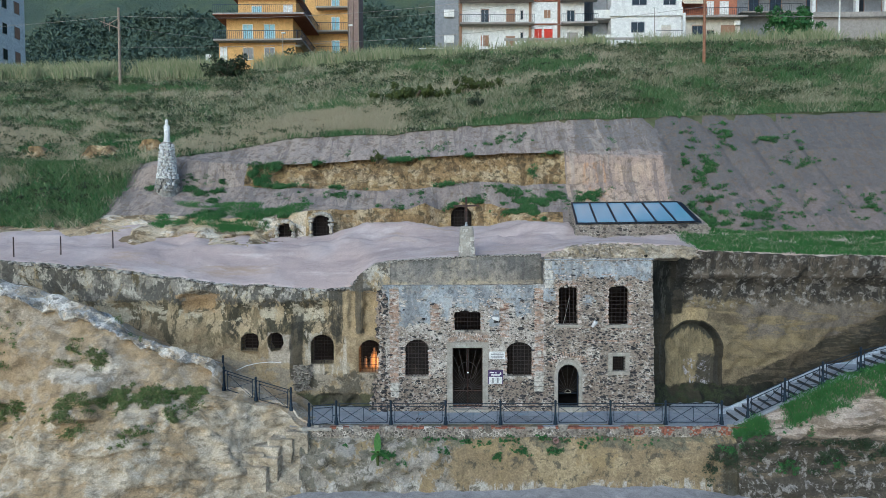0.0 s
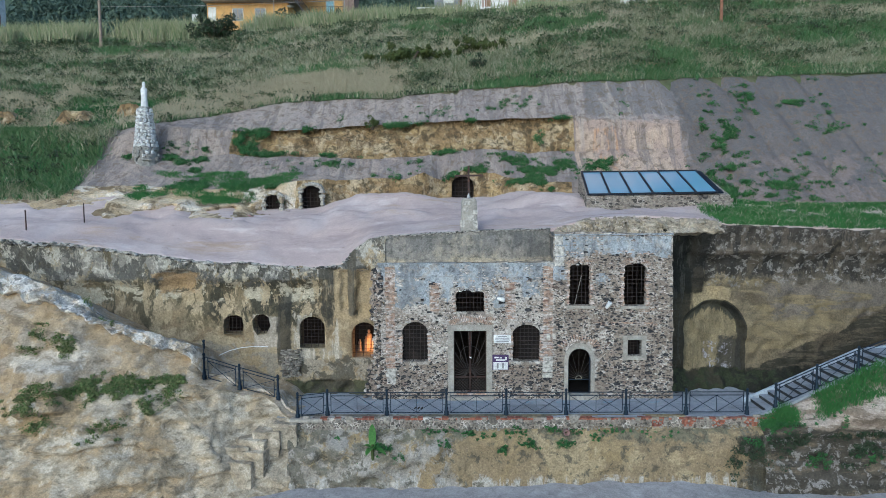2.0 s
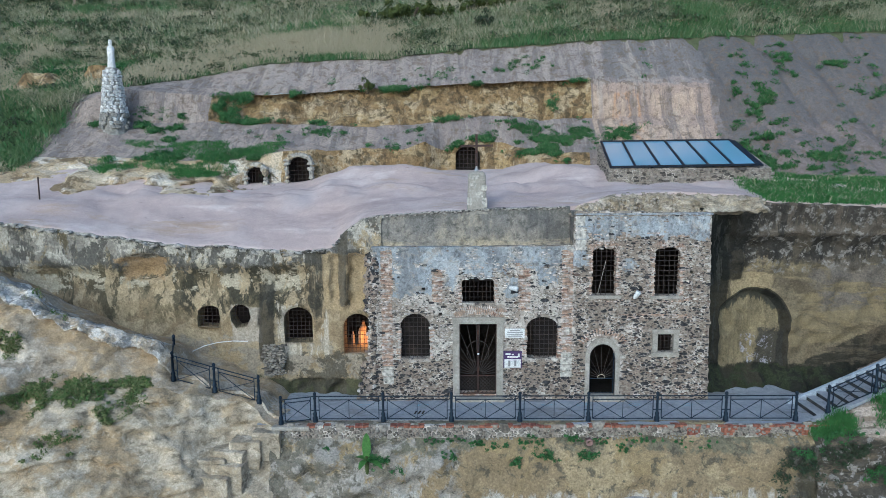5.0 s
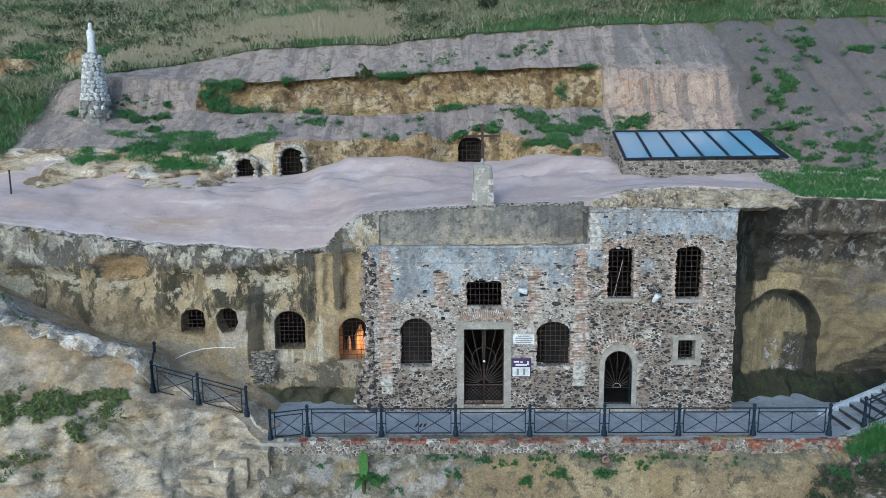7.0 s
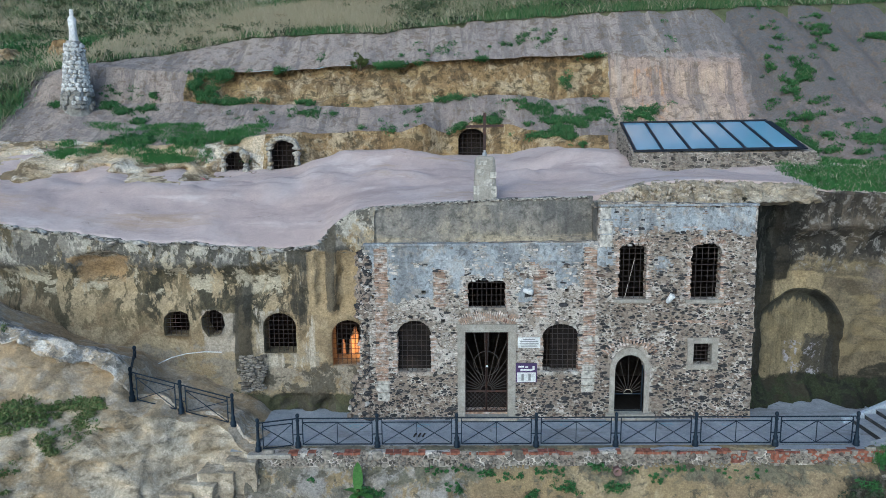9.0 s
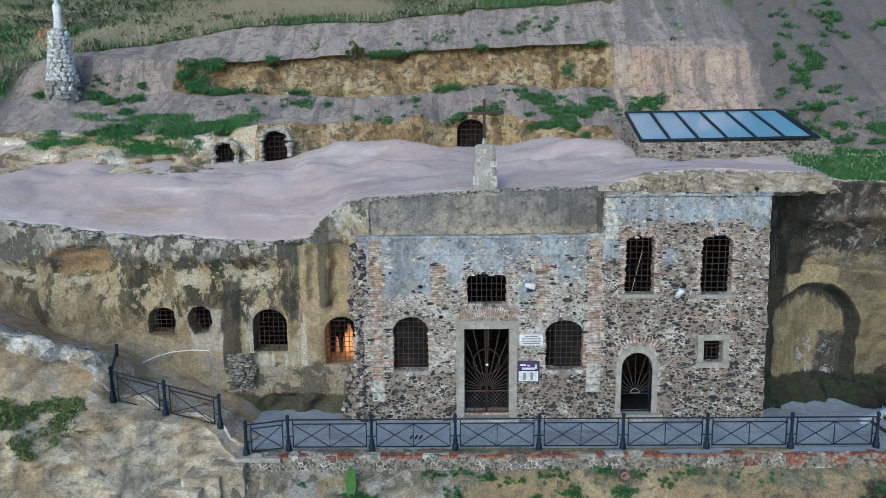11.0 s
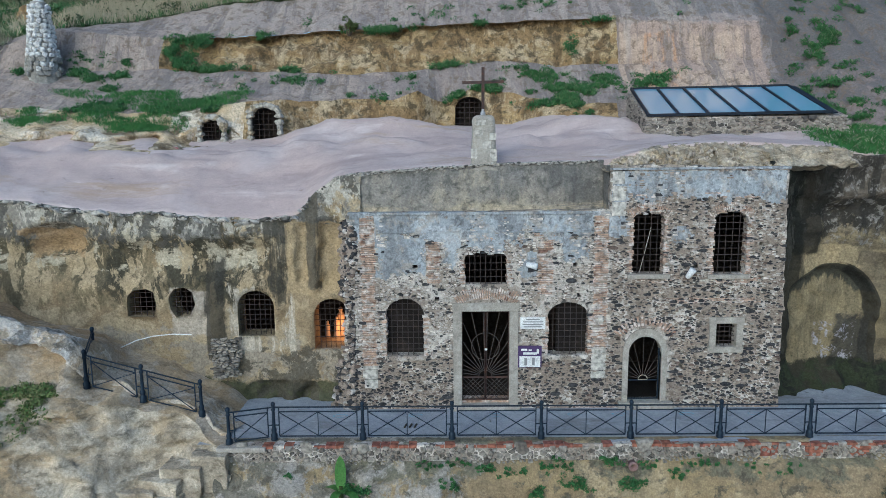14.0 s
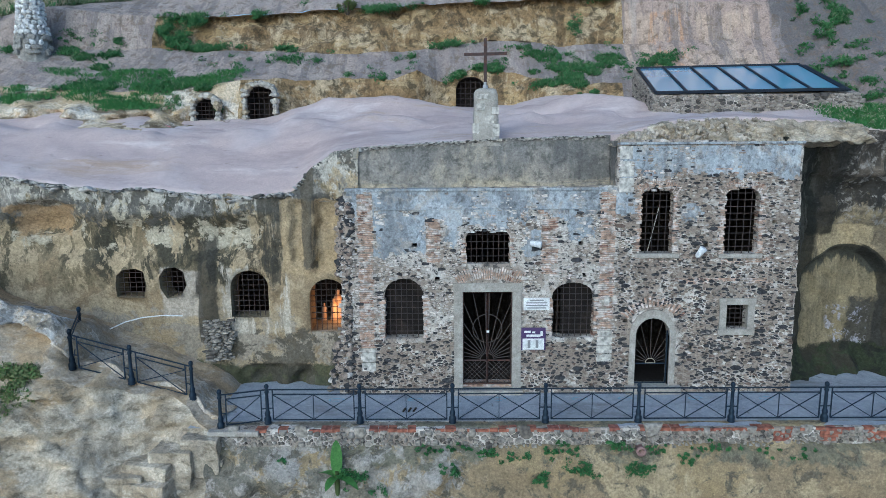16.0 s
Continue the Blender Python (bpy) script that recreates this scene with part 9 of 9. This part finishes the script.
# creepers and weeds on the netting
SHEETS = {"low": (SCARP, NETLOW, 0.12, 0.10), "band": (NETLOW, NETHIGH, 0.10, 0.06), "top": (NETHIGH, NETTOP, 0.06, 0.10), "scarp": (BACK, SCARP, 0.12, 0.12), "mid": (MID, BACK, 0.26, 0.1)}
WEEDS = [("low", 15.0, 0.35, 1.3, 0.8, 170), ("band", 15.4, 0.5, 1.0, 0.9, 90), ("top", 15.6, 0.3, 0.5, 0.9, 40), ("top", 18.3, 0.4, 0.3, 0.8, 40), ("low", 14.6, 0.02, 0.8, 0.15, 90), ("scarp", 15.2, 0.6, 1.0, 0.5, 110), ("scarp", 5.6, 0.6, 0.9, 0.5, 110), ("low", 5.4, 0.05, 1.3, 0.15, 120), ("low", -13.6, 0.06, 2.2, 0.14, 200), ("low", -11.0, 0.10, 1.6, 0.14, 140), ("band", -12.4, 0.35, 0.8, 0.4, 60), ("scarp", 17.5, 0.7, 2.0, 0.5, 90), ("top", 22.5, 0.4, 0.3, 0.7, 50), ("band", 20.2, 0.4, 0.3, 0.6, 40), ("band", -12.6, 0.5, 0.7, 0.5, 90), ("band", -11.6, 0.9, 0.9, 0.2, 40), ("band", -9.2, 0.97, 0.8, 0.1, 40), ("band", -10.8, 0.08, 1.6, 0.1, 50), ("band", -7, 0.04, 1.2, 0.06, 20), ("band", -3.4, 0.95, 2.0, 0.08, 50), ("band", -1.6, 0.75, 0.35, 0.2, 30), ("band", 1.2, 0.97, 1.2, 0.06, 24), ("band", 5.1, 0.45, 0.5, 0.2, 30), ("band", 6.4, 0.97, 0.8, 0.06, 24), ("band", -0.3, 0.03, 1.4, 0.08, 40),
         ("low", 4.6, 0.25, 2.3, 0.28, 240), ("low", 3.6, 0.65, 1.6, 0.2, 60), ("low", 6.6, 0.5, 0.8, 0.4, 60), ("low", 0.3, 0.02, 0.8, 0.1, 50), ("low", 1.6, 0.05, 0.6, 0.12, 40), ("low", -4.4, 0.05, 0.25, 0.15, 14), ("low", -3.2, 0.08, 0.3, 0.15, 16), ("low", -2.4, 0.5, 1.2, 0.3, 36), ("low", -6.5, 0.7, 1.5, 0.2, 30), ("low", 8.6, 0.55, 1.2, 0.25, 90), ("low", -9, 0.6, 2, 0.25, 26),
         ("low", -16.6, 0.9, 0.8, 0.1, 26), ("low", -15.6, 0.75, 0.5, 0.12, 18), ("low", -17.4, 0.97, 0.9, 0.05, 30), ("low", -14.8, 0.85, 0.7, 0.1, 18), ("band", -15, 0.2, 0.8, 0.2, 18), ("band", -16.2, 0.3, 0.6, 0.2, 16), ("low", -14.7, 0.55, 0.5, 0.1, 14), ("low", -18.6, 0.95, 0.6, 0.1, 20),
         ("low", 16.2, 0.5, 1.6, 0.5, 150), ("low", 17.6, 0.3, 1.2, 0.3, 90), ("band", 16.5, 0.5, 1.4, 0.5, 80), ("low", 20, 0.4, 2, 0.4, 80), ("top", 17.5, 0.35, 1.5, 0.3, 60), ("top", 20.5, 0.3, 1.6, 0.15, 60), ("band", 22, 0.6, 2, 0.4, 50), ("low", 25, 0.5, 2, 0.5, 60), ("top", 11.5, 0.3, 0.6, 0.1, 12), ("top", 15.2, 0.5, 0.4, 0.4, 30), ("top", 10.4, 0.6, 0.25, 0.4, 16), ("top", 3.5, 0.4, 2, 0.25, 30), ("top", -6.5, 0.4, 0.6, 0.2, 10), ("top", -1, 0.25, 2.5, 0.2, 20), ("scarp", 3.6, 0.7, 1.6, 0.3, 90), ("scarp", -9.9, 0.95, 0.3, 0.1, 14), ("scarp", -9.2, 0.25, 0.25, 0.15, 14), ("low", 14.2, 0.1, 0.6, 0.1, 40), ("mid", 14.6, 0.5, 0.4, 0.3, 30)]
cs, rs = [], []
for sheet, x, f, rx, rf, n in WEEDS:
    for _ in range(int(n * 1.9)):
        px_, pf = random.gauss(x, rx * 0.42), random.gauss(f, rf * 0.42)
        p = on_sheet(*SHEETS[sheet], px_, max(-0.05, min(1.05, pf)))
        if noise.noise(p * 1.5) + 0.6 * noise.noise(p * 3.7) < 0.02 + 0.12 * (x > 9):
            continue
        r = random.uniform(0.08, 0.24)
        cs.append((p.x, p.y - 0.05, p.z + 0.03))
        rs.append((r * 1.4, r, r * 0.8))
W_ = np.array([c for c in cs if random.random() < 0.6])
raw_mesh("bank_weeds", *blades(W_, 0.16, 0.013, 1.2, 5, 0.12), M_GREEN, "grassy weeds rooted in the bank", "weeds")
raw_mesh("creeper", *leaves(cs, rs, 34, 0.05), M_IVY, "green creepers and weeds rooted in the bank", "creeper")


def shrub(name, at, r, n, size, mat, label, stems=5):
    """A bush: a few woody stems under a ragged crown of leaf clumps."""
    s = thing(name, label, "bush", at=at)
    bm = bmesh.new()
    for k in range(stems):
        a = 2 * math.pi * k / stems
        rod(bm, (0.05 * math.cos(a), 0.05 * math.sin(a), -0.1), (r[0] * 0.5 * math.cos(a), r[1] * 0.5 * math.sin(a), r[2] * 0.9), 0.02 + 0.02 * r[0], 6)
    part("stem", bm, M_BARK, s)
    c = [(random.gauss(0, r[0] * 0.45), random.gauss(0, r[1] * 0.45), r[2] * (0.35 + abs(random.gauss(0, 0.4)))) for _ in range(n)]
    q = [[random.uniform(0.25, 0.5) * min(r)] * 3 for _ in c]
    raw_mesh("crown", *leaves(c, q, 60, size), mat, "", "", parent=s)
    return s


M_BARK = ground_mat("bark", (0.11, 0.085, 0.06), [((0.16, 0.13, 0.10), 6, 0.5, 0.65, ONE)], dist=0.01)
ground_at = lambda a, b, x, f, k0=0.35, k1=0.35: tuple(on_sheet(a, b, k0, k1, x, f))
shrub("bush", ground_at(HILLB, HILLC, -22.6, 0.05), (2.2, 1.4, 1.5), 46, 0.16, M_LEAF, "dark rounded bush standing in the dry grass")
shrub("bush", ground_at(HILLA, HILLB, -3.0, 0.12), (3.6, 1.4, 0.8), 60, 0.14, M_OLIVE, "low brownish scrub bush on the slope")
shrub("bush", ground_at(HILLA, HILLB, 3.0, 0.12), (2.4, 1.2, 0.7), 40, 0.13, M_OLIVE, "low brownish scrub bush on the slope")
shrub("bush", ground_at(NETTOP, HILLA, 1.8, 0.55, 0.1, 0.35), (0.8, 0.6, 0.7), 20, 0.08, M_LEAF, "small dark green bush on the slope")
shrub("bush", ground_at(NETLOW, NETHIGH, -4.8, 0.9, 0.1, 0.06), (0.45, 0.35, 0.45), 18, 0.05, M_OLIVE, "small yellow-green shrub on the edge of the netting")
shrub("bush", (-16.0, 51, 27.2), (2.4, 1.5, 2.2), 40, 0.2, M_LEAF, "dark green bush in front of the orange house")
shrub("bush", (-13.2, 51, 27.5), (1.6, 1.2, 1.6), 26, 0.2, M_LEAF, "dark green bush in front of the orange house")
shrub("bush", (41.5, 52, 30.0), (3.4, 1.6, 4.0), 60, 0.24, M_IVY, "bright green bush beside the grey house")
# mat of succulent green on the spur
SPUR = [(R1, R2, 0.24, 0.16), (R2, R3, 0.16, 0.14), (R3, R4, 0.14, 0.12)]
cs, rs = [], []
for k, x, f, rx, rf, n in ((0, -14.2, 0.86, 1.5, 0.18, 200), (0, -12.6, 0.9, 1.1, 0.14, 120), (0, -11.2, 0.92, 0.6, 0.2, 40), (1, -12.6, 0.04, 1.2, 0.1, 60), (1, -10.9, 0.05, 0.5, 0.1, 30), (0, -15.8, 0.7, 0.6, 0.15, 40), (1, -16.4, 0.55, 0.35, 0.12, 40), (1, -15.2, 0.5, 0.4, 0.15, 50), (0, -11.6, 0.6, 0.3, 0.1, 14), (0, -15.2, 0.25, 0.4, 0.1, 20), (0, -13.0, 0.2, 0.5, 0.1, 24), (0, -19, 0.7, 0.8, 0.4, 80), (2, -14.6, 0.6, 0.5, 0.3, 20), (1, -19.5, 0.6, 0.7, 0.3, 40)):
    for _ in range(int(1.6 * n)):
        p = on_sheet(*SPUR[k], random.gauss(x, rx * 0.62), max(0, min(1, random.gauss(f, rf * 0.75))), 0.9)
        if noise.noise(Vector((p.x * 1.6, 0, p.z * 2.4))) < -0.12:
            continue
        r = random.uniform(0.07, 0.18)
        cs.append((p.x, p.y - 0.04 + strata(p.x, p.z), p.z + 0.05))
        rs.append((r * 1.3, r, r * 0.8))
M_SUCCULENT = leaf_mat("succulent_leaves", [(0.09, 0.17, 0.04), (0.16, 0.26, 0.06), (0.24, 0.31, 0.08), (0.07, 0.12, 0.04), (0.26, 0.23, 0.11)])
raw_mesh("rock_plants", *leaves(cs, rs, 28, 0.045), M_SUCCULENT, "green mat of succulent plants on the pale rock", "plants")
# weeds under the railing and on the stair bank
cs, rs = [], []
for x, z, n, s in ((-2.9, -1.2, 30, 0.16), (-4.6, -0.9, 8, 0.08), (-3.6, -1.9, 40, 0.2), (-2.3, -1.7, 20, 0.15), (0.6, -0.75, 14, 0.1), (1.4, -0.85, 12, 0.1), (2.2, -0.7, 12, 0.1), (3.0, -1.05, 22, 0.14), (3.9, -0.6, 16, 0.11), (4.4, -1.05, 24, 0.14), (5.0, -0.65, 10, 0.09), (-1.0, -0.7, 10, 0.09), (-0.4, -1.1, 16, 0.1), (1.8, -1.3, 16, 0.11), (2.6, -0.62, 10, 0.08), (6.1, -0.65, 8, 0.08), (6.6, -0.65, 7, 0.08), (-0.2, -0.62, 8, 0.08), (7.6, -0.7, 8, 0.08), (8.6, -0.75, 10, 0.08), (5.6, -0.85, 10, 0.09)):
    for _ in range(n):
        r = random.uniform(0.4, 1.0) * s
        yy = -2.5 - 0.35 * max(0, min(1, (-0.6 - z) / 0.5))
        cs.append((x + random.gauss(0, 0.18), yy - random.uniform(0.0, 0.15), z + random.gauss(0, 0.09)))
        rs.append((r, r * 0.7, r * 0.8))
raw_mesh("wall_weeds", *leaves(cs, rs, 24, 0.04), M_IVY, "weeds growing from the wall under the railing", "weeds")
BANKR = ([(12.2, -2.9, -1.6), (14.5, -2.9, -1.5), (60, -3.0, -1)], [(12.2, -2.6, -0.9), (15.8, -3.3, 0.2), (19, -3.2, 0.9), (60, -4, 3)], [(12.2, -2.3, -0.3), (13.1, -2.2, 0.05), (14.7, -2.2, 0.8), (16.3, -2.2, 1.55), (18, -2.2, 2.2), (19.1, -2.2, 2.55), (24, -2.2, 4.5), (60, -2.2, 9)])
K_ = scatter(3800, BANKR[1], BANKR[2], 0.2, 0.16, 12.3, 26, 0.3, 1.0, lambda p: clump(p, 0.7) > -0.25 and (p.x > 14.4 or p.x < 13.6))
raw_mesh("bank_grass", *blades(K_, 0.18, 0.016, 0.9, 9, 0.13), M_TURF, "green grass below the stairs", "grass")

cs, rs = [], []
for _ in range(420):
    x = random.uniform(10.8, 22)
    top = -0.65 - 0.25 * max(0, 12.4 - x) + 0.02 * (x - 12)
    z = top - abs(random.gauss(0, 0.5))
    if noise.noise(Vector((x * 0.9, 2.0, z * 1.5))) < -0.12:
        continue
    r = random.uniform(0.06, 0.2)
    cs.append((x, -3.0 - 0.12 * max(0, -1.0 - z) - random.uniform(0, 0.12), z))
    rs.append((r * 1.5, r * 0.6, r))
raw_mesh("hanging_scrub", *leaves(cs, rs, 30, 0.05), M_LEAF, "dark trailing growth over the rock below the stairs", "scrub")
cs, rs = [], []
for x0, z0, n in ((12.6, -0.35, 10), (13.4, -0.25, 9), (11.9, -1.0, 14), (15.4, 0.0, 14), (17.0, 0.4, 14), (14.3, -1.7, 18), (16.4, -1.6, 14)):
    for _ in range(n):
        r = random.uniform(0.05, 0.14)
        cs.append((x0 + random.gauss(0, 0.3), -2.9 - random.uniform(0, 0.25), z0 + random.gauss(0, 0.14)))
        rs.append((r * 1.4, r * 0.8, r))
raw_mesh("bank_plants", *leaves(cs, rs, 30, 0.045), M_IVY, "green plants on the rock below the stairs", "plants")

# banana plant below the railing
ban = thing("banana_plant", "young banana plant with broad upright green leaves", "plant", at=(-3.25, -2.95, -1.75))
part("stem", lathe(bmesh.new(), [(0.09, -0.4), (0.08, 0.2), (0.05, 0.7)], (0, 0, 0), 10), M_OLIVE, ban)
M_BANANA = ground_mat("banana_leaf", (0.07, 0.17, 0.035), [((0.10, 0.21, 0.05), 3, 0.45, 0.65, ONE)], rough=0.5, dist=0.004)
for az, el, ln, wd in ((200, 84, 0.95, 0.15), (20, 35, 0.7, 0.13), (160, 30, 0.7, 0.13), (250, 20, 0.6, 0.12), (330, 15, 0.7, 0.12), (290, 50, 0.5, 0.1)):
    vs, fs = [], []
    for k in range(11):
        f = k / 10
        w_ = wd * max(0.06, math.sin(math.pi * min(1, 0.08 + 0.92 * f)) ** 0.6) if k else 0.02
        drop = 0.0 if el > 70 else -0.5 * ln * f * f
        c = Vector((ln * f * math.cos(radians(el)), 0, ln * f * math.sin(radians(el)) + drop + 0.55))
        vs += [c + Vector((0, -w_, 0.25 * w_)), c, c + Vector((0, w_, 0.25 * w_))]
    fs = [(3 * k + j, 3 * k + j + 1, 3 * k + j + 4, 3 * k + j + 3) for k in range(10) for j in (0, 1)]
    m_ = Matrix.Rotation(radians(az if el < 70 else 95), 4, "Z")
    mesh_object("leaf", [m_ @ v for v in vs], fs, M_BANANA, ban, smooth=True)
# woods on the far hill
cs, rs = [], []
FARS = ([(-900, 92, 33), (900, 92, 34)], FAR0, FAR1)
for _ in range(5200):
    k = random.choice((0, 1, 1, 1, 1))
    x, f = random.uniform(-105, 90), random.random() * (1.0 if k == 0 else 0.42)
    p = on_sheet(FARS[k], FARS[k + 1], (0.5, 3)[k], (3, 6)[k], x, f, 0.045)
    r = random.uniform(0.9, 2.6)
    cs.append((p.x, p.y, p.z + 0.5 * r))
    rs.append((r * 1.2, r * 1.2, r))
raw_mesh("far_woods", *leaves(cs, rs, 40, 0.5), M_FARLEAF, "dark scrub and trees on the far hill", "woods")
